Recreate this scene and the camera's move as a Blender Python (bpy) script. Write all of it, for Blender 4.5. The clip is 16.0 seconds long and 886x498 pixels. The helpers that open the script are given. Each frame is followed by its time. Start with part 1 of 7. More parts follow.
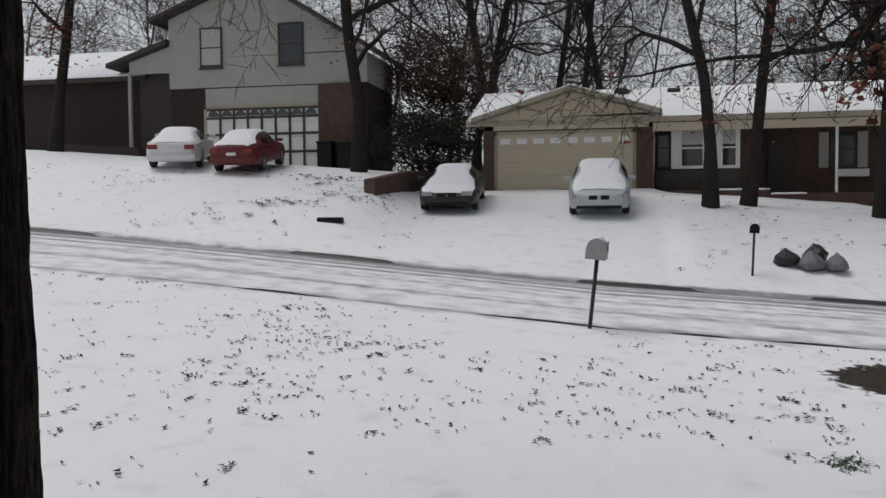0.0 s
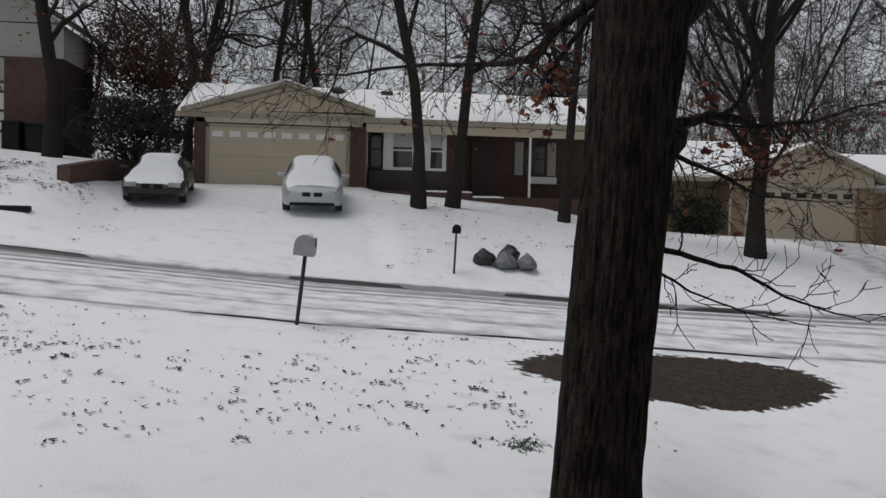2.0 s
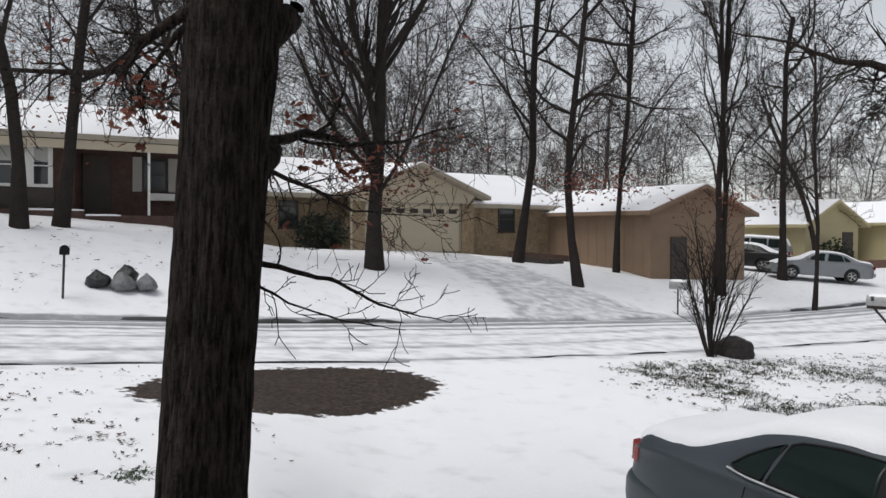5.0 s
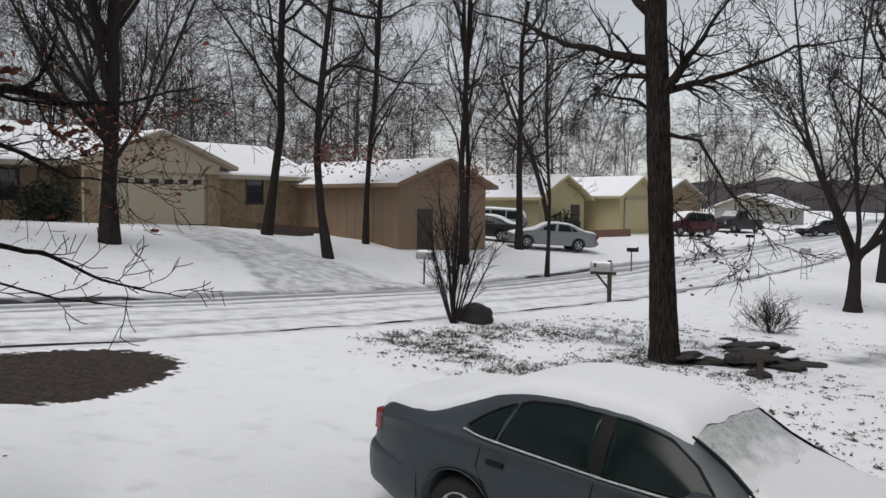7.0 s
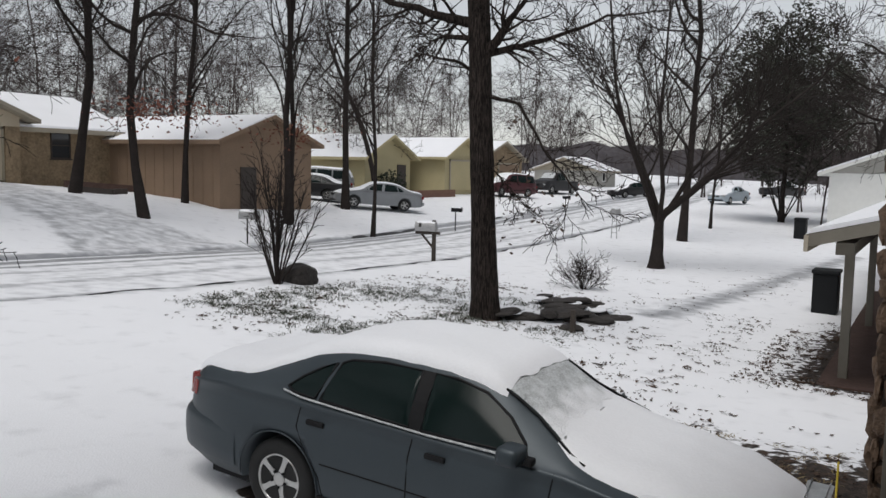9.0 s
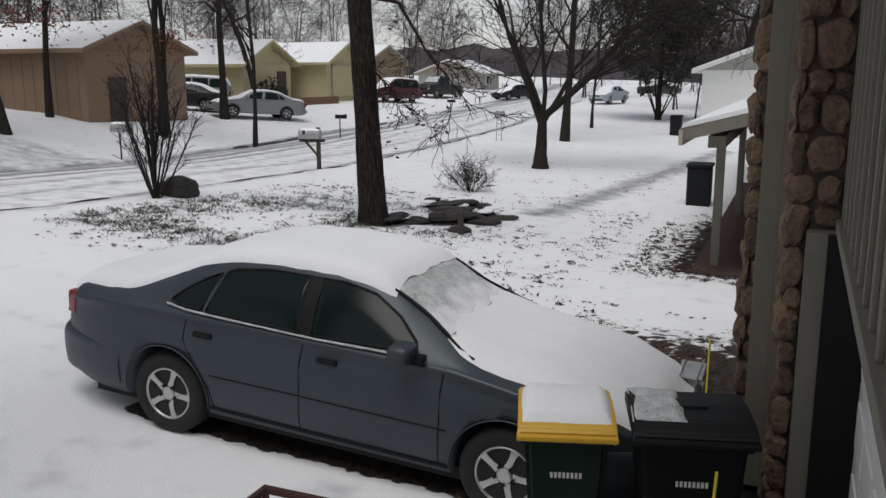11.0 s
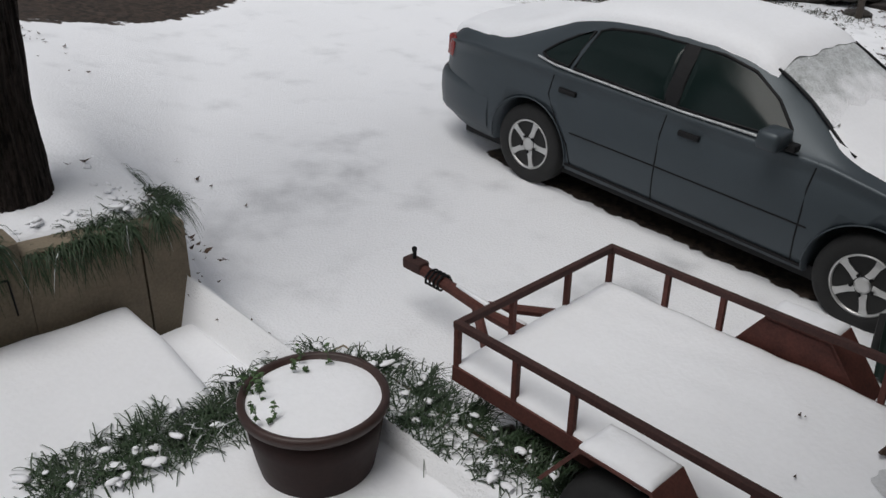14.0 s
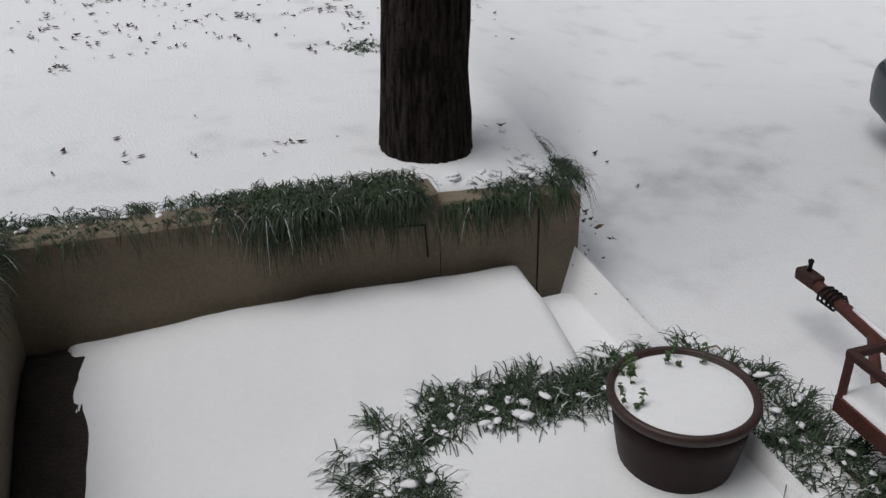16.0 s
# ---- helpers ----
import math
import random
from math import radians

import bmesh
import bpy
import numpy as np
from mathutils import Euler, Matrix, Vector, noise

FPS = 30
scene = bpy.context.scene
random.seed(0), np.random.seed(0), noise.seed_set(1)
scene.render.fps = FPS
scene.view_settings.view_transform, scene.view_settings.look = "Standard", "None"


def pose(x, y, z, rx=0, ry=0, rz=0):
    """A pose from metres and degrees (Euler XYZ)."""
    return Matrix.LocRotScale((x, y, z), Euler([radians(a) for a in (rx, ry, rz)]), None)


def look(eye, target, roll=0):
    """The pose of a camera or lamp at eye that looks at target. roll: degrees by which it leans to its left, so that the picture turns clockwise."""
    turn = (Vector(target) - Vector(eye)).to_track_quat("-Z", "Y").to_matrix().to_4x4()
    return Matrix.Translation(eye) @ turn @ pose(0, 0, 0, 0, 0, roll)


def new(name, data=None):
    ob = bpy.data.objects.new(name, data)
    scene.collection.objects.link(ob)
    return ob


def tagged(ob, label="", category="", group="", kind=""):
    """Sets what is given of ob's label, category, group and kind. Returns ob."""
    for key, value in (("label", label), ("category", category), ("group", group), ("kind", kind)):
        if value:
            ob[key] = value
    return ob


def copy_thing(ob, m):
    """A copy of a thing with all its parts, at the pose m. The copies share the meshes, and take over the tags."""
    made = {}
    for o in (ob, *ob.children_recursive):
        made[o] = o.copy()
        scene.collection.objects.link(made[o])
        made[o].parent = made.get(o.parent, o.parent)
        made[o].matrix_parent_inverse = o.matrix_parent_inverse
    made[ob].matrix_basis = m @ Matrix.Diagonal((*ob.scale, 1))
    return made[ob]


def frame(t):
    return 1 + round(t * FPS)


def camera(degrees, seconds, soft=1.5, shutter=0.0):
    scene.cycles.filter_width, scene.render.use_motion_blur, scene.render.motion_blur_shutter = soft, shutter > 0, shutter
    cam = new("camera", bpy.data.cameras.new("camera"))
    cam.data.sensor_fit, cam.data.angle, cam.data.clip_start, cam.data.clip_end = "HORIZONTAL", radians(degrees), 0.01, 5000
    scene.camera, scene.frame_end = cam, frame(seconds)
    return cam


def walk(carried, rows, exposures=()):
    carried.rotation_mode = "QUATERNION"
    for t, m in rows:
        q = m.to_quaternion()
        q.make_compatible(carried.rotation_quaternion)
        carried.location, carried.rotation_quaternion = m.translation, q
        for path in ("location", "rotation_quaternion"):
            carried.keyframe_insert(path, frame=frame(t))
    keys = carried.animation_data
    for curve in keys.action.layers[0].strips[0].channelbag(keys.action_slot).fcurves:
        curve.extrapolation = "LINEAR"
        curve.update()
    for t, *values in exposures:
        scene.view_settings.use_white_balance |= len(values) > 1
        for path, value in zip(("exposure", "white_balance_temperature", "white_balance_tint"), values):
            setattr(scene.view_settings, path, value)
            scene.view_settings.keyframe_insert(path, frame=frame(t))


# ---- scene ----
cam = camera(54.57, 16.0, soft=1.5)
EYE_Z = 2.81
# seconds, x, y, z above the usual eye height, yaw, pitch, roll
PATH = [
    (0, -0.27, 0.08, 0.064, 11.01, -2.524, 0.532),
    (0.5, -0.238, 0.083, 0.073, 6.94, -1.846, -0.41),
    (1, -0.193, 0.115, 0.067, 1.24, -2.477, -0.012),
    (1.5, -0.179, 0.125, 0.052, -3.19, -2.874, -0.579),
    (2, -0.172, 0.095, 0.053, -7.73, -2.595, -1.327),
    (2.5, -0.137, 0.04, 0.113, -10.77, -2.186, -0.6),
    (3, -0.103, 0.04, 0.072, -13.11, -0.707, -0.375),
    (3.5, -0.076, 0.083, 0.05, -17.91, -1.006, -1.176),
    (4, -0.022, -0.023, 0.053, -23.89, -1.024, -0.921),
    (4.5, -0.021, 0.019, 0.058, -27.87, -1.162, -0.204),
    (5, -0.008, -0.019, 0.045, -31.98, -1.119, -0.327),
    (7.5, 0.164, 0.033, 0.023, -51.96, -3.858, -0.454),
    (8, 0.182, 0.023, 0.019, -55.27, -4.768, -0.683),
    (8.5, 0.188, 0.015, 0.017, -58.36, -5.017, -1.042),
    (11, 0.25, 0.009, -0.036, -67.53, -11.469, 0.095),
    (11.5, 0.255, 0.047, -0.05, -69.54, -17.18, 0.704),
    (12, 0.245, 0.04, -0.051, -64.86, -22.525, 1.321),
    (12.5, 0.256, 0.061, -0.078, -61.48, -26.421, -0.208),
    (13, 0.25, 0.09, -0.095, -56.29, -26.946, -1.172),
    (13.5, 0.248, 0.113, -0.116, -49.98, -27.509, -0.47),
    (14, 0.201, 0.095, -0.089, -43.46, -26.731, -0.719),
    (14.5, 0.117, 0.092, -0.048, -35.52, -26.478, -1.051),
    (15, 0.098, 0.082, -0.037, -28.58, -27.123, -0.587),
    (15.5, 0.037, 0.08, -0.017, -22.68, -27.918, 0.454),
    (16, 0.067, 0.117, 0.014, -17.6, -28.566, 1.365),
]
EXPOSURE = [(0, 0.1), (2, 0.05), (3, 0.45), (3.5, 0.6), (5, 0.6), (7.5, 0.33), (8.5, 0.4), (11, 0.25), (12.5, 0.66), (13.5, 0.52), (14, 0.40), (15, 0.05), (16, 0.3)]
walk(cam, [(t, pose(x, y, EYE_Z + z, 90 + p, r, a)) for t, x, y, z, a, p, r in PATH], EXPOSURE)

# ---- light: a bright overcast winter morning ----
world = bpy.data.worlds.new("overcast_sky")
scene.world = world
world.use_nodes = True
wn = world.node_tree.nodes
wl = world.node_tree.links
sky = wn.new("ShaderNodeTexSky")
sky.sky_type = "NISHITA"
sky.sun_disc = False
sky.sun_elevation = radians(60)
sky.sun_rotation = radians(-90)
sky.air_density = 1.0
sky.dust_density = 0.6
grey = wn.new("ShaderNodeHueSaturation")
grey.inputs["Saturation"].default_value = 0.22
wl.new(sky.outputs[0], grey.inputs["Color"])
wl.new(grey.outputs[0], wn["Background"].inputs["Color"])
wn["Background"].inputs["Strength"].default_value = 0.085
sun = new("sun", bpy.data.lights.new("sun", "SUN"))
sun.data.energy = 1.3
sun.data.angle = radians(40)
sun.data.color = (1.0, 0.97, 0.93)
sun.matrix_world = look((-3.9, 0.0, 10), (0, 0, 0))
scene.view_settings.exposure = 0.5

# ---- materials ----
def material(name, base, rough=0.6, metal=0.0, scale=8.0, vary=0.15, bump=0.2, fine=90.0, dist=0.01, spec=0.5, random_vary=0.0):
    """A surface with two scales of colour variation and relief, in metres of the object's own space."""
    m = bpy.data.materials.new(name)
    m.use_nodes = True
    n, l = m.node_tree.nodes, m.node_tree.links
    bsdf = n["Principled BSDF"]
    co = n.new("ShaderNodeTexCoord")
    big = n.new("ShaderNodeTexNoise")
    big.inputs["Scale"].default_value, big.inputs["Detail"].default_value = scale, 4
    small = n.new("ShaderNodeTexNoise")
    small.inputs["Scale"].default_value, small.inputs["Detail"].default_value = fine, 3
    l.new(co.outputs["Object"], big.inputs["Vector"])
    l.new(co.outputs["Object"], small.inputs["Vector"])
    both = n.new("ShaderNodeMath")
    both.operation = "ADD"
    l.new(big.outputs["Fac"], both.inputs[0])
    l.new(small.outputs["Fac"], both.inputs[1])
    ramp = n.new("ShaderNodeMapRange")
    ramp.inputs["From Min"].default_value, ramp.inputs["From Max"].default_value = 0.6, 1.4
    ramp.inputs["To Min"].default_value, ramp.inputs["To Max"].default_value = 1 - vary, 1 + vary
    l.new(both.outputs[0], ramp.inputs["Value"])
    fac = ramp.outputs[0]
    if random_vary:
        info = n.new("ShaderNodeObjectInfo")
        r2 = n.new("ShaderNodeMapRange")
        r2.inputs["To Min"].default_value, r2.inputs["To Max"].default_value = 1 - random_vary, 1 + random_vary
        l.new(info.outputs["Random"], r2.inputs["Value"])
        mul = n.new("ShaderNodeMath")
        mul.operation = "MULTIPLY"
        l.new(fac, mul.inputs[0])
        l.new(r2.outputs[0], mul.inputs[1])
        fac = mul.outputs[0]
    mix = n.new("ShaderNodeVectorMath")
    mix.operation = "SCALE"
    mix.inputs[0].default_value = base[:3]
    l.new(fac, mix.inputs["Scale"])
    l.new(mix.outputs[0], bsdf.inputs["Base Color"])
    bsdf.inputs["Roughness"].default_value = rough
    bsdf.inputs["Metallic"].default_value = metal
    bsdf.inputs["Specular IOR Level"].default_value = spec
    if bump:
        b = n.new("ShaderNodeBump")
        b.inputs["Strength"].default_value, b.inputs["Distance"].default_value = bump, dist
        l.new(both.outputs[0], b.inputs["Height"])
        l.new(b.outputs[0], bsdf.inputs["Normal"])
    return m


M_SNOW = material("snow", (0.86, 0.87, 0.90), 0.7, scale=1.2, vary=0.03, bump=0.16, fine=40, dist=0.02, spec=0.3)
M_ROOFSNOW = material("roof_snow", (0.86, 0.87, 0.90), 0.75, scale=0.8, vary=0.03, bump=0.2, fine=25, dist=0.02, spec=0.2)
M_BARK = material("bark", (0.024, 0.019, 0.0165), 0.95, scale=6, vary=0.3, bump=0.8, fine=45, dist=0.03, spec=0.12)


def furrowed(m, lift):
    """Long plates and dark furrows that run up the trunk, with lichen-pale flecks."""
    n, l = m.node_tree.nodes, m.node_tree.links
    bsdf = n["Principled BSDF"]
    old = bsdf.inputs["Base Color"].links[0].from_socket
    co, mp = n.new("ShaderNodeTexCoord"), n.new("ShaderNodeMapping")
    mp.inputs["Scale"].default_value = (1.0, 1.0, 0.16)
    l.new(co.outputs["Object"], mp.inputs["Vector"])
    t = n.new("ShaderNodeTexNoise")
    t.inputs["Scale"].default_value, t.inputs["Detail"].default_value, t.inputs["Roughness"].default_value = 34, 5, 0.65
    l.new(mp.outputs[0], t.inputs["Vector"])
    r = n.new("ShaderNodeMapRange")
    r.inputs["From Min"].default_value, r.inputs["From Max"].default_value = 0.38, 0.66
    r.inputs["To Min"].default_value, r.inputs["To Max"].default_value = 0.35, lift
    l.new(t.outputs["Fac"], r.inputs["Value"])
    v = n.new("ShaderNodeVectorMath")
    v.operation = "SCALE"
    l.new(old, v.inputs[0])
    l.new(r.outputs[0], v.inputs["Scale"])
    l.new(v.outputs[0], bsdf.inputs["Base Color"])
    b = n.new("ShaderNodeBump")
    b.inputs["Strength"].default_value, b.inputs["Distance"].default_value = 1.0, 0.03
    l.new(t.outputs["Fac"], b.inputs["Height"])
    l.new(bsdf.inputs["Normal"].links[0].from_socket, b.inputs["Normal"])
    l.new(b.outputs[0], bsdf.inputs["Normal"])


furrowed(M_BARK, 2.1)
M_BARK_FAR = material("bark_grey", (0.030, 0.025, 0.023), 0.95, scale=3, vary=0.3, bump=0.4, fine=20, dist=0.02, spec=0.1)
M_TAN = material("tan_paint", (0.42, 0.36, 0.27), 0.6, scale=2, vary=0.06, bump=0.1, fine=60, dist=0.003)
M_BRICK = material("brown_brick", (0.16, 0.085, 0.06), 0.85, scale=5, vary=0.3, bump=0.5, fine=40, dist=0.01)
M_GLASSDARK = material("window_glass", (0.03, 0.035, 0.04), 0.08, scale=1, vary=0.1, bump=0, spec=0.6)
M_CARGREY = material("grey_green_car_paint", (0.045, 0.058, 0.068), 0.42, metal=0.3, scale=3, vary=0.08, bump=0.03, fine=120, dist=0.002)
M_GROUND = material("snowy_ground", (0.86, 0.87, 0.90), 0.7, scale=1.2, vary=0.03, bump=0.35, fine=60, dist=0.02, spec=0.3)


def ground_cover(m):
    """Adds thin grey slush and bare brown earth to the snow, by two shares stored on the ground."""
    n, l = m.node_tree.nodes, m.node_tree.links
    bsdf = n["Principled BSDF"]
    snow_col = bsdf.inputs["Base Color"].links[0].from_socket
    co = n.new("ShaderNodeTexCoord")

    def share(name, scale, low, high):
        a = n.new("ShaderNodeAttribute")
        a.attribute_name = name
        t = n.new("ShaderNodeTexNoise")
        t.inputs["Scale"].default_value, t.inputs["Detail"].default_value = scale, 5
        l.new(co.outputs["Object"], t.inputs["Vector"])
        s = n.new("ShaderNodeMath")
        s.operation = "ADD"
        l.new(a.outputs["Fac"], s.inputs[0])
        l.new(t.outputs["Fac"], s.inputs[1])
        r = n.new("ShaderNodeMapRange")
        r.interpolation_type = "SMOOTHSTEP"
        r.inputs["From Min"].default_value, r.inputs["From Max"].default_value = low, high
        l.new(s.outputs[0], r.inputs["Value"])
        return r.outputs[0]

    def blend(fac, a, colour):
        x = n.new("ShaderNodeMix")
        x.data_type = "RGBA"
        l.new(fac, x.inputs["Factor"])
        l.new(a, x.inputs["A"])
        if isinstance(colour, tuple):
            x.inputs["B"].default_value = (*colour, 1)
        else:
            l.new(colour, x.inputs["B"])
        return x.outputs["Result"]

    slush = share("slush", 2.4, 0.5, 1.25)
    bare = share("bare", 7.0, 0.95, 1.08)
    chip = n.new("ShaderNodeTexVoronoi")
    chip.inputs["Scale"].default_value = 22
    l.new(co.outputs["Object"], chip.inputs["Vector"])
    earth = n.new("ShaderNodeValToRGB")
    earth.color_ramp.elements[0].color = (0.012, 0.009, 0.007, 1)
    earth.color_ramp.elements[1].color = (0.06, 0.042, 0.032, 1)
    bw = n.new("ShaderNodeSeparateColor")
    l.new(chip.outputs["Color"], bw.inputs[0])
    l.new(bw.outputs[0], earth.inputs[0])
    c = blend(slush, snow_col, (0.26, 0.27, 0.29))
    c = blend(bare, c, earth.outputs[0])
    l.new(c, bsdf.inputs["Base Color"])
    ro = n.new("ShaderNodeMapRange")
    ro.inputs["To Min"].default_value, ro.inputs["To Max"].default_value = 0.75, 0.38
    l.new(slush, ro.inputs["Value"])
    l.new(ro.outputs[0], bsdf.inputs["Roughness"])


ground_cover(M_GROUND)
M_CONCRETE = material("stained_concrete", (0.195, 0.16, 0.115), 0.9, scale=3, vary=0.25, bump=0.35, fine=70, dist=0.006)
M_RUST = material("rusty_red_steel", (0.088, 0.028, 0.021), 0.75, metal=0.25, scale=9, vary=0.4, bump=0.4, fine=80, dist=0.004)
M_DARKRUST = material("dark_rusty_steel", (0.048, 0.02, 0.017), 0.8, metal=0.2, scale=9, vary=0.4, bump=0.4, fine=80, dist=0.004)
M_TERRA = material("dark_brown_plastic", (0.020, 0.0085, 0.0075), 0.55, scale=7, vary=0.25, bump=0.15, fine=50, dist=0.004, spec=0.2)
M_TERRARIM = material("brown_plastic_rim", (0.036, 0.017, 0.014), 0.5, scale=7, vary=0.25, bump=0.15, fine=50, dist=0.004)
M_GRASS = material("dark_green_blades", (0.022, 0.044, 0.017), 0.6, scale=4, vary=0.5, bump=0, fine=25)
M_WEED = material("bright_green_weed", (0.05, 0.10, 0.03), 0.6, scale=14, vary=0.4, bump=0, fine=60)
M_DEADGRASS = material("dry_straw", (0.22, 0.17, 0.09), 0.9, scale=5, vary=0.4, bump=0, fine=60)
M_LEAF = material("dead_brown_leaves", (0.06, 0.036, 0.024), 0.85, scale=1.5, vary=0.6, bump=0, fine=7)
M_REDLEAF = material("rust_red_oak_leaves", (0.15, 0.045, 0.025), 0.8, scale=3, vary=0.5, bump=0, fine=9)
M_BINGREEN = material("dark_green_plastic", (0.008, 0.022, 0.016), 0.55, scale=4, vary=0.15, bump=0.1, fine=120, dist=0.002, spec=0.25)
M_BINYELLOW = material("yellow_plastic", (0.62, 0.36, 0.03), 0.45, scale=4, vary=0.1, bump=0.1, fine=120, dist=0.002)
M_BINBLACK = material("black_plastic", (0.007, 0.008, 0.009), 0.55, scale=4, vary=0.2, bump=0.1, fine=120, dist=0.002, spec=0.25)
M_RUBBER = material("black_rubber", (0.012, 0.012, 0.012), 0.8, scale=9, vary=0.3, bump=0.2, fine=90, dist=0.003)
M_ALLOY = material("silver_alloy", (0.55, 0.55, 0.54), 0.35, metal=0.8, scale=9, vary=0.1, bump=0.05, fine=120, dist=0.002)
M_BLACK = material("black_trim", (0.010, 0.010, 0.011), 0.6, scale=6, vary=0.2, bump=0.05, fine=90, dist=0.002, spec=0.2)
M_PLASTICW = material("white_marking", (0.7, 0.7, 0.68), 0.6, scale=20, vary=0.2, bump=0)
M_ROD = material("yellow_fibreglass", (0.55, 0.42, 0.04), 0.5, scale=30, vary=0.3, bump=0.1, fine=150, dist=0.001)
M_PIPE = material("grey_pipe", (0.4, 0.4, 0.38), 0.5, scale=20, vary=0.2, bump=0.1, fine=100, dist=0.001)
M_STONE = material("rough_brown_fieldstone", (0.135, 0.088, 0.058), 0.9, scale=7, vary=0.45, bump=0.9, fine=35, dist=0.02, random_vary=0.35)
M_MORTAR = material("brown_mortar", (0.06, 0.047, 0.037), 0.95, scale=9, vary=0.2, bump=0.5, fine=60, dist=0.01)
M_SIDING = material("weathered_beige_siding", (0.17, 0.15, 0.11), 0.75, scale=3, vary=0.12, bump=0.15, fine=80, dist=0.003)
M_TRIM = material("grey_beige_trim", (0.17, 0.155, 0.125), 0.7, scale=4, vary=0.15, bump=0.15, fine=80, dist=0.003)
M_WHITE = material("white_paint", (0.74, 0.74, 0.71), 0.55, scale=4, vary=0.06, bump=0.08, fine=80, dist=0.002)
M_DIM = material("old_dark_wood", (0.05, 0.04, 0.033), 0.85, scale=5, vary=0.3, bump=0.3, fine=50, dist=0.004)
M_GLASS = material("tinted_car_glass", (0.006, 0.013, 0.012), 0.14, scale=2, vary=0.2, bump=0, spec=0.2)
M_FROST = material("frosted_glass_snow", (0.52, 0.54, 0.55), 0.75, scale=14, vary=0.45, bump=0.9, fine=70, dist=0.015)
M_SCREEN = material("frost_and_drifted_snow", (0.50, 0.52, 0.53), 0.75, scale=14, vary=0.45, bump=0.9, fine=70, dist=0.015)


def drifted(m, low, high):
    """Snow that has slid down and gathered along the foot of a windscreen, with a ragged edge."""
    n, l = m.node_tree.nodes, m.node_tree.links
    bsdf = n["Principled BSDF"]
    co, sep, t = n.new("ShaderNodeTexCoord"), n.new("ShaderNodeSeparateXYZ"), n.new("ShaderNodeTexNoise")
    t.inputs["Scale"].default_value, t.inputs["Detail"].default_value = 6, 5
    l.new(co.outputs["Object"], sep.inputs[0])
    l.new(co.outputs["Object"], t.inputs["Vector"])
    a = n.new("ShaderNodeMath")
    a.operation = "MULTIPLY_ADD"
    a.inputs[1].default_value = 0.5
    l.new(t.outputs["Fac"], a.inputs[0])
    l.new(sep.outputs["Y"], a.inputs[2])
    r = n.new("ShaderNodeMapRange")
    r.interpolation_type = "SMOOTHSTEP"
    r.inputs["From Min"].default_value, r.inputs["From Max"].default_value = low + 0.25, high + 0.25
    l.new(a.outputs[0], r.inputs["Value"])
    x = n.new("ShaderNodeMix")
    x.data_type = "RGBA"
    l.new(r.outputs[0], x.inputs["Factor"])
    l.new(bsdf.inputs["Base Color"].links[0].from_socket, x.inputs["A"])
    x.inputs["B"].default_value = (0.86, 0.87, 0.90, 1)
    l.new(x.outputs["Result"], bsdf.inputs["Base Color"])


drifted(M_SCREEN, 2.98, 3.26)
M_TAIL = material("red_lamp_lens", (0.20, 0.012, 0.010), 0.25, scale=9, vary=0.2, bump=0.05, fine=90)
M_LENS = material("clear_lamp_lens", (0.30, 0.31, 0.31), 0.15, scale=9, vary=0.2, bump=0.05, fine=90)
M_WHITECAR = material("white_car_paint", (0.62, 0.62, 0.62), 0.4, scale=3, vary=0.05, bump=0)
M_REDCAR = material("dark_red_car_paint", (0.11, 0.008, 0.011), 0.45, scale=3, vary=0.08, bump=0)
M_BLACKCAR = material("black_car_paint", (0.012, 0.012, 0.014), 0.4, scale=3, vary=0.08, bump=0)
M_SILVERCAR = material("silver_car_paint", (0.42, 0.44, 0.46), 0.42, metal=0.3, scale=3, vary=0.06, bump=0)
M_GREYCAR = material("grey_car_paint", (0.22, 0.23, 0.24), 0.42, metal=0.3, scale=3, vary=0.06, bump=0)
M_MAROON = material("maroon_car_paint", (0.06, 0.012, 0.016), 0.42, scale=3, vary=0.06, bump=0)
M_BLUECAR = material("frosted_blue_grey_paint", (0.33, 0.38, 0.42), 0.6, scale=3, vary=0.1, bump=0)

# ---- building helpers ----
def mesh_ob(name, bm, mat, parent=None, smooth=False):
    me = bpy.data.meshes.new(name)
    bm.to_mesh(me)
    bm.free()
    for m in (mat if isinstance(mat, (list, tuple)) else [mat]):
        me.materials.append(m)
    if smooth:
        for p in me.polygons:
            p.use_smooth = True
    ob = new(name, me)
    if parent is not None:
        ob.parent = parent
    return ob


def part(name, bm, mat, parent, label="", smooth=False):
    ob = mesh_ob(name, bm, mat, parent, smooth)
    if label:
        tagged(ob, label)
    return ob


def thing(name, m, label, category, group="", kind=""):
    ob = new(name)
    ob.empty_display_size = 0.2
    ob.matrix_world = m
    return tagged(ob, label, category, group, kind)


def box(bm, x0, y0, z0, x1, y1, z1, bevel=0.0, mat=0):
    """A box from corner to corner, with softened edges if bevel is given."""
    r = bmesh.ops.create_cube(bm, size=1.0)
    vs = r["verts"]
    for v in vs:
        v.co = Vector(((x0 + x1) / 2 + v.co.x * (x1 - x0), (y0 + y1) / 2 + v.co.y * (y1 - y0), (z0 + z1) / 2 + v.co.z * (z1 - z0)))
    fs = {f for v in vs for f in v.link_faces}
    for f in fs:
        f.material_index = mat
    if bevel:
        es = {e for v in vs for e in v.link_edges}
        bmesh.ops.bevel(bm, geom=list(es), offset=bevel, segments=2, affect="EDGES", profile=0.6)
    return bm


def bbox(*a, **k):
    return box(bmesh.new(), *a, **k)


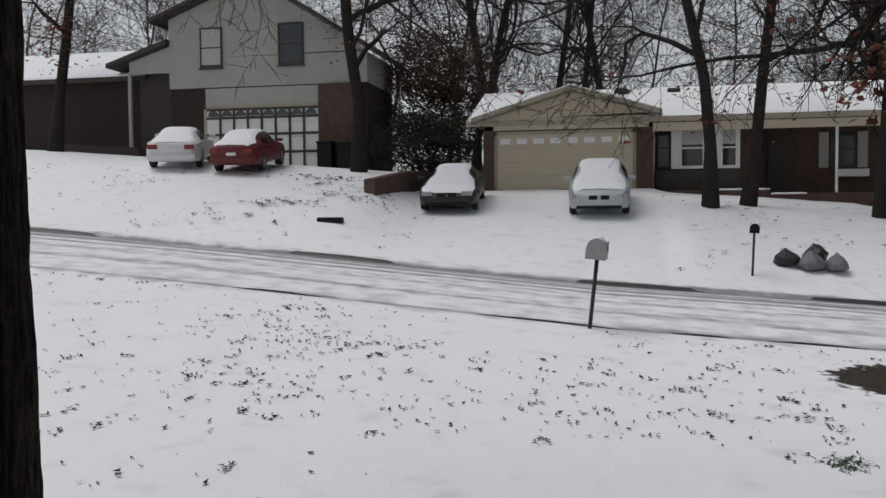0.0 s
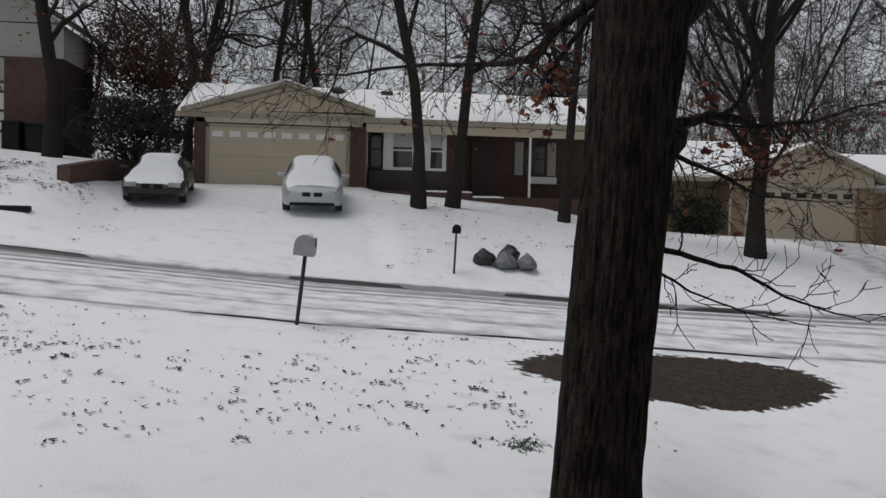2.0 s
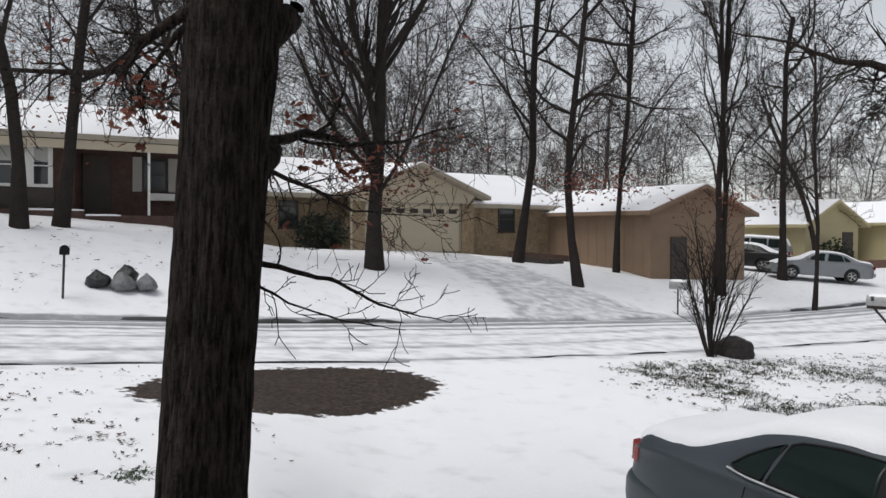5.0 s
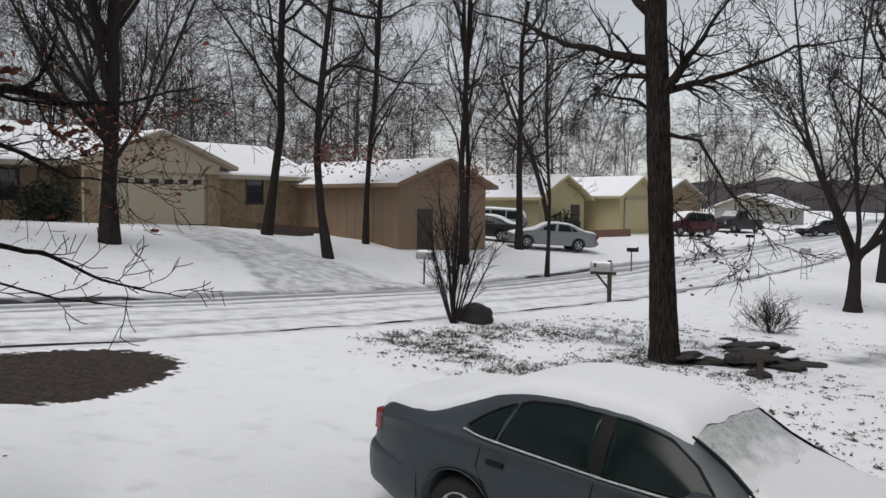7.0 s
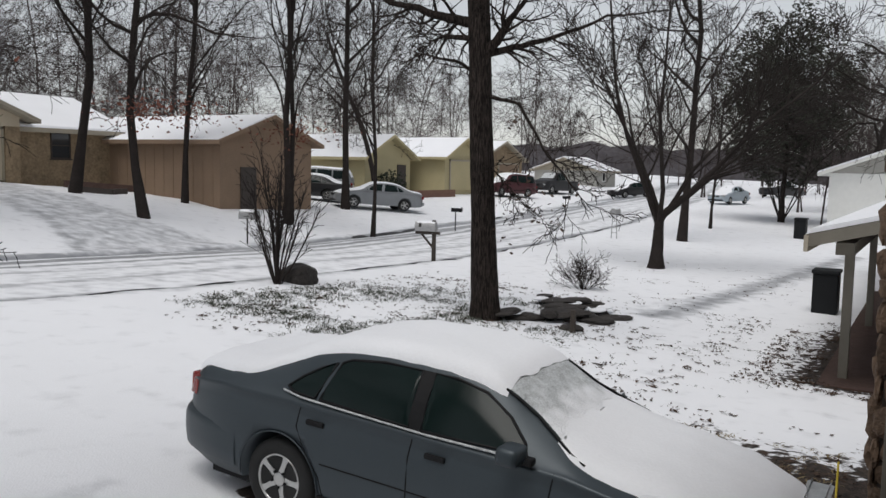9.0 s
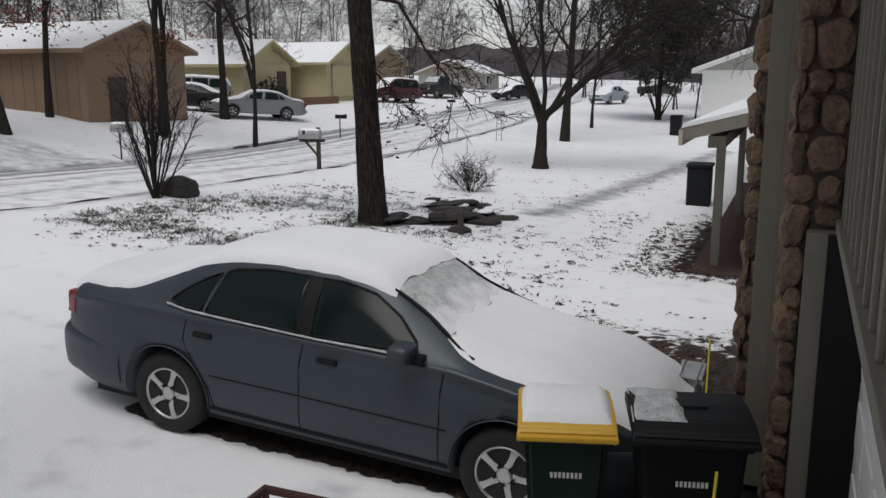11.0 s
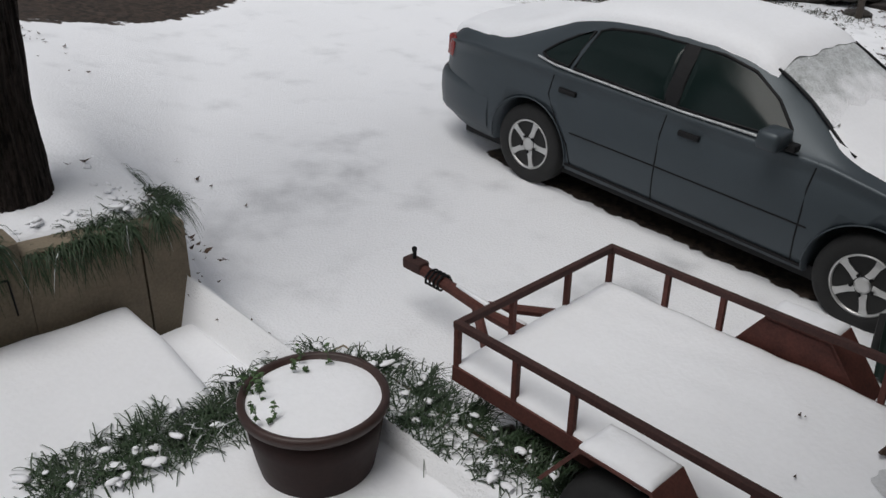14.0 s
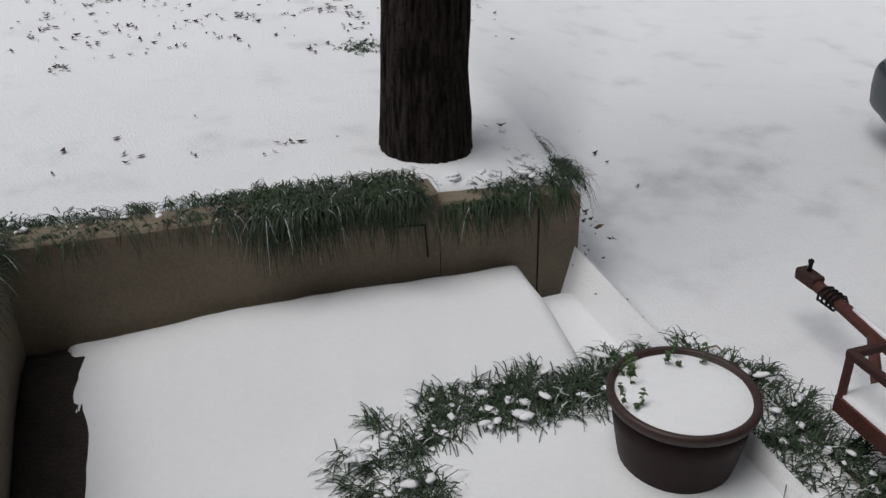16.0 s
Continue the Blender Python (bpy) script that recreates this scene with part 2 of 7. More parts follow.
def tube(bm, pts, radii, sides=8, cap=True):
    """A round bar through points, with a radius at each."""
    pts = [Vector(p) for p in pts]
    rings = []
    ref = Vector((0.31, 0.17, 1.0))
    for i, p in enumerate(pts):
        d = (pts[min(i + 1, len(pts) - 1)] - pts[max(i - 1, 0)]).normalized()
        a = d.cross(ref if abs(d.dot(ref.normalized())) < 0.95 else Vector((1, 0, 0))).normalized()
        b = d.cross(a)
        r = radii[i] if isinstance(radii, (list, tuple)) else radii
        rings.append([bm.verts.new(p + (a * math.cos(q) + b * math.sin(q)) * r) for q in [2 * math.pi * k / sides for k in range(sides)]])
    for r0, r1 in zip(rings, rings[1:]):
        for k in range(sides):
            bm.faces.new((r0[k], r0[(k + 1) % sides], r1[(k + 1) % sides], r1[k]))
    if cap and sides > 2:
        bm.faces.new(rings[0][::-1])
        bm.faces.new(rings[-1])
    return bm


def lathe(bm, profile, sides=32, centre=(0, 0, 0)):
    """A turned form from (radius, height) pairs."""
    rings = []
    for r, z in profile:
        rings.append([bm.verts.new((centre[0] + r * math.cos(2 * math.pi * k / sides), centre[1] + r * math.sin(2 * math.pi * k / sides), centre[2] + z)) for k in range(sides)])
    for r0, r1 in zip(rings, rings[1:]):
        for k in range(sides):
            bm.faces.new((r0[k], r0[(k + 1) % sides], r1[(k + 1) % sides], r1[k]))
    bm.faces.new(rings[0][::-1])
    bm.faces.new(rings[-1])
    return bm


def prism(bm, outline, axis, a, b, mat=0):
    """Extrudes a closed outline of 2D points along an axis from a to b."""
    put = {"x": lambda p, t: (t, p[0], p[1]), "y": lambda p, t: (p[0], t, p[1]), "z": lambda p, t: (p[0], p[1], t)}[axis]
    v0 = [bm.verts.new(put(p, a)) for p in outline]
    v1 = [bm.verts.new(put(p, b)) for p in outline]
    fs = [bm.faces.new(v0), bm.faces.new(v1[::-1])]
    n = len(outline)
    for i in range(n):
        fs.append(bm.faces.new((v0[i], v1[i], v1[(i + 1) % n], v0[(i + 1) % n])))
    for f in fs:
        f.material_index = mat
    bmesh.ops.recalc_face_normals(bm, faces=fs)
    return bm


# ---- the lie of the land ----
ROAD_X = [-90, -60, -20, -9, -0.3, 3.5, 6.7, 12, 18, 24, 32, 45, 70, 120, 300]
ROAD_Z = [8.5, 6.0, 2.95, 2.05, 1.22, 0.97, 0.74, 0.45, 0.2, -0.05, -0.12, 0.05, 0.35, 1.0, 2.0]
ROAD_NEAR_X = [-90, 6, 16, 24, 45, 80, 150, 300]
ROAD_NEAR_Y = [12.2, 12.3, 12.8, 13.4, 14.6, 19.0, 32.0, 70.0]
ROAD_WIDE = 7.7


def road_z(x):
    return float(np.interp(x, ROAD_X, ROAD_Z))


def road_near(x):
    return float(np.interp(x, ROAD_NEAR_X, ROAD_NEAR_Y))


def step(a, b, v):
    t = min(1.0, max(0.0, (v - a) / (b - a)))
    return t * t * (3 - 2 * t)


def land(x, y):
    """Height of the ground."""
    zr, yn = road_z(x), road_near(x)
    yf = yn + ROAD_WIDE
    bumps = 0.03 * noise.noise((x * 0.7, y * 0.7, 0.0)) + 0.012 * noise.noise((x * 2.3, y * 2.3, 4.0))
    if yn <= y <= yf:
        u = (y - yn) / ROAD_WIDE
        return zr - 0.10 + 0.10 * (1 - (2 * u - 1) ** 2) + 0.1 * bumps
    if y > yf:
        rise = float(np.interp(y - yf, [0, 1, 3, 5, 8, 12, 16, 60, 400], [0.0, 0.1, 0.75, 1.2, 1.85, 2.3, 2.4, 3.2, 6.0]))
        rise *= float(np.interp(x, [-30, -5, 8, 13, 22, 28, 38, 120], [1.0, 1.05, 1.03, 0.76, 0.8, 0.68, 0.5, 0.4]))
        z = zr + rise
        drive = float(np.interp(y, [yf, yf + 1.2, 26.9, 32.0, 33.0], [zr, zr + 0.12, 2.76 - 0.02 * (x + 3), 3.62, 3.66]))
        z += (drive - z) * step(-7.3, -6.3, x) * step(1.9, 1.0, x) * step(36, 33, y)
        return z + bumps * min(1, (y - yf))
    k = (y - 4.2) / (yn - 4.2)
    left = float(np.interp(x, [-40, -8, -1, 2], [2.6, 1.25, 0.9, 0.78]))
    lawn = left + (zr - left) * max(0.0, k)
    drive = float(np.interp(y, [1.5, 4.25, yn], [0.0, 0.135, zr]))
    zr_house = float(np.interp(x, [8, 15, 40, 90], [0.0, -0.42, -0.6, 0.0]))
    right = zr_house + (zr - zr_house) * max(0.0, (y - 1.0) / (yn - 1.0)) ** 1.1
    wide = float(np.interp(y, [4.2, 5.5, 9], [0.12, 0.7, 3.0]))
    z = lawn + (drive - lawn) * step(2.12, 2.12 + wide, x)
    z = z + (right - z) * step(7.8, 10.0, x)
    if y < 4.3 and x < 2.2:
        w = step(4.32, 4.18, y) * step(2.18, 2.02, x) if x < 2.2 else 0
        if x < -1.0:
            w *= step(-1.25, -1.08, x)
        z = z + (0.0 - z) * w
    return z + bumps * (0.35 if y < 12 and x < 9 else 1.0) * step(0, 0.6, abs(y - yn))


def ruled(marks):
    """Grid lines from (from, to, spacing) stretches."""
    out = []
    for a, b, s in marks:
        n = max(1, round((b - a) / s))
        out += [a + (b - a) * i / n for i in range(n)]
    return out + [marks[-1][1]]


gx = ruled([(-400, -90, 40), (-90, -30, 4), (-30, -6, 0.8), (-6, -2, 0.3), (-2, 9, 0.1), (9, 30, 0.35), (30, 60, 1.2), (60, 140, 6), (140, 500, 60)])
gy = ruled([(-300, -30, 50), (-30, -2, 3), (-2, 8, 0.1), (8, 13, 0.16), (13, 22, 0.22), (22, 34, 0.6), (34, 70, 3), (70, 600, 60)])
verts = [(x, y, land(x, y)) for y in gy for x in gx]
W = len(gx)
faces = [(j * W + i, j * W + i + 1, (j + 1) * W + i + 1, (j + 1) * W + i) for j in range(len(gy) - 1) for i in range(W - 1)]
me = bpy.data.meshes.new("ground")
me.from_pydata(verts, [], faces)
me.materials.append(M_GROUND)
for p in me.polygons:
    p.use_smooth = True


def bed_edge(x, y):
    """How far inside the kidney-shaped mulch bed a place lies, in metres; negative outside."""
    u, v = (x - 4.4) / 2.3, (y - 10.56 - 0.2 * (x - 4.4)) / 1.27
    return (1 - math.hypot(u, v)) * 1.1


def bare_share(x, y):
    s = 0.0
    s = max(s, 0.5 + 2.2 * bed_edge(x, y))
    if 4.0 < x < 8 and -1 < y < 6.5:      # snow-free under the car; the dark patch also paints its shadow
        s = max(s, 0.80 + 6.0 * min(x - 5.2, 6.6 - x, y - 0.8, 4.75 - y))
    if 2 < x < 8 and -1 < y < 2.0:        # wet bare concrete at the garage
        s = max(s, 0.75 + 1.2 * (0.32 - y - 0.05 * abs(x - 4)))
    if 2 < x < 4.2 and 0 < y < 3:         # under the trailer
        s = max(s, 0.6 + 1.0 * min(x - 2.55, 3.7 - x, y - 0.2, 2.2 - y))
    if 11 < x < 24 and -2 < y < 4:        # leafy strip at the neighbouring porch
        s = max(s, 0.45 + 0.6 * min(x - 14.0, 20 - x, 2.0 - y))
    if 6.5 < x < 11 and 0 < y < 3:
        s = max(s, 0.40 + 0.25 * min(x - 6.6, 10 - x, 2.2 - y))
    return s


def slush_share(x, y):
    yn = road_near(x)
    s = 0.0
    if yn - 0.4 < y < yn + ROAD_WIDE + 0.4:
        d = y - yn
        for c, w, k in ((0.25, 0.34, 0.85), (2.05, 0.2, 0.5), (2.5, 0.15, 0.34), (3.6, 0.24, 0.42), (4.05, 0.16, 0.36), (5.0, 0.22, 0.75), (6.1, 0.3, 1.0), (6.75, 0.22, 0.95), (7.55, 0.25, 0.85)):
            wander = 0.12 * math.sin(x * 0.21 + c * 5) + 0.05 * math.sin(x * 0.9 + c)
            s = max(s, k * math.exp(-((d - c - wander) / w) ** 2))
        s = max(s, 0.16)
    if y > yn + ROAD_WIDE:                # thin snow on the drive across the street
        a, b = np.interp(y, [20.5, 24, 33.5], [15.5, 17.0, 18.4]), np.interp(y, [20.5, 24, 33.5], [22.5, 21.6, 21.9])
        if y < 33.5:
            s = max(s, 0.32 * step(a - 0.2, a + 0.5, x) * step(b + 0.3, b - 0.3, x) + 0.15 * step(a - 0.2, a, x) * step(a + 0.9, a + 0.2, x))
    if 2.2 < x < 8 and 3 < y < 9:          # icy streak across the near drive
        d = (y - 4.55) - 0.55 * (x - 3.0) * 0.55
        s = max(s, 0.18 * math.exp(-((d - 0.35) / 0.42) ** 2) * step(2.3, 2.6, x) * step(5.4, 3.6, x))
    if 3.0 < x < 5.2 and 2.4 < y < 3.8:
        s = max(s, 0.34 * math.exp(-(((x - 4.3) / 0.5) ** 2 + ((y - 2.75) / 0.3) ** 2)))
    if 18 < x < 40 and 2 < y < 8:          # shovelled path on the neighbouring lawn
        s = max(s, 0.5 * math.exp(-((y - 5.0 + 0.1 * (x - 20)) / 0.5) ** 2))
    return s


for attr, fn in (("slush", slush_share), ("bare", bare_share)):
    a = me.attributes.new(attr, "FLOAT", "POINT")
    a.data.foreach_set("value", [fn(v[0], v[1]) for v in verts])
ground = tagged(new("ground", me), "snow-covered lawns, street and driveways on a gentle slope", "ground", kind="structure")

# ---- the sunken entry and its retaining walls ----
def rough_slab(x0, y0, z0, x1, y1, tops, nx=24, ny=3, jitter=0.006):
    """A wall whose top follows tops (x, z), with slightly uneven faces."""
    bm = bmesh.new()
    xs = [x0 + (x1 - x0) * i / nx for i in range(nx + 1)]
    prof = lambda x: float(np.interp(x, [p[0] for p in tops], [p[1] for p in tops]))
    ring = []
    for x in xs:
        top = prof(x)
        loop = []
        for k in range(5):
            z = z0 + (top - z0) * k / 4
            loop.append((x, y0 + jitter * noise.noise((x * 5, z * 5, 1)), z))
        loop.append((x, y0 + 0.015, top + 0.012))
        loop.append((x, y1 - 0.015, top + 0.012))
        for k in range(5):
            z = top + (z0 - top) * k / 4
            loop.append((x, y1, z))
        ring.append([bm.verts.new(c) for c in loop])
    n = len(ring[0])
    for r0, r1 in zip(ring, ring[1:]):
        for k in range(n):
            bm.faces.new((r0[k], r1[k], r1[(k + 1) % n], r0[(k + 1) % n]))
    bm.faces.new(ring[0])
    bm.faces.new(ring[-1][::-1])
    bmesh.ops.recalc_face_normals(bm, faces=bm.faces)
    return bm


wall_lawn = tagged(new("wall_lawn"), "stained concrete retaining wall overhung by grass", "retaining wall", kind="structure")
part("wall_panel", rough_slab(-1.1, 4.15, -0.2, 1.27, 4.36, [(-1.1, 0.93), (1.27, 0.87)]), M_CONCRETE, wall_lawn)
part("wall_panel", rough_slab(1.274, 4.15, -0.2, 1.86, 4.36, [(1.28, 0.80), (1.86, 0.76)], nx=8), M_CONCRETE, wall_lawn)
part("wall_panel", rough_slab(1.87, 4.145, -0.2, 2.12, 4.36, [(1.87, 0.75), (2.12, 0.72)], nx=5), M_CONCRETE, wall_lawn)
side = rough_slab(4.36, 1.96, -0.1, 6.1, 2.12, [(4.36, 0.70), (5.4, 0.62), (6.1, 0.55)], nx=10)
for v in side.verts:
    v.co = Vector((v.co.y, v.co.x, v.co.z))
bmesh.ops.reverse_faces(side, faces=side.faces)
part("wall_panel", side, M_CONCRETE, wall_lawn)
crack = bmesh.new()
for pts in ([(1.02, 4.146, 0.86), (1.015, 4.146, 0.72), (1.19, 4.146, 0.70), (1.2, 4.146, 0.5)],):
    for a, b in zip(pts, pts[1:]):
        tube(crack, [a, b], 0.006, 4)
part("crack", crack, M_BLACK, wall_lawn)

ret = rough_slab(0.9, -0.92, -0.2, 4.15, -1.14, [(0.9, 0.98), (4.15, 0.93)], nx=14)
for v in ret.verts:
    v.co = Vector((v.co.y, v.co.x, v.co.z))
bmesh.ops.recalc_face_normals(ret, faces=ret.faces)
tagged(mesh_ob("wall_entry", ret, M_CONCRETE), "stained concrete return wall beside the entry", "retaining wall", kind="structure")


def snow_sheet(x0, y0, x1, y1, height, n=30, drop=0.25, soft=0.06, ragged=0.0):
    """A bed of snow with rounded rims; height(x, y) gives its surface."""
    bm = bmesh.new()
    grid = []
    for j in range(n + 1):
        row = []
        for i in range(n + 1):
            x, y = x0 + (x1 - x0) * i / n, y0 + (y1 - y0) * j / n
            d = min(x - x0, x1 - x, y - y0, y1 - y)
            z = height(x, y) + 0.008 * noise.noise((x * 6, y * 6, 2)) - soft * max(0, 1 - d / 0.07) ** 2
            x += ragged * (noise.noise((y * 3.0, 1.0, 8.0)) + 0.5 * noise.noise((y * 11.0, 3.0, 8.0))) * max(0.0, 1 - i / (n * 0.12))
            row.append(bm.verts.new((x, y, z)))
        grid.append(row)
    for j in range(n):
        for i in range(n):
            bm.faces.new((grid[j][i], grid[j][i + 1], grid[j + 1][i + 1], grid[j + 1][i]))
    rim = grid[0] + [r[-1] for r in grid[1:]] + grid[-1][-2::-1] + [r[0] for r in grid[-2:0:-1]]
    low = [bm.verts.new((v.co.x, v.co.y, v.co.z - drop)) for v in rim]
    for i in range(len(rim)):
        k = (i + 1) % len(rim)
        bm.faces.new((rim[i], low[i], low[k], rim[k]))
    bmesh.ops.recalc_face_normals(bm, faces=bm.faces)
    return bm


patio_z = lambda x, y: 0.24 + 0.145 * step(2.95, 3.85, y) + 0.04 * step(-0.7, 0.2, x) * step(1.7, 0.5, x)
patio = tagged(mesh_ob("patio", snow_sheet(-0.72, 0.9, 1.74, 4.14, patio_z, 90, ragged=0.06), M_SNOW, smooth=True), "snow-covered sunken concrete entry walk", "patio", kind="structure")
tagged(mesh_ob("entry_step", snow_sheet(1.735, 2.9, 2.07, 4.10, lambda x, y: 0.175, 14), M_SNOW, smooth=True), "low concrete step under smooth snow", "step", kind="structure")
soil = snow_sheet(-0.93, 0.9, -0.56, 4.14, lambda x, y: 0.245 + 0.145 * step(2.95, 3.85, y) + 0.02 * noise.noise((x * 9, y * 9, 0)), 18)
M_SOIL = material("dark_wet_soil", (0.02, 0.014, 0.011), 0.9, scale=12, vary=0.5, bump=0.8, fine=70, dist=0.02)
tagged(mesh_ob("soil_strip", soil, M_SOIL, smooth=True), "dark wet soil strip along the entry wall", "soil", kind="structure")

# ---- the raised planting bed with its grass border ----
bed_z = lambda x, y: 0.285 + 0.01 * math.sin(x * 3)
planter = tagged(new("planter"), "raised bed of smooth snow behind a low concrete edge", "planter", kind="structure")
part("edging", prism(bmesh.new(), [(0.5, 0.3), (2.45, 0.3), (2.45, 3.18), (0.5, 3.18)], "z", -0.1, 0.25), M_CONCRETE, planter)
part("snow_cover", snow_sheet(0.5, 0.32, 2.45, 3.18, bed_z, 36, drop=0.1), M_SNOW, planter, smooth=True)


def blade(bm, x, y, z, az, length, arch, wide, droop=0.25):
    """One arching grass blade, folded along its middle."""
    dx, dy = math.cos(az), math.sin(az)
    last = None
    for k in range(5):
        t = k / 4
        out = length * (t * 0.85)
        h = length * (arch * 2.6 * t * (1 - t * 0.92) - droop * t * t)
        w = wide * (1 - t) ** 0.7 * 0.5 + 0.0006
        c = Vector((x + dx * out, y + dy * out, z + h))
        sx, sy = -dy * w, dx * w
        a, b = bm.verts.new((c.x + sx, c.y + sy, c.z)), bm.verts.new((c.x - sx, c.y - sy, c.z))
        if last:
            bm.faces.new((last[0], last[1], b, a))
        last = (a, b)


def grass_band(name, path, wide, per_m, z, hang, label, seed, long=0.16, droop=0.5):
    """Tufts of arching blades along a border, some hanging over its outer side."""
    rnd = random.Random(seed)
    bm = bmesh.new()
    for (x0, y0), (x1, y1) in zip(path, path[1:]):
        run = math.hypot(x1 - x0, y1 - y0)
        nx, ny = -(y1 - y0) / run, (x1 - x0) / run
        for _ in range(int(run * per_m)):
            t, s = rnd.random(), rnd.uniform(-0.5, 0.5)
            x, y = x0 + (x1 - x0) * t + nx * s * wide, y0 + (y1 - y0) * t + ny * s * wide
            if noise.noise((x * 4.5, y * 4.5, seed)) < -0.24:
                continue
            zz = z(x, y)
            for _ in range(rnd.randint(7, 12)):
                a = rnd.uniform(0, 6.283)
                if s * hang > 0.15 or rnd.random() < 0.25:
                    a = math.atan2(ny * hang, nx * hang) + rnd.gauss(0, 0.7)
                blade(bm, x + rnd.gauss(0, 0.02), y + rnd.gauss(0, 0.02), zz, a, long * rnd.uniform(0.6, 1.35), rnd.uniform(0.08, 0.5), rnd.uniform(0.004, 0.007), droop * rnd.uniform(0.4, 1.5))
    ob = mesh_ob(name, bm, M_GRASS)
    ob.data.materials.append(M_FROST)
    for i, p in enumerate(ob.data.polygons):
        if (i // 4) % 34 == 0:
            p.material_index = 1
    return tagged(ob, label, "grass", kind="stuff")


grass_band("border_grass", [(0.62, 1.2), (0.62, 2.96), (0.78, 3.06), (2.3, 3.06), (2.36, 2.7), (2.42, 1.0)], 0.36, 175, lambda x, y: 0.28 + 0.03 * noise.noise((x * 6, y * 6, 3)), 1, "dark green arching border grass poking through snow", 11, 0.185)
grass_band("wall_grass", [(-1.0, 4.33), (0.1, 4.33)], 0.3, 120, lambda x, y: 0.93 - 0.02 * (x + 1), -1, "thin snow-dusted grass along the retaining wall", 16, 0.12, droop=0.7)
grass_band("wall_grass", [(0.1, 4.33), (1.2, 4.32)], 0.3, 250, lambda x, y: 0.93 - 0.02 * (x + 1), -1, "dark green grass draped over the retaining wall", 12, 0.14, droop=0.7)
grass_band("wall_grass", [(1.3, 4.30), (2.02, 4.28), (2.06, 5.6)], 0.3, 330, lambda x, y: 0.78 - 0.12 * max(0, y - 4.3), -1, "dense dark green grass draped over the wall corner", 13, 0.165, droop=0.75)
grass_band("wall_grass", [(0.3, 4.2), (1.15, 4.17)], 0.12, 330, lambda x, y: 0.90, -1, "dark green grass hanging down the wall", 14, 0.17, droop=0.9)
grass_band("wall_grass", [(-1.02, 4.3), (-1.02, 1.5)], 0.26, 110, lambda x, y: 0.97, 1, "dark green grass along the return wall", 15, 0.14, droop=0.7)

# snow lumps caught in the grass
rnd = random.Random(5)
lumps = bmesh.new()
for path, z, wide in (([(0.62, 1.2), (0.62, 2.96), (0.78, 3.06), (2.3, 3.06), (2.36, 2.7), (2.42, 1.0)], 0.345, 0.32), ([(-1.0, 4.40), (1.9, 4.40)], 0.98, 0.22), ([(2.0, 4.4), (2.02, 5.6)], 0.83, 0.2), ([(-1.02, 4.2), (-1.02, 1.5)], 1.03, 0.2)):
    for (x0, y0), (x1, y1) in zip(path, path[1:]):
        run = math.hypot(x1 - x0, y1 - y0)
        for _ in range(int(run * 42)):
            t, s = rnd.random(), rnd.uniform(-0.5, 0.5) * wide
            c = Vector((x0 + (x1 - x0) * t - (y1 - y0) / run * s, y0 + (y1 - y0) * t + (x1 - x0) / run * s, z - 0.035 + rnd.uniform(-0.015, 0.02) - (0.14 * t if z == 0.98 else 0)))
            if noise.noise((c.x * 9, c.y * 9, 2.0)) < -0.15:
                continue
            r = bmesh.ops.create_icosphere(lumps, subdivisions=2, radius=1)
            q, u, turn = rnd.uniform(0.008, 0.026), rnd.uniform(0.8, 2.2), rnd.uniform(0, 3.14)
            co, si = math.cos(turn), math.sin(turn)
            for v in r["verts"]:
                d = 1 + 0.7 * noise.noise(v.co * 1.9 + c * 9)
                lx, ly = v.co.x * q * d * u, v.co.y * q * d
                v.co = c + Vector((lx * co - ly * si, lx * si + ly * co, v.co.z * min(q, 0.03) * d * 0.45))
tagged(mesh_ob("snow_lumps", lumps, M_SNOW, smooth=True), "small clumps of snow caught in border grass", "snow", kind="stuff")

# ---- the barrel planter ----
barrel = thing("barrel_planter", pose(1.805, 2.515, 0.245), "dark brown barrel planter full of snow on the bed", "planter")
part("tub", lathe(bmesh.new(), [(0.215, -0.03), (0.235, 0.0), (0.256, 0.1), (0.277, 0.22), (0.292, 0.335), (0.272, 0.337), (0.262, 0.30), (0.19, 0.05)], 56), M_TERRA, barrel, smooth=True)
part("rim", lathe(bmesh.new(), [(0.276, 0.330), (0.300, 0.326), (0.310, 0.336), (0.311, 0.362), (0.304, 0.374), (0.290, 0.376), (0.280, 0.370), (0.274, 0.338)], 56), M_TERRARIM, barrel, smooth=True)
fill = bmesh.new()
rings = []
for r in [0.001, 0.05, 0.1, 0.15, 0.2, 0.24, 0.265, 0.279]:
    rings.append([fill.verts.new((r * math.cos(a), r * math.sin(a), 0.366 - 0.018 * (r / 0.28) ** 4 + 0.004 * noise.noise((r * 9 * math.cos(a), r * 9 * math.sin(a), 7)))) for a in [2 * math.pi * k / 48 for k in range(48)]])
for r0, r1 in zip(rings, rings[1:]):
    for k in range(48):
        fill.faces.new((r0[k], r1[k], r1[(k + 1) % 48], r0[(k + 1) % 48]))
fill.faces.new(rings[0])
bmesh.ops.recalc_face_normals(fill, faces=fill.faces)
part("snow_fill", fill, M_SNOW, barrel, "smooth level snow", smooth=True)
rnd = random.Random(8)
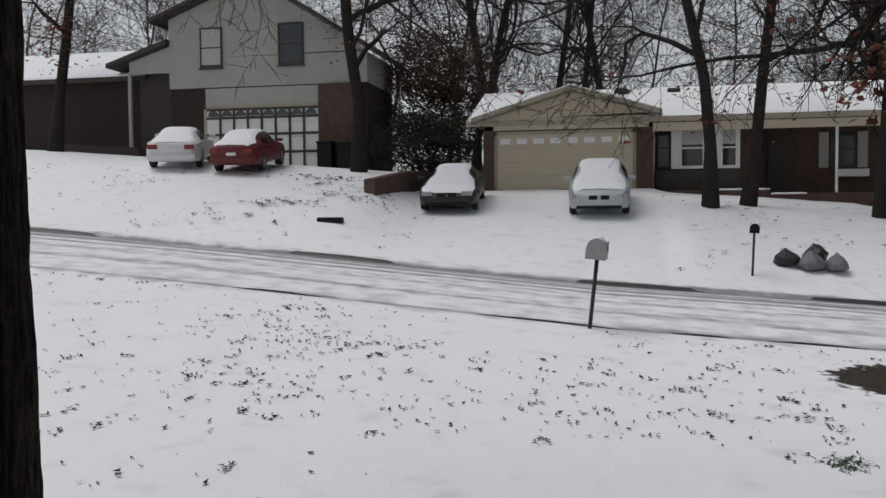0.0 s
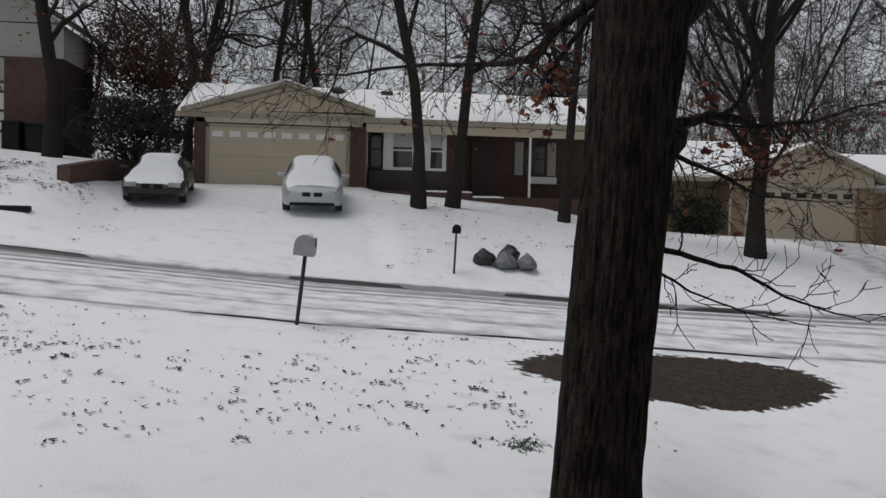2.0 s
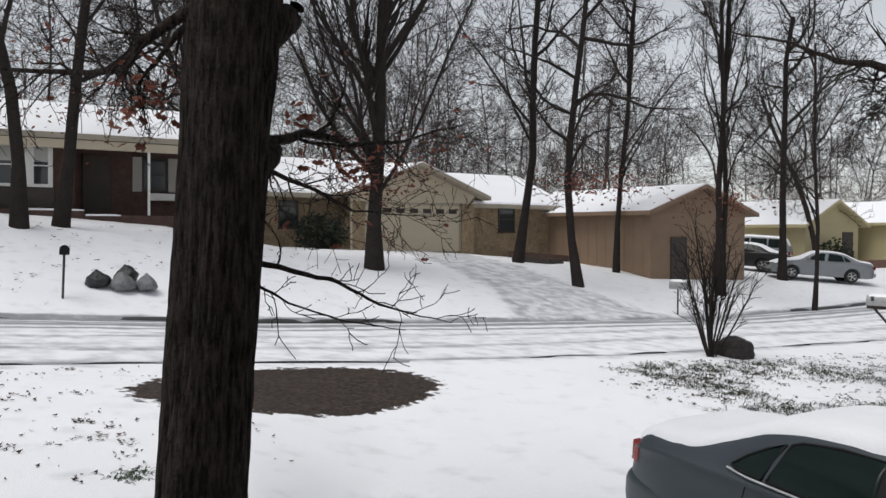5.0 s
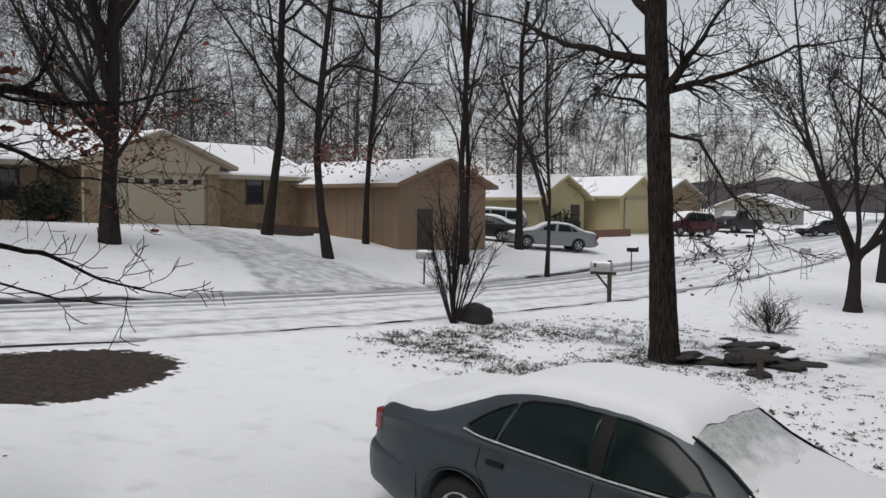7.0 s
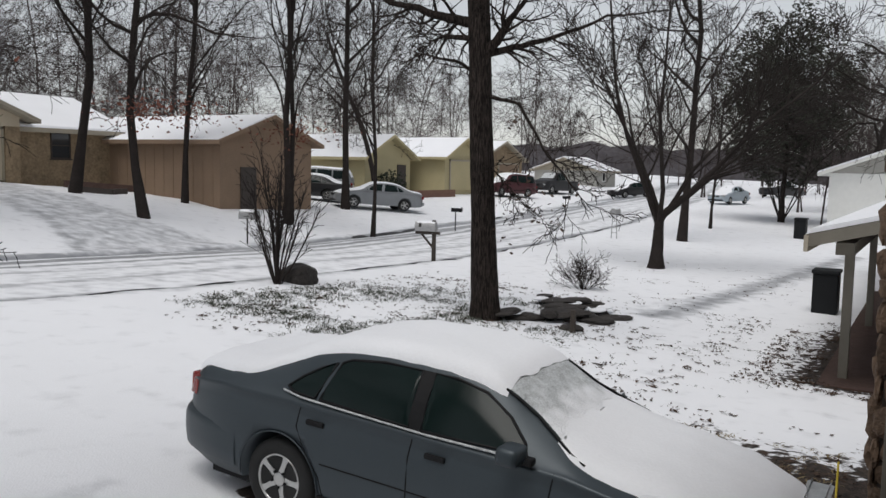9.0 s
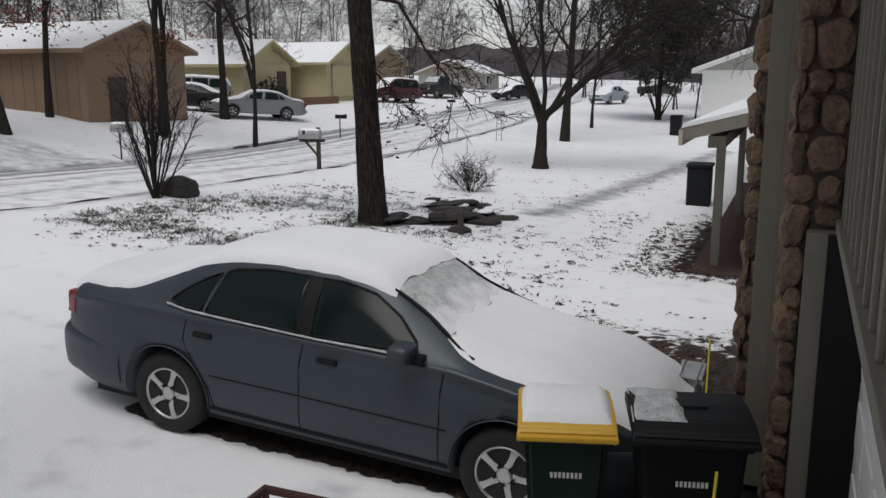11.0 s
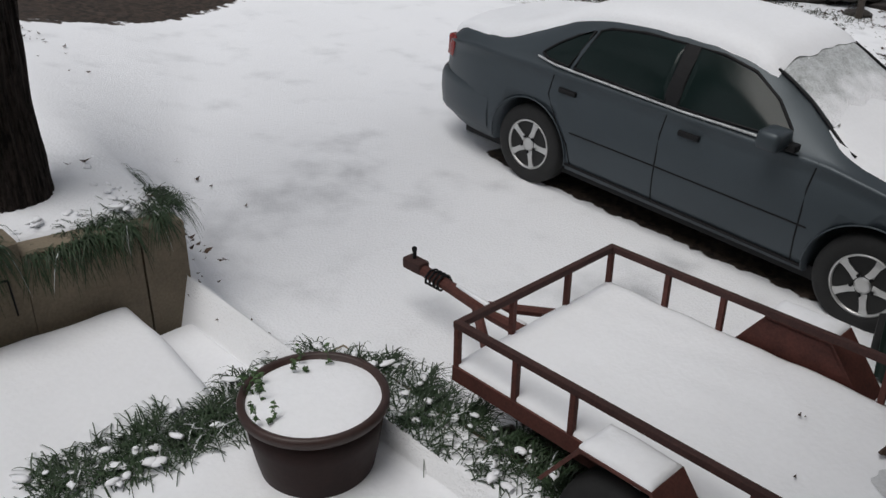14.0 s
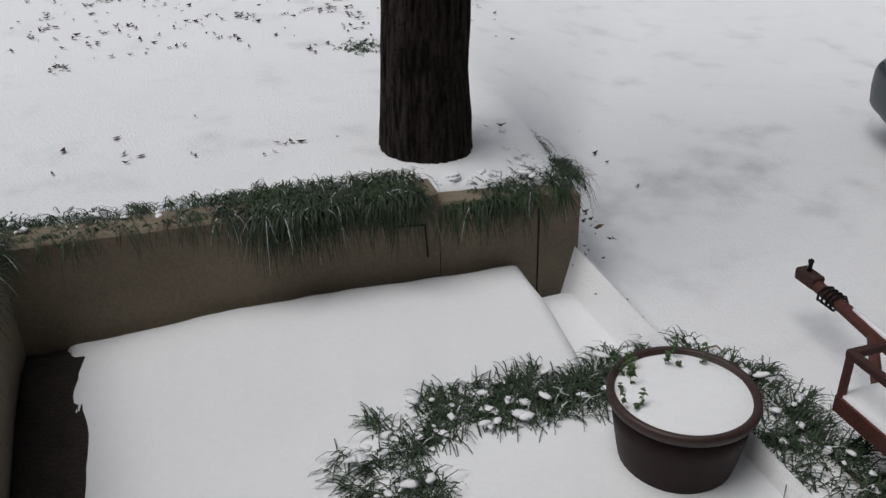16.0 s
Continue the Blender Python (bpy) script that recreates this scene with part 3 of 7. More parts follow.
for _ in range(16):
    if rnd.random() < 0.6:
        a, r = rnd.uniform(1.9, 3.3), rnd.uniform(0.19, 0.29)
    else:
        a, r = rnd.uniform(0.1, 1.7), rnd.uniform(0.1, 0.26)
    x, y, z = r * math.cos(a), r * math.sin(a), 0.36
    h = rnd.uniform(0.01, 0.12)
    weed = tube(bmesh.new(), [(x, y, z), (x + rnd.gauss(0, 0.01), y + rnd.gauss(0, 0.01), z + h)], 0.0015, 4)
    for k in range(rnd.randint(5, 9)):
        blade(weed, x, y, z + h * rnd.random(), rnd.uniform(0, 6.28), rnd.uniform(0.014, 0.034), 0.3, 0.02)
    part("weed", weed, M_WEED, barrel, "small green weed poking through snow")

# ---- the utility trailer ----
TX0, TX1, TY0, TY1, TB, TR = 2.50, 3.67, 0.33, 2.42, 0.47, 0.70
trailer = thing("utility_trailer", pose(0, 0, 0), "rusty red steel utility trailer filled with snow on the drive", "trailer")
part("deck", bbox(TX0 + 0.02, TY0, TB - 0.04, TX1 - 0.02, TY1, TB), M_DIM, trailer)
for nm, a in (("side_beam", (TX0, TY0, TB - 0.07, TX0 + 0.04, TY1, TB + 0.012)), ("side_beam", (TX1 - 0.04, TY0, TB - 0.07, TX1, TY1, TB + 0.012)), ("end_beam", (TX0 + 0.04, TY1 - 0.04, TB - 0.07, TX1 - 0.04, TY1, TB + 0.012)), ("end_beam", (TX0 + 0.04, TY0 - 0.01, TB - 0.07, TX1 - 0.04, TY0 + 0.03, TB + 0.008))):
    part(nm, bbox(*a, bevel=0.004), M_RUST, trailer)
for nm, a in (("top_rail", (TX0, TY0, TR - 0.018, TX0 + 0.035, TY1, TR + 0.017)), ("top_rail", (TX1 - 0.035, TY0, TR - 0.018, TX1, TY1, TR + 0.017)), ("front_rail", (TX0 + 0.035, TY1 - 0.035, TR - 0.018, TX1 - 0.035, TY1, TR + 0.017))):
    part(nm, bbox(*a, bevel=0.006), M_DARKRUST, trailer)
for y in (2.05, 1.74, 0.96, 0.62, 0.345):
    part("post", bbox(TX0 + 0.003, y - 0.014, TB, TX0 + 0.031, y + 0.014, TR - 0.018, bevel=0.003), M_RUST, trailer)
    part("post", bbox(TX1 - 0.031, y - 0.014, TB, TX1 - 0.003, y + 0.014, TR - 0.018, bevel=0.003), M_RUST, trailer)
for x in (TX0 + 0.003, 2.87, 3.28, TX1 - 0.031):
    part("post", bbox(x, TY1 - 0.031, TB, x + 0.028, TY1 - 0.003, TR - 0.018, bevel=0.003), M_RUST, trailer)


def deck_snow(x, y):
    thin = step(1.25, 0.6, y) * 0.028
    return TB + 0.045 - thin + 0.006 * noise.noise((x * 4, y * 4, 9))


part("snow_load", snow_sheet(TX0 + 0.012, TY0 + 0.03, TX1 - 0.012, TY1 - 0.012, deck_snow, 44, drop=0.045, soft=0.02), M_SNOW, trailer, "level snow load", smooth=True)
ice = bmesh.new()
rows = []
for k in range(121):
    x = 2.88 + (TX1 - 0.03 - 2.88) * k / 120
    front = 0.38 + 0.40 * step(2.9, 3.14, x) + 0.06 * noise.noise((x * 6, 1, 3)) + 0.02 * noise.noise((x * 17, 4, 3))
    rows.append([ice.verts.new((x, y, deck_snow(x, y) + 0.005)) for y in [TY0 + 0.04 + (max(front, TY0 + 0.07) - TY0 - 0.04) * q / 8 for q in range(9)]])
for r0, r1 in zip(rows, rows[1:]):
    for k in range(8):
        ice.faces.new((r0[k], r1[k], r1[k + 1], r0[k + 1]))
M_ICE = material("thin_grey_ice", (0.60, 0.61, 0.63), 0.35, scale=7, vary=0.16, bump=0.2, fine=50, dist=0.004)
part("ice_patch", ice, M_ICE, trailer, "thin grey ice patch")
part("rear_lip", bbox(TX0 + 0.05, TY0 - 0.005, TB + 0.012, TX1 - 0.05, TY0 + 0.045, TB + 0.034, bevel=0.006), M_PIPE, trailer, "frosty bare metal lip")
for lx, ly, ls in ((3.29, 0.81, 0.05), (3.26, 1.14, 0.022), (2.9, 0.98, 0.016), (3.27, 1.12, 0.012)):
    lf = bmesh.new()
    lz = deck_snow(lx, ly) + 0.012
    for a, b in (((-0.5, 0.0, 0.3), (0.1, 0.4, 0.0)), ((-0.1, -0.35, 0.1), (0.9, 0.1, 0.5))):
        q = [lf.verts.new((lx + p * ls, ly + r * ls, lz + t * ls)) for p, r, t in (a, (0.2, -0.3, 0.0), (0.7, 0.2, 0.3), b)]
        lf.faces.new(q)
    part("dead_leaf", lf, M_LEAF, trailer)
for sx, x0, x1 in ((-1, TX0 - 0.21, TX0 - 0.01), (1, TX1 + 0.01, TX1 + 0.21)):
    f = bmesh.new()
    prof = [(1.72, 0.40), (1.54, 0.655), (1.22, 0.655), (1.02, 0.40)]
    inner = [(1.04, 0.40), (1.232, 0.64), (1.53, 0.64), (1.70, 0.40)]
    prism(f, prof + inner, "x", x0, x1)
    fender = part("fender", f, M_RUST, trailer)
    part("fender_side", prism(bmesh.new(), [(1.70, 0.40), (1.53, 0.645), (1.23, 0.645), (1.04, 0.40)], "x", *((x1 - 0.006, x1) if sx < 0 else (x0, x0 + 0.006))), M_RUST, fender)
    part("fender_snow", snow_sheet(x0 + 0.005, 1.225, x1 - 0.005, 1.54, lambda x, y: 0.688 + 0.01 * noise.noise((x * 9, y * 9, 1)), 12, drop=0.03, soft=0.02), M_SNOW, fender, "snow cap", smooth=True)
    tyre = bmesh.new()
    lathe(tyre, [(0.13, -0.075), (0.22, -0.08), (0.255, -0.06), (0.262, 0.0), (0.255, 0.06), (0.22, 0.08), (0.13, 0.075)], 32)
    w = part("wheel", tyre, M_RUBBER, trailer, smooth=True)
    w.matrix_local = pose((x0 + x1) / 2, 1.38, 0.29, 0, 90, 0)
    part("hub", lathe(bmesh.new(), [(0.12, -0.05), (0.12, 0.05), (0.05, 0.07), (0.03, 0.075)], 20), M_PLASTICW, w)
tongue = part("tongue", tube(bmesh.new(), [(3.085, 2.36, 0.37), (3.09, 2.75, 0.38), (3.105, 3.1, 0.40), (3.115, 3.36, 0.41)], [0.04, 0.04, 0.034, 0.034], 10), M_RUST, trailer)
for s in (-1, 1):
    part("tongue_brace", tube(bmesh.new(), [(3.085 + s * 0.36, 2.38, 0.37), (3.09 + s * 0.02, 2.82, 0.38)], 0.028, 8), M_RUST, tongue)
part("coupler", bbox(3.075, 3.28, 0.385, 3.155, 3.43, 0.455, bevel=0.015), M_DARKRUST, tongue)
part("coupler_latch", tube(bmesh.new(), [(3.115, 3.37, 0.44), (3.112, 3.36, 0.52), (3.10, 3.35, 0.525)], [0.012, 0.012, 0.017], 8), M_BLACK, tongue)
chain = bmesh.new()
for k in range(26):
    a = k * 0.9
    tube(chain, [(3.105 + 0.05 * math.cos(a), 3.10 + 0.0045 * k, 0.40 + 0.05 * math.sin(a)), (3.105 + 0.05 * math.cos(a + 0.9), 3.1045 + 0.0045 * k, 0.40 + 0.05 * math.sin(a + 0.9))], 0.007, 5)
part("safety_chain", chain, M_BLACK, tongue, "dark wrapped safety chain")
part("tongue_snow", tube(bmesh.new(), [(3.10, 2.5, 0.408), (3.09, 2.75, 0.415), (3.10, 3.0, 0.432)], [0.012, 0.018, 0.01], 6), M_SNOW, tongue, smooth=True)
part("tail_lamp", bbox(TX1 - 0.09, TY0 - 0.02, TB + 0.03, TX1 - 0.01, TY0 + 0.03, TB + 0.12, bevel=0.01), M_RUST, trailer)
part("gate_bracket", bbox(TX1 - 0.05, TY0 - 0.045, TB - 0.03, TX1 + 0.01, TY0 - 0.012, TR + 0.05, bevel=0.006), M_RUST, trailer)
part("gate_bracket", bbox(TX0 - 0.01, TY0 - 0.045, TB - 0.03, TX0 + 0.05, TY0 - 0.012, TR + 0.05, bevel=0.006), M_RUST, trailer)

# ---- the two wheeled bins ----
def wheeled_bin(m, w, d, h, body_mat, lid_mat, label, snow):
    """Front faces local -x; width along y."""
    t = thing("wheeled_bin", m, label, "bin", "bins at the garage")
    b = bmesh.new()
    box(b, 0, -w / 2, 0, d, w / 2, h)
    for v in b.verts:
        k = v.co.z / h
        v.co.y *= 0.80 + 0.20 * k
        v.co.x = d / 2 + (v.co.x - d / 2) * (0.76 + 0.24 * k)
    bmesh.ops.bevel(b, geom=list(b.edges), offset=0.035, segments=3, affect="EDGES")
    part("body", b, body_mat, t, smooth=False)
    part("collar", bbox(-0.02, -w / 2 - 0.02, h - 0.05, d + 0.01, w / 2 + 0.02, h - 0.005, bevel=0.012), body_mat, t)
    lid = bmesh.new()
    n = 10
    prof = [(-0.055, 0.0), (-0.06, 0.025), (-0.03, 0.055), (0.06, 0.085), (d * 0.5, 0.105), (d - 0.05, 0.095), (d + 0.02, 0.06), (d + 0.02, 0.0)]
    prism(lid, [(x, h + z) for x, z in prof], "y", -w / 2 - 0.035, w / 2 + 0.035)
    bmesh.ops.bevel(lid, geom=[e for e in lid.edges], offset=0.012, segments=2, affect="EDGES")
    ld = part("lid", lid, lid_mat, t)
    part("lid_lip", bbox(-0.075, -w / 2 - 0.04, h - 0.012, 0.0, w / 2 + 0.04, h + 0.018, bevel=0.008), lid_mat, ld)
    hb = part("handle_bar", tube(bmesh.new(), [(d + 0.07, -w / 2 + 0.05, h - 0.03), (d + 0.07, w / 2 - 0.05, h - 0.03)], 0.016, 8), M_BINBLACK, t)
    for s in (-1, 1):
        wh = part("wheel", lathe(bmesh.new(), [(0.05, -0.025), (0.11, -0.028), (0.118, 0), (0.11, 0.028), (0.05, 0.025)], 20), M_RUBBER, t, smooth=True)
        wh.matrix_local = pose(d - 0.08, s * (w / 2 - 0.03), 0.12, 90, 0, 0)
    number = bmesh.new()
    for k in range(8):
        box(number, -0.008 + 0.022, -0.085 + k * 0.022, h * 0.70, -0.004 + 0.022, -0.085 + k * 0.022 + 0.014, h * 0.70 + 0.032)
    part("number_bars", number, M_PLASTICW, t, "small white stencilled marks")
    part("white_bar", bbox(0.03, -0.08, h * 0.475, 0.04, 0.085, h * 0.475 + 0.012), M_PLASTICW, t, "thin white bar")
    if snow:
        part("lid_snow", snow_sheet(-0.015, -w / 2 - 0.03, d + 0.02, w / 2 + 0.03, lambda x, y: h + 0.105 + 0.05 * math.sin(min(1, max(0, x / d)) * 3.1), 22, drop=0.07, soft=0.075), M_SNOW, ld, "thick snow on the lid", smooth=True)
    else:
        part("lid_recess", bbox(d * 0.40, -0.10, h + 0.098, d * 0.62, 0.08, h + 0.112, bevel=0.006), lid_mat, ld)
        part("lid_snow", snow_sheet(0.05, 0.03, d * 0.98, w / 2 + 0.03, lambda x, y: h + 0.115 + 0.02 * noise.noise((x * 7, y * 7, 4)), 14, drop=0.03, soft=0.03), M_FROST, ld, "patchy thin snow", smooth=True)
    return t


wheeled_bin(pose(4.44, 1.035, 0.06, 0, 0, 17), 0.45, 0.50, 0.84, M_BINGREEN, M_BINYELLOW, "dark green wheeled bin with snowy yellow lid", True)
wheeled_bin(pose(4.62, 0.40, 0.0, 0, 0, 15), 0.57, 0.52, 0.90, M_BINBLACK, M_BINBLACK, "black wheeled bin with lightly frosted lid", False)

tagged(mesh_ob("snow_bank", snow_sheet(3.92, 0.74, 5.0, 1.55, lambda x, y: 0.065 + 0.01 * noise.noise((x * 3, y * 3, 6)), 16, drop=0.12, soft=0.05), M_SNOW, smooth=True), "low bank of snow under the bins", "snow", kind="structure")
for a, b, r, m, lab in (((5.44, 0.42, 1.21), (4.70, 0.36, 0.02), 0.006, M_ROD, "thin yellow driveway marker rod leaning by the bins"), ((4.45, 0.27, 0.83), (3.86, 0.26, 0.02), 0.008, M_ROD, "yellow driveway marker rod leaning on the trailer"), ((4.02, 0.12, 0.75), (3.75, 0.05, 0.02), 0.008, M_PIPE, "thin grey pipe leaning near the garage")):
    bmr = tube(bmesh.new(), [a, tuple((p + q) / 2 + 0.01 for p, q in zip(a, b)), b], r, 8)
    tagged(mesh_ob("marker_rod", bmr, m, smooth=True), lab, "rod", "rods at the garage")

# ---- vehicles ----
class CarShape:
    """A body from a centre-line profile: local y runs from the rear (0) to the nose (length)."""

    def __init__(self, length, width, top, belt, roof_half, sill=0.22, greenhouse=(0.7, 3.5)):
        self.L, self.W = length, width / 2
        self.top_y, self.top_z = [p[0] for p in top], [p[1] for p in top]
        self.belt_y, self.belt_z = [p[0] for p in belt], [p[1] for p in belt]
        self.roof_half, self.sill, self.gh = roof_half, sill, greenhouse

    def top(self, y):
        # eased between the marks, so that the roof line is round
        s = 0.0
        for d, w in ((-0.12, 0.2), (-0.06, 0.2), (0, 0.2), (0.06, 0.2), (0.12, 0.2)):
            s += w * float(np.interp(y + d, self.top_y, self.top_z))
        return s

    def belt(self, y):
        return float(np.interp(y, self.belt_y, self.belt_z))

    def half(self, y):
        e = min(y, self.L - y)
        return self.W * (1 - 0.235 * max(0.0, 1 - e / 0.75) ** 2.1)

    def cabin(self, y):
        """0 on bonnet and boot, 1 under the roof."""
        return step(0.0, 0.28, self.top(y) - self.belt(y) - 0.03)

    def side(self, y, z):
        """Half width at a height."""
        w, zb, zt = self.half(y), self.belt(y), self.top(y)
        if z <= zb:
            k = (z - self.sill) / (zb - self.sill)
            return w * (0.955 + 0.05 * math.sin(math.pi * min(1, max(0, k * 0.9 + 0.05))) - 0.02 * max(0, k - 0.7) / 0.3)
        k = min(1.0, (z - zb) / max(0.02, zt - 0.05 - zb))
        c = self.cabin(y)
        upper = self.roof_half * w / self.W * c + w * 0.86 * (1 - c)
        return w * 0.935 * (1 - k) + upper * k - 0.0 + 0.035 * math.sin(math.pi * k) * c

    def section(self, y):
        zb, zt = self.belt(y), self.top(y)
        zs = self.sill + 0.05 * max(0, 1 - min(y, self.L - y) / 0.4)
        out = [(0.0, zs), (self.half(y) * 0.8, zs), (self.side(y, zs) * 0.985, zs + 0.02)]
        for k in (0.15, 0.3, 0.5, 0.7, 0.86, 0.95):
            z = zs + (zb - zs) * k
            out.append((self.side(y, z), z))
        out.append((self.half(y) * 0.975, zb - 0.008))
        out.append((self.half(y) * 0.935, zb))
        for k in (0.25, 0.5, 0.75, 0.92):
            z = zb + (zt - 0.05 - zb) * k
            out.append((self.side(y, max(z, zb + 0.001)), max(z, zb + 0.001 * k)))
        e = self.side(y, max(zt - 0.05, zb + 0.002))
        for k, d in ((1.0, 0.05), (0.93, 0.026), (0.8, 0.014), (0.5, 0.004), (0.0, 0.0)):
            out.append((e * k, max(zt - d, zb + 0.001)))
        return out

    def body(self):
        bm = bmesh.new()
        ys = sorted({round(v, 3) for v in [0.0, 0.02, 0.06] + [0.12 + (self.L - 0.24) * i / 64 for i in range(65)] + [self.L - 0.06, self.L - 0.02, self.L]})
        rows = []
        for y in ys:
            sec = self.section(min(max(y, 0.03), self.L - 0.03))
            e = min(y, self.L - y)
            pull = 1.0 if e > 0.1 else 0.90 + 0.10 * (e / 0.1) ** 0.5
            zc = 0.55
            pts = [(x * pull, zc + (z - zc) * pull) for x, z in sec]
            rows.append([bm.verts.new((x, y, z)) for x, z in pts] + [bm.verts.new((-x, y, z)) for x, z in pts[-2:0:-1]])
        n = len(rows[0])
        for r0, r1 in zip(rows, rows[1:]):
            for k in range(n):
                bm.faces.new((r0[k], r1[k], r1[(k + 1) % n], r0[(k + 1) % n]))
        bm.faces.new(rows[0])
        bm.faces.new(rows[-1][::-1])
        bmesh.ops.recalc_face_normals(bm, faces=bm.faces)
        return bm

    def side_patch(self, outline, sx, lift=0.006, n=26):
        """A skin over the flank, inside an outline of (y, z)."""
        bm = bmesh.new()
        ys = [p[0] for p in outline]
        y0, y1 = min(ys), max(ys)
        rows = []
        for i in range(n + 1):
            y = y0 + (y1 - y0) * min(max(i / n, 0.004), 0.996)
            zs = []
            for (ya, za), (yb, zb) in zip(outline, outline[1:] + outline[:1]):
                if (ya - y) * (yb - y) <= 0 and ya != yb:
                    zs.append(za + (zb - za) * (y - ya) / (yb - ya))
            lo, hi = min(zs), max(zs)
            rows.append([bm.verts.new((sx * (self.side(y, lo + (hi - lo) * k / 6) + lift), y, lo + (hi - lo) * k / 6)) for k in range(7)])
        for r0, r1 in zip(rows, rows[1:]):
            for k in range(6):
                bm.faces.new((r0[k], r1[k], r1[k + 1], r0[k + 1]) if sx > 0 else (r0[k], r0[k + 1], r1[k + 1], r1[k]))
        return bm

    def top_patch(self, y0, y1, inset, lift, edge=0.0, n=30, m=16, ragged=0.0, bulge=0.0, flank=0.0, ease=0.01):
        """A skin over bonnet, roof or boot; with bulge it is a coat of snow that thins out at its rim."""
        bm = bmesh.new()
        rows = []
        for i in range(n + 1):
            row = []
            for j in range(m + 1):
                u = 2 * j / m - 1
                y = y0 + (y1 - y0) * i / n
                y += ragged * noise.noise((u * 3.1, y * 1.5, 5.0)) * (1 if i in (0, n) else 0)
                yy = min(max(y, 0.03), self.L - 0.03)
                zt, zb = self.top(yy), self.belt(yy)
                e = self.side(yy, max(zt - 0.05, zb + 0.002)) - inset
                reach = e + flank * (1 + 0.6 * noise.noise((yy * 6, u, 2.0)))
                x = u * reach
                ax = abs(x)
                full = self.side(yy, max(zt - 0.05, zb + 0.002))
                k = min(1.0, ax / full)
                z = zt - (0.004 * (k / 0.5) ** 2 if k < 0.5 else 0.004 + 0.046 * ((k - 0.5) / 0.5) ** 2.6)
                if ax > full:
                    z -= (ax - full) * 1.6
                    x = math.copysign(full + (ax - full) * 0.7, x)
                d = min((1 - abs(u)) * reach, abs(y - y0) * 0.01 / ease + 0.01, abs(y1 - y) + 0.01)
                z += lift + bulge * (1 - math.exp(-d / 0.07)) * (1 + 0.15 * noise.noise((x * 5, y * 5, 1)))
                row.append(bm.verts.new((x, y, z)))
            rows.append(row)
        for r0, r1 in zip(rows, rows[1:]):
            for k in range(m):
                bm.faces.new((r0[k], r0[k + 1], r1[k + 1], r1[k]))
        bmesh.ops.recalc_face_normals(bm, faces=bm.faces)
        return bm


def carved(bm, holes):
    """Cuts wheel arches, (y, z, radius), out of a body."""
    src = bpy.data.meshes.new("tmp")
    bm.to_mesh(src)
    bm.free()
    ob = new("tmp", src)
    cut_bm = bmesh.new()
    for y, z, r, w0 in holes:
        for s in (-1, 1):
            c = bmesh.ops.create_cone(cut_bm, cap_ends=True, segments=40, radius1=r, radius2=r, depth=0.6)
            for v in c["verts"]:
                v.co = Vector((s * (w0 + 0.3) + v.co.z, y + v.co.x, z + v.co.y))
    cut_me = bpy.data.meshes.new("tmp_cut")
    cut_bm.to_mesh(cut_me)
    cut_bm.free()
    cut = new("tmp_cut", cut_me)
    mod = ob.modifiers.new("arch", "BOOLEAN")
    mod.operation, mod.object, mod.solver = "DIFFERENCE", cut, "EXACT"
    bpy.context.view_layer.update()
    me2 = bpy.data.meshes.new_from_object(ob.evaluated_get(bpy.context.evaluated_depsgraph_get()))
    bpy.data.objects.remove(ob)
    bpy.data.objects.remove(cut)
    out = bmesh.new()
    out.from_mesh(me2)
    bpy.data.meshes.remove(me2)
    return out


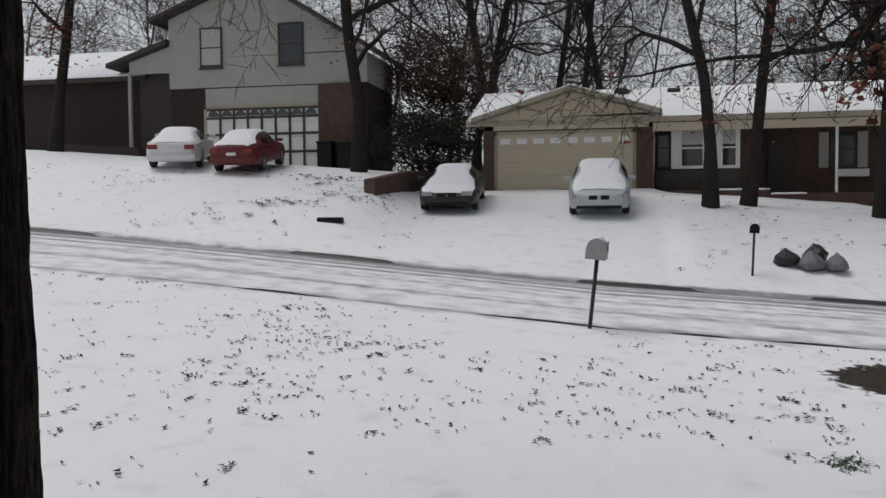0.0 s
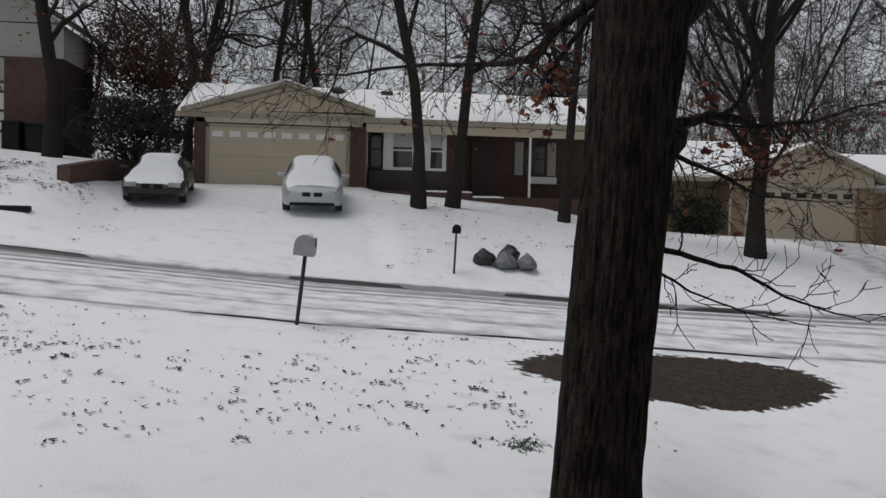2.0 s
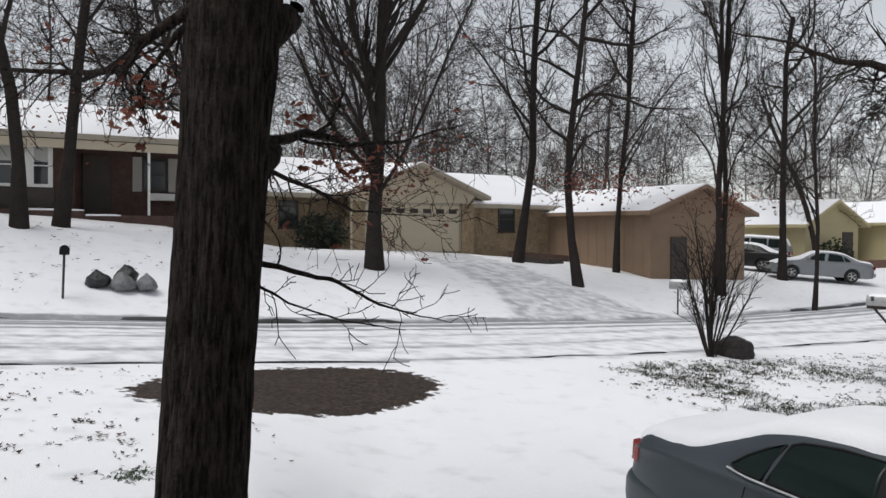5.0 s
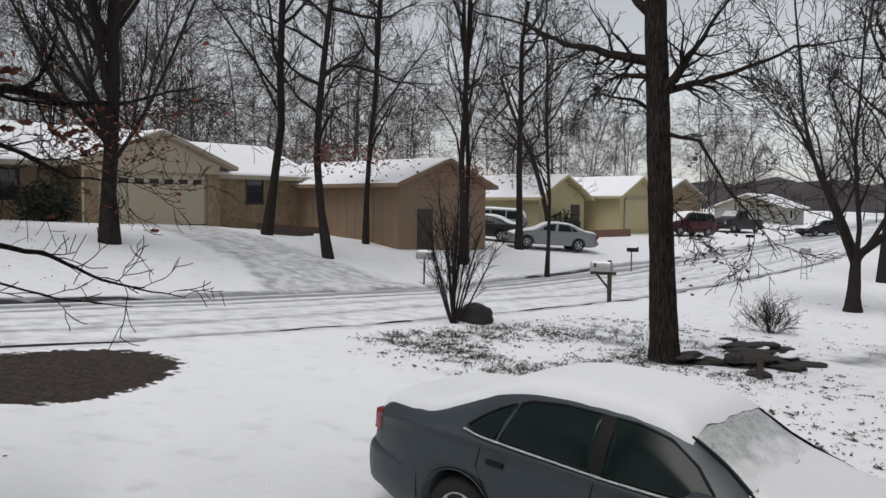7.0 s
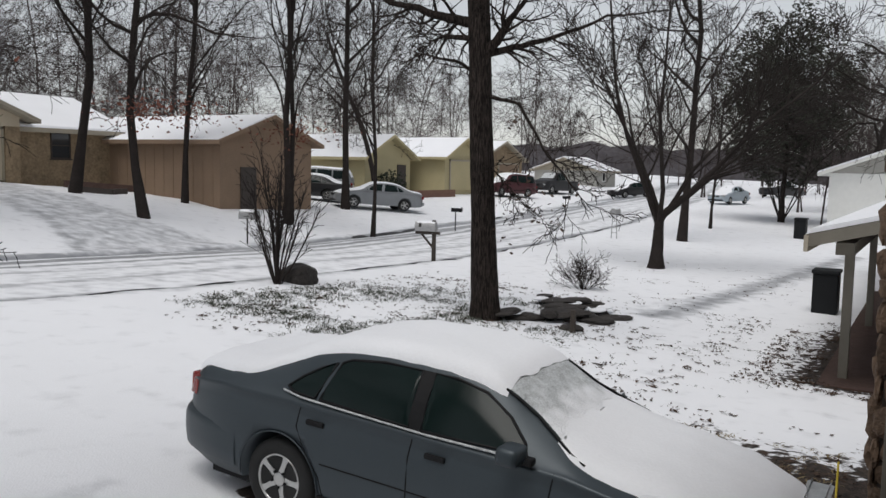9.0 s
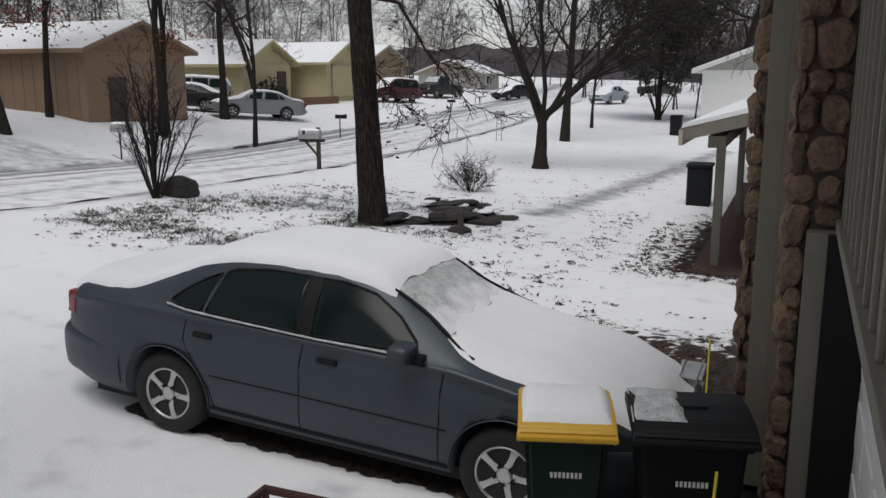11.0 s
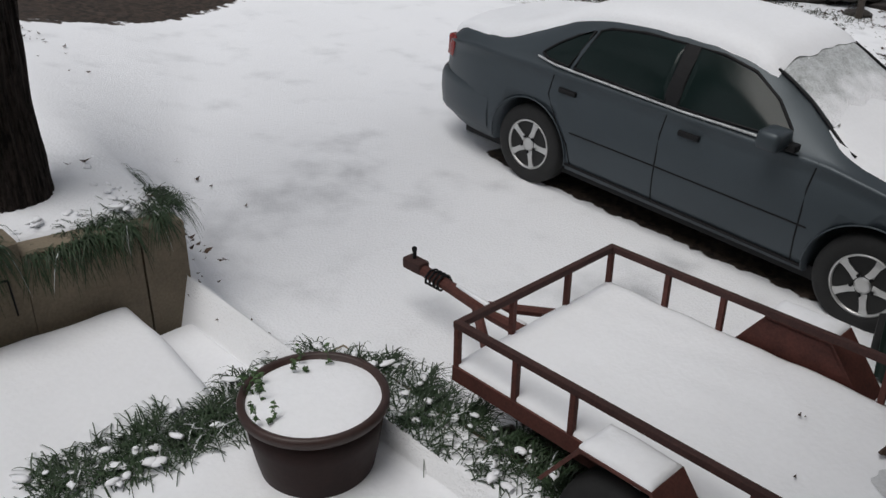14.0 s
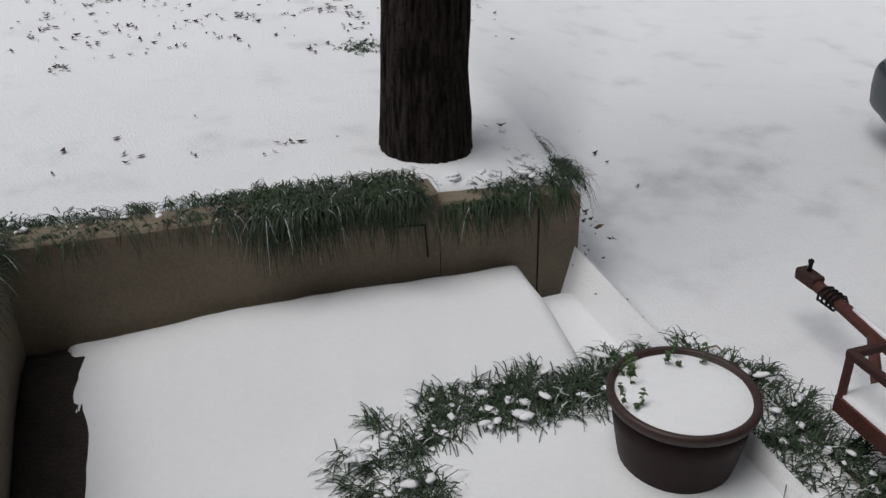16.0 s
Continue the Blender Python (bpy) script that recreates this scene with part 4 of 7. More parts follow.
def wheel_parts(parent, x, y, r, sx, spokes=True, detail=True):
    w = part("wheel", lathe(bmesh.new(), [(r * 0.60, -0.10), (r * 0.66, -0.105), (r * 0.9, -0.105), (r * 0.985, -0.085), (r, -0.04), (r, 0.04), (r * 0.985, 0.085), (r * 0.9, 0.105), (r * 0.66, 0.105), (r * 0.62, 0.09)], 40 if detail else 20), M_RUBBER, parent, smooth=True)
    w.matrix_local = pose(x, y, r, 0, 90 * sx, 0)
    rim = bmesh.new()
    R = r * 0.635
    lathe(rim, [(R * 0.93, 0.05), (R, 0.088), (R, 0.100), (R * 0.95, 0.104), (R * 0.91, 0.09), (R * 0.90, 0.045)], 40 if detail else 20)
    part("rim", rim, M_ALLOY, w, smooth=True)
    part("brake_disc", lathe(bmesh.new(), [(R * 0.9, 0.0), (R * 0.9, 0.02)], 24), M_BLACK, w)
    if spokes:
        sp = bmesh.new()
        for k in range(5):
            a = 2 * math.pi * k / 5 + 0.3
            vs = []
            for rr, hw, z in ((0.20, 0.30, 0.088), (0.5, 0.20, 0.096), (0.75, 0.20, 0.098), (0.96, 0.30, 0.096)):
                for s in (-1, 1):
                    b = a + s * math.atan2(hw * 0.5, rr)
                    q = math.hypot(rr, hw * 0.5) if rr < 0.9 else 0.96
                    vs.append((q * R * math.cos(b), q * R * math.sin(b), z))
            top = [sp.verts.new(v) for v in vs]
            low = [sp.verts.new((v[0], v[1], v[2] - 0.035)) for v in vs]
            for i in range(3):
                p, q = 2 * i, 2 * i + 2
                sp.faces.new((top[p], top[p + 1], top[q + 1], top[q]))
                sp.faces.new((top[p], top[q], low[q], low[p]))
                sp.faces.new((top[p + 1], low[p + 1], low[q + 1], top[q + 1]))
        bmesh.ops.recalc_face_normals(sp, faces=sp.faces)
        part("spokes", sp, M_ALLOY, w)
        hub = bmesh.new()
        lathe(hub, [(R * 0.26, 0.05), (R * 0.26, 0.094), (R * 0.20, 0.10), (R * 0.1, 0.101)], 20)
        part("hub", hub, M_ALLOY, w)
        for k in range(5):
            a = 2 * math.pi * k / 5
            part("wheel_nut", lathe(bmesh.new(), [(R * 0.05, 0.09), (R * 0.055, 0.106), (R * 0.03, 0.108)], 8, (R * 0.33 * math.cos(a), R * 0.33 * math.sin(a), 0)), M_BLACK, w)
    return w


def strip(shape, pts, sx, r=0.006, lift=0.004, sides=5):
    return tube(bmesh.new(), [(sx * (shape.side(y, z) + lift), y, z) for y, z in pts], r, sides)


# the grey-green sedan on the drive
A = CarShape(4.83, 1.785,
             [(0, 0.93), (0.06, 1.015), (0.35, 1.05), (0.72, 1.075), (1.0, 1.20), (1.35, 1.36), (1.7, 1.42), (2.1, 1.44), (2.5, 1.425), (2.8, 1.375), (3.1, 1.21), (3.45, 1.03), (3.6, 0.985), (4.1, 0.92), (4.5, 0.81), (4.72, 0.70), (4.83, 0.60)],
             [(0, 0.86), (0.5, 0.945), (1.2, 0.955), (2.5, 0.945), (3.4, 0.94), (3.7, 0.90), (4.3, 0.81), (4.83, 0.62)], 0.575)
sedan = thing("sedan", pose(5.93, 5.40, 0.207, -3.7, 0, 180), "grey-green four-door sedan under snow on the drive", "car")
rear_ax, front_ax = 1.155, 3.80
body = part("body", carved(A.body(), [(rear_ax, 0.32, 0.375, 0.62), (front_ax, 0.32, 0.375, 0.62)]), M_CARGREY, sedan, smooth=True)
for y in (rear_ax, front_ax):
    for sx in (-1, 1):
        wheel_parts(sedan, sx * 0.765, y, 0.315, sx)
        arch = bmesh.new()
        pts = []
        for k in range(25):
            a = math.pi * (-0.04 + 1.08 * k / 24)
            yy, zz = y + 0.378 * math.cos(a), 0.32 + 0.378 * math.sin(a)
            pts.append((sx * (A.side(yy, max(zz, 0.24)) + 0.004), yy, zz))
        part("arch_lip", tube(arch, pts, 0.006, 6), M_CARGREY, body, smooth=True)
win_rear = [(1.47, 1.0), (2.25, 0.98), (2.22, 1.335), (1.9, 1.33), (1.62, 1.295), (1.545, 1.265)]
win_front = [(2.35, 0.978), (3.14, 0.995), (3.10, 1.05), (2.95, 1.17), (2.74, 1.285), (2.5, 1.33), (2.32, 1.336)]
win_quarter = [(1.15, 1.035), (1.22, 1.008), (1.42, 1.0), (1.50, 1.255), (1.38, 1.20), (1.25, 1.12)]
for sx in (-1, 1):
    for o in (win_rear, win_front, win_quarter):
        part("side_window", A.side_patch(o, sx, 0.008), M_GLASS, body, "dark tinted glass", smooth=True)
        part("window_seal", strip(A, o + o[:1], sx, 0.012, 0.008), M_BLACK, body, smooth=True)
    part("pillar_trim", A.side_patch([(2.24, 0.965), (2.36, 0.965), (2.33, 1.34), (2.21, 1.34)], sx, 0.010, 6), M_BLACK, body)
    for y in (1.32, 2.30, 3.345):
        part("door_gap", strip(A, [(y, 0.94), (y - 0.01, 0.78), (y + (0.0 if y > 2 else 0.10), 0.6), (y + (0.0 if y > 2 else 0.22), 0.45), (y + (0.005 if y > 2 else 0.26), 0.30)], sx, 0.0055, 0.0), M_BLACK, body)
    part("rub_strip", strip(A, [(rear_ax + 0.40, 0.55), (2.3, 0.552), (front_ax - 0.40, 0.545)], sx, 0.006, 0.0), M_BLACK, body)
    part("sill_line", strip(A, [(rear_ax + 0.38, 0.29), (front_ax - 0.38, 0.28)], sx, 0.012, 0.0), M_BLACK, body)
    for y in (1.40, 2.42):
        part("door_handle", bbox(*((0.862, y, 0.815, 0.892, y + 0.16, 0.855) if sx > 0 else (-0.892, y, 0.815, -0.862, y + 0.16, 0.855)), bevel=0.012), M_BLACK, body)
    mir = bmesh.new()
    box(mir, sx * 0.86, 3.02, 0.975 if sx > 0 else 0.90, sx * (1.06 if sx > 0 else 1.02), 3.17, 1.095 if sx > 0 else 0.98, bevel=0.035)
    mirror = part("wing_mirror", mir, M_CARGREY if sx > 0 else M_FROST, body, smooth=True)
    part("mirror_foot", bbox(min(sx * 0.84, sx * 0.92), 3.08, 0.965 if sx > 0 else 0.89, max(sx * 0.84, sx * 0.92), 3.22, 1.015 if sx > 0 else 0.93, bevel=0.015), M_BLACK if sx > 0 else M_FROST, mirror)
    part("window_snow", strip(A, [(1.12, 1.005), (1.3, 0.985), (1.6, 0.977), (2.0, 0.970), (2.4, 0.962), (2.9, 0.968), (3.2, 0.972)], sx, 0.009, 0.010, 6), M_FROST, body, "frosty snow along the window sill", smooth=True)
    tl = bmesh.new()
    box(tl, sx * 0.40, -0.002, 0.73, sx * 0.66, 0.08, 0.89, bevel=0.025)
    part("tail_lamp", tl, M_TAIL, body, "red tail lamp")
    tl2 = A.side_patch([(0.04, 0.74), (0.17, 0.745), (0.15, 0.895), (0.05, 0.90)], sx, 0.006, 6)
    part("tail_lamp_side", tl2, M_TAIL, body, "red wrap-round tail lamp", smooth=True)
    hl = bmesh.new()
    box(hl, sx * 0.42, 4.68, 0.60, sx * 0.76, 4.80, 0.74, bevel=0.03)
    part("headlamp", hl, M_LENS, body)
for rear in (True, False):
    ring = []
    for y in (0.72, 0.55, 0.4, 0.28, 0.18, 0.1, 0.04):
        ring.append((A.half(y) + 0.005 + 0.009 * step(0.7, 0.4, y) - 0.02 * max(0, 0.1 - y) / 0.06, y))
    ring += [(0.60, -0.015), (0.4, -0.035), (0.2, -0.045)]
    full = [(x, y) for x, y in ring] + [(0.0, -0.048)] + [(-x, y) for x, y in ring[::-1]]
    bmb = bmesh.new()
    loops = []
    for x, y in full:
        y -= 0.055 * max(0.0, 1 - max(y, 0.0) / 0.45) if rear else 0.0
        yy = y if rear else 4.83 - y
        inward = 0.06 if abs(x) < 0.7 else 0.0
        loops.append([bmb.verts.new((x * q, yy + (inward * o if rear else -inward * o), z)) for q, o, z in ((0.93, 1.4, 0.27), (0.985, 0.4, 0.33), (1.0, 0.0, 0.44), (1.0, 0.0, 0.56), (0.99, 0.3, 0.615), (0.95, 1.6, 0.64))])
    for l0, l1 in zip(loops, loops[1:]):
        for k in range(5):
            bmb.faces.new((l0[k], l0[k + 1], l1[k + 1], l1[k]))
    bmesh.ops.recalc_face_normals(bmb, faces=bmb.faces)
    part("bumper", bmb, M_CARGREY, body, smooth=True)
part("number_plate", bbox(-0.16, -0.045, 0.70, 0.16, -0.03, 0.80, bevel=0.004), M_PLASTICW, body)
part("rear_window", A.top_patch(0.80, 1.32, 0.06, 0.006, n=10), M_GLASS, body, smooth=True)
part("windscreen", A.top_patch(2.78, 3.56, 0.05, 0.008, n=40, m=30), M_SCREEN, body, "frosted windscreen", smooth=True)
for s in (-1, 1):
    part("windscreen_seal", tube(bmesh.new(), [(s * (A.side(y, A.top(y) - 0.05) - 0.022), y, A.top(y) - 0.026) for y in (2.84, 2.95, 3.1, 3.25, 3.4, 3.5)], 0.010, 6), M_BLACK, body, smooth=True)
part("roof_snow", A.top_patch(0.02, 2.86, -0.006, 0.004, n=70, m=30, ragged=0.03, bulge=0.05, flank=0.05), M_SNOW, body, "thick snow over roof and boot", smooth=True)
part("bonnet_snow", A.top_patch(3.27, 4.76, 0.012, 0.004, n=60, m=36, ragged=0.08, bulge=0.050, flank=0.03, ease=0.05), M_SNOW, body, "thick snow on the bonnet", smooth=True)
part("underside", bbox(-0.78, 0.4, 0.17, 0.78, 4.45, 0.26), M_BLACK, body)


def small_car(name, m, label, length, width, height, mat, kind="sedan", snow=0.04, group="parked cars"):
    """A parked car seen from afar: body, windows, lamps, wheels and its coat of snow."""
    k, h = length / 4.83, height / 1.42
    if kind == "suv":
        top = [(0, 0.95), (0.05, 1.25), (0.25, 1.58), (0.6, 1.68), (2.4, 1.72), (2.9, 1.66), (3.45, 1.2), (3.6, 1.12), (4.4, 1.02), (4.75, 0.85), (4.83, 0.7)]
        belt = [(0, 1.0), (3.4, 1.02), (4.4, 0.95), (4.83, 0.75)]
        h = height / 1.72
        glass = [[(0.25, 1.08), (1.2, 1.06), (1.2, 1.56), (0.4, 1.56)], [(1.28, 1.06), (2.2, 1.05), (2.2, 1.58), (1.28, 1.57)], [(2.28, 1.05), (3.25, 1.05), (2.85, 1.5), (2.28, 1.58)]]
        rear, front, rh = (0.06, 0.30), (2.95, 3.5), 0.66
    elif kind == "pickup":
        top = [(0, 1.0), (0.05, 1.06), (1.85, 1.06), (1.9, 1.1), (2.0, 1.6), (2.2, 1.72), (3.0, 1.70), (3.5, 1.25), (3.65, 1.12), (4.5, 1.05), (4.75, 0.9), (4.83, 0.7)]
        belt = [(0, 1.0), (3.5, 1.03), (4.5, 0.96), (4.83, 0.75)]
        h = height / 1.72
        glass = [[(2.05, 1.08), (2.6, 1.07), (2.6, 1.58), (2.15, 1.58)], [(2.66, 1.07), (3.35, 1.06), (2.98, 1.52), (2.66, 1.58)]]
        rear, front, rh = (1.88, 2.05), (3.05, 3.55), 0.64
    elif kind == "compact":
        top = [(0, 1.0), (0.06, 1.06), (0.6, 1.10), (1.3, 1.40), (1.9, 1.47), (2.4, 1.46), (2.75, 1.40), (3.45, 1.08), (3.65, 1.03), (4.3, 0.965), (4.62, 0.90), (4.77, 0.80), (4.83, 0.64)]
        belt = [(0, 0.95), (0.5, 0.98), (3.5, 0.96), (4.3, 0.90), (4.65, 0.83), (4.83, 0.70)]
        h = height / 1.47
        glass = [[(1.3, 1.0), (2.2, 0.99), (2.2, 1.36), (1.65, 1.34)], [(2.28, 0.99), (3.25, 0.98), (2.75, 1.30), (2.28, 1.36)]]
        rear, front, rh = (0.7, 1.3), (2.8, 3.45), 0.60
    elif kind == "coupe":
        top = [(0, 0.86), (0.06, 0.98), (0.5, 1.0), (0.8, 1.04), (1.6, 1.33), (2.1, 1.36), (2.5, 1.33), (3.3, 0.98), (3.5, 0.93), (4.2, 0.84), (4.6, 0.70), (4.83, 0.55)]
        belt = [(0, 0.86), (1.2, 0.92), (3.2, 0.88), (4.2, 0.78), (4.83, 0.56)]
        h = height / 1.36
        glass = [[(1.25, 0.96), (1.75, 0.95), (1.75, 1.25), (1.6, 1.22)], [(1.82, 0.95), (3.05, 0.92), (2.55, 1.2), (1.82, 1.27)]]
        rear, front, rh = (0.85, 1.5), (2.55, 3.3), 0.55
    else:
        top, belt = list(zip(A.top_y, A.top_z)), list(zip(A.belt_y, A.belt_z))
        glass = [win_rear, win_front, win_quarter]
        rear, front, rh = (0.80, 1.32), (2.86, 3.5), 0.575
    S = CarShape(length, width, [(y * k, z * h) for y, z in top], [(y * k, z * h) for y, z in belt], rh * width / 1.785, sill=0.24)
    t = thing(name, m, label, "car" if kind != "pickup" else "pickup", group)
    ra, fa, r = 1.08 * k, 3.88 * k, 0.325
    b = part("body", carved(S.body(), [(ra, r, r + 0.06, width / 2 - 0.27), (fa, r, r + 0.06, width / 2 - 0.27)]), mat, t, smooth=True)
    for y in (ra, fa):
        for sx in (-1, 1):
            wheel_parts(t, sx * (width / 2 - 0.13), y, r, sx, True, False)
    for sx in (-1, 1):
        for o in glass:
            part("side_window", S.side_patch([(y * k, z * h) for y, z in o], sx, 0.012, 10), M_GLASS, b, smooth=True)
        part("tail_lamp", bbox(min(sx * width * 0.24, sx * width * 0.42), -0.02, 0.70 * h, max(sx * width * 0.24, sx * width * 0.42), 0.07, 0.86 * h, bevel=0.02), M_TAIL, b)
        part("headlamp", bbox(min(sx * width * 0.24, sx * width * 0.43), length - 0.16, 0.60 * h, max(sx * width * 0.24, sx * width * 0.43), length - 0.03, 0.74 * h, bevel=0.02), M_LENS, b)
        part("wing_mirror", bbox(min(sx * width * 0.47, sx * width * 0.60), 3.12 * k, 0.97 * h, max(sx * width * 0.47, sx * width * 0.60), 3.24 * k, 1.09 * h, bevel=0.03), mat, b, smooth=True)
    for i, s in enumerate((-1, 1)):
        part("grille", bbox(min(s * 0.05, s * 0.30), length - 0.05, 0.58 * h, max(s * 0.05, s * 0.30), length + 0.012, 0.71 * h, bevel=0.01), M_BLACK, b)
    part("lower_intake", bbox(-width * 0.36, length - 0.07, 0.30 * h, width * 0.36, length + 0.01, 0.40 * h, bevel=0.01), M_BLACK, b)
    part("number_plate", bbox(-0.16, -0.03, 0.62 * h, 0.16, -0.012, 0.72 * h), M_PLASTICW, b)
    part("rear_bumper", bbox(-width * 0.44, -0.05, 0.36 * h, width * 0.44, 0.1, 0.54 * h, bevel=0.04), mat, b, smooth=True)
    part("rear_window", S.top_patch(rear[0] * k, rear[1] * k, 0.06, 0.008, n=8), M_GLASS, b, smooth=True)
    part("windscreen", S.top_patch(front[0] * k, front[1] * k, 0.05, 0.010, n=8), M_FROST, b, smooth=True)
    if snow:
        part("roof_snow", S.top_patch(0.05, front[0] * k, 0.0, 0.006, n=30, m=14, ragged=0.03, bulge=snow), M_SNOW, b, "snow coat", smooth=True)
        part("bonnet_snow", S.top_patch(front[1] * k - 0.25, length - 0.16, 0.0, 0.008, n=20, m=14, ragged=0.05, bulge=snow), M_SNOW, b, "snow on the bonnet", smooth=True)
        part("screen_snow", S.top_patch(front[0] * k, front[1] * k, 0.03, 0.014, n=10, m=12, bulge=0.012), M_SNOW, b, "snow on the windscreen", smooth=True)
    return t


def parked(name, x, y, heading, pitch, *a, **k):
    """Stands a car with the middle of its length at x, y; heading in degrees, 0 facing away up the street side."""
    length = a[1]
    hx, hy = -math.sin(radians(heading)), math.cos(radians(heading))
    z0, z1 = land(x - hx * 1.4, y - hy * 1.4), land(x + hx * 1.4, y + hy * 1.4)
    p = math.degrees(math.atan2(z1 - z0, 2.8)) if pitch is None else pitch
    zc = (z0 + z1) / 2 + 0.02
    m = pose(x, y, zc, p, 0, heading) @ pose(0, -length / 2, 0)
    return small_car(name, m, *a, **k)


parked("sedan", -0.60, 28.45, 180, None, "silver sedan blanketed in snow on a sloping drive", 4.5, 1.86, 1.45, M_SILVERCAR, kind="compact")
parked("coupe", -5.45, 28.75, 184, None, "black sports coupe with a snow-covered bonnet", 4.5, 1.88, 1.28, M_BLACKCAR, kind="coupe")
parked("coupe", -15.7, 29.4, 18, None, "white two-door coupe with a snowy rear window", 4.6, 1.84, 1.34, M_WHITECAR, kind="coupe")
parked("sedan", -13.15, 29.6, 8, None, "dark red sedan with snow on roof and boot", 4.6, 1.76, 1.36, M_REDCAR)
parked("sedan", 38.8, 26.6, 51, None, "grey sedan with snowy roof beside the street", 4.9, 1.82, 1.45, M_GREYCAR)
parked("sedan", 38.3, 30.9, 25, None, "black sedan with a snow-topped roof", 4.7, 1.8, 1.42, M_BLACKCAR)
parked("suv", 41.3, 32.8, 30, None, "dark SUV with a snowy roof near the garage", 4.6, 1.8, 1.7, M_GREYCAR, kind="suv")
parked("suv", 60.0, 28.9, 70, None, "maroon SUV parked on a snowy drive", 4.8, 1.85, 1.78, M_MAROON, kind="suv")
parked("pickup", 70.8, 29.6, 78, None, "black pickup on a snowy drive", 5.4, 1.95, 1.85, M_BLACKCAR, kind="pickup", snow=0.0)
parked("sedan", 80.5, 25.8, 60, None, "dark car with snow-covered windscreen far down the street", 4.6, 1.8, 1.42, M_BLACKCAR)
parked("sedan", 75.0, 15.5, 76, None, "frosted blue-grey car under snow", 4.8, 1.8, 1.5, M_BLUECAR, snow=0.02)
parked("pickup", 97.8, 14.8, 60, None, "black pickup beside a far house", 5.4, 1.95, 1.85, M_BLACKCAR, kind="pickup")

# ---- the house from which one looks: stone piers, siding and garage door ----
wall_home = tagged(new("wall_home"), "garage front of rough stone piers and beige siding", "house wall", kind="structure")
part("backing", bbox(-6.0, -0.70, -0.2, 1.1, -0.46, 5.4), M_SIDING, wall_home)
part("header", bbox(1.1, -0.44, 1.98, 5.22, -0.24, 5.4), M_SIDING, wall_home)
for x in [1.8 + 0.30 * k for k in range(12)]:
    part("batten", bbox(x, -0.24, 2.02, x + 0.045, -0.222, 5.4, bevel=0.004), M_TRIM, wall_home)
part("header_trim", bbox(1.1, -0.245, 1.955, 5.26, -0.20, 2.02, bevel=0.005), M_TRIM, wall_home)
# Return between jamb trim and door, one plain black box.
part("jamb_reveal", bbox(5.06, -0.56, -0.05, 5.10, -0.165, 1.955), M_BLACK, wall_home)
part("jamb_trim", bbox(5.10, -0.30, -0.05, 5.24, -0.06, 1.955, bevel=0.006), M_TRIM, wall_home)
part("pier_backing", bbox(5.24, -0.55, -0.1, 5.98, 0.02, 5.4), M_MORTAR, wall_home)
part("panel", bbox(5.98, -0.30, -0.1, 6.14, 0.10, 5.4), M_SIDING, wall_home)
part("panel_trim", bbox(6.00, 0.10, 0.05, 6.10, 0.22, 5.4, bevel=0.006), M_TRIM, wall_home)
part("pier_backing", bbox(6.14, -0.4, -0.1, 6.75, 0.25, 5.4), M_MORTAR, wall_home)
part("flank", bbox(5.3, -9.0, -0.3, 6.75, -0.55, 5.4), M_SIDING, wall_home)

garage_door = tagged(new("garage_door"), "white panelled garage door in shadow", "garage door", kind="structure")
for k in range(5):
    z0 = 0.0 + k * 0.40
    part("door_panel", bbox(1.1, -0.43, z0, 5.06, -0.38, z0 + 0.392, bevel=0.008), M_WHITE, garage_door)
    for j in range(7):
        x0 = 1.4 + j * 0.52
        part("raised_field", bbox(x0, -0.382, z0 + 0.07, x0 + 0.42, -0.368, z0 + 0.32, bevel=0.006), M_WHITE, garage_door)

# Wet bare concrete; the shade close to the house is painted into its near-black.
M_WETSHADE = material("wet_shaded_concrete", (0.010, 0.0085, 0.0075), 0.6, scale=3, vary=0.5, bump=0.4, fine=40, dist=0.01, spec=0.25)
tagged(mesh_ob("garage_apron", snow_sheet(2.46, -0.6, 6.0, 0.24, lambda x, y: 0.03, 24, drop=0.1, soft=0.02), M_WETSHADE, smooth=True), "bare wet concrete along the garage, coloured near-black for house shade", "pavement", kind="structure")
# Unseen roof slab, added and run out past the wall to cut sky light.
eave_blocker = tagged(mesh_ob("roof_home", bbox(-6.0, -10.0, 5.4, 7.2, 0.55, 5.6), M_DIM), "unseen roof slab added overhead to shade the garage front", "roof", kind="structure")
tagged(mesh_ob("wall_back", bbox(-6.2, -9.8, -0.3, -6.0, -0.36, 5.4), M_SIDING), "plain side wall of the house", "house wall", kind="structure")

rnd = random.Random(21)


def pier_stones(x0, x1, y_face, x_end, z1):
    """Rough fieldstones over the front and the street-side end of a pier."""
    z = -0.05
    while z < z1:
        h = rnd.uniform(0.12, 0.34)
        x = x0
        while x < x1 - 0.03:
            w = min(rnd.uniform(0.14, 0.34), x1 - x)
            bm = bmesh.new()
            r = bmesh.ops.create_icosphere(bm, subdivisions=2, radius=1)
            seed = rnd.uniform(0, 50)
            dep = rnd.uniform(0.025, 0.075)
            for v in bm.verts:
                c = v.co.copy()
                q = max(abs(c.x), abs(c.y), abs(c.z))
                c = c.lerp(c / q * 0.95, 0.85)
                c *= 1 + 0.26 * noise.noise(c * 1.7 + Vector((seed, 0, 0))) + 0.10 * noise.noise(c * 4.5 + Vector((0, seed, 0)))
                v.co = Vector((x + w / 2 + c.x * (w / 2 - 0.006), y_face + c.y * dep, z + h / 2 + c.z * (h / 2 - 0.006)))
            part("stone", bm, M_STONE, wall_home)
            x += w
        z += h


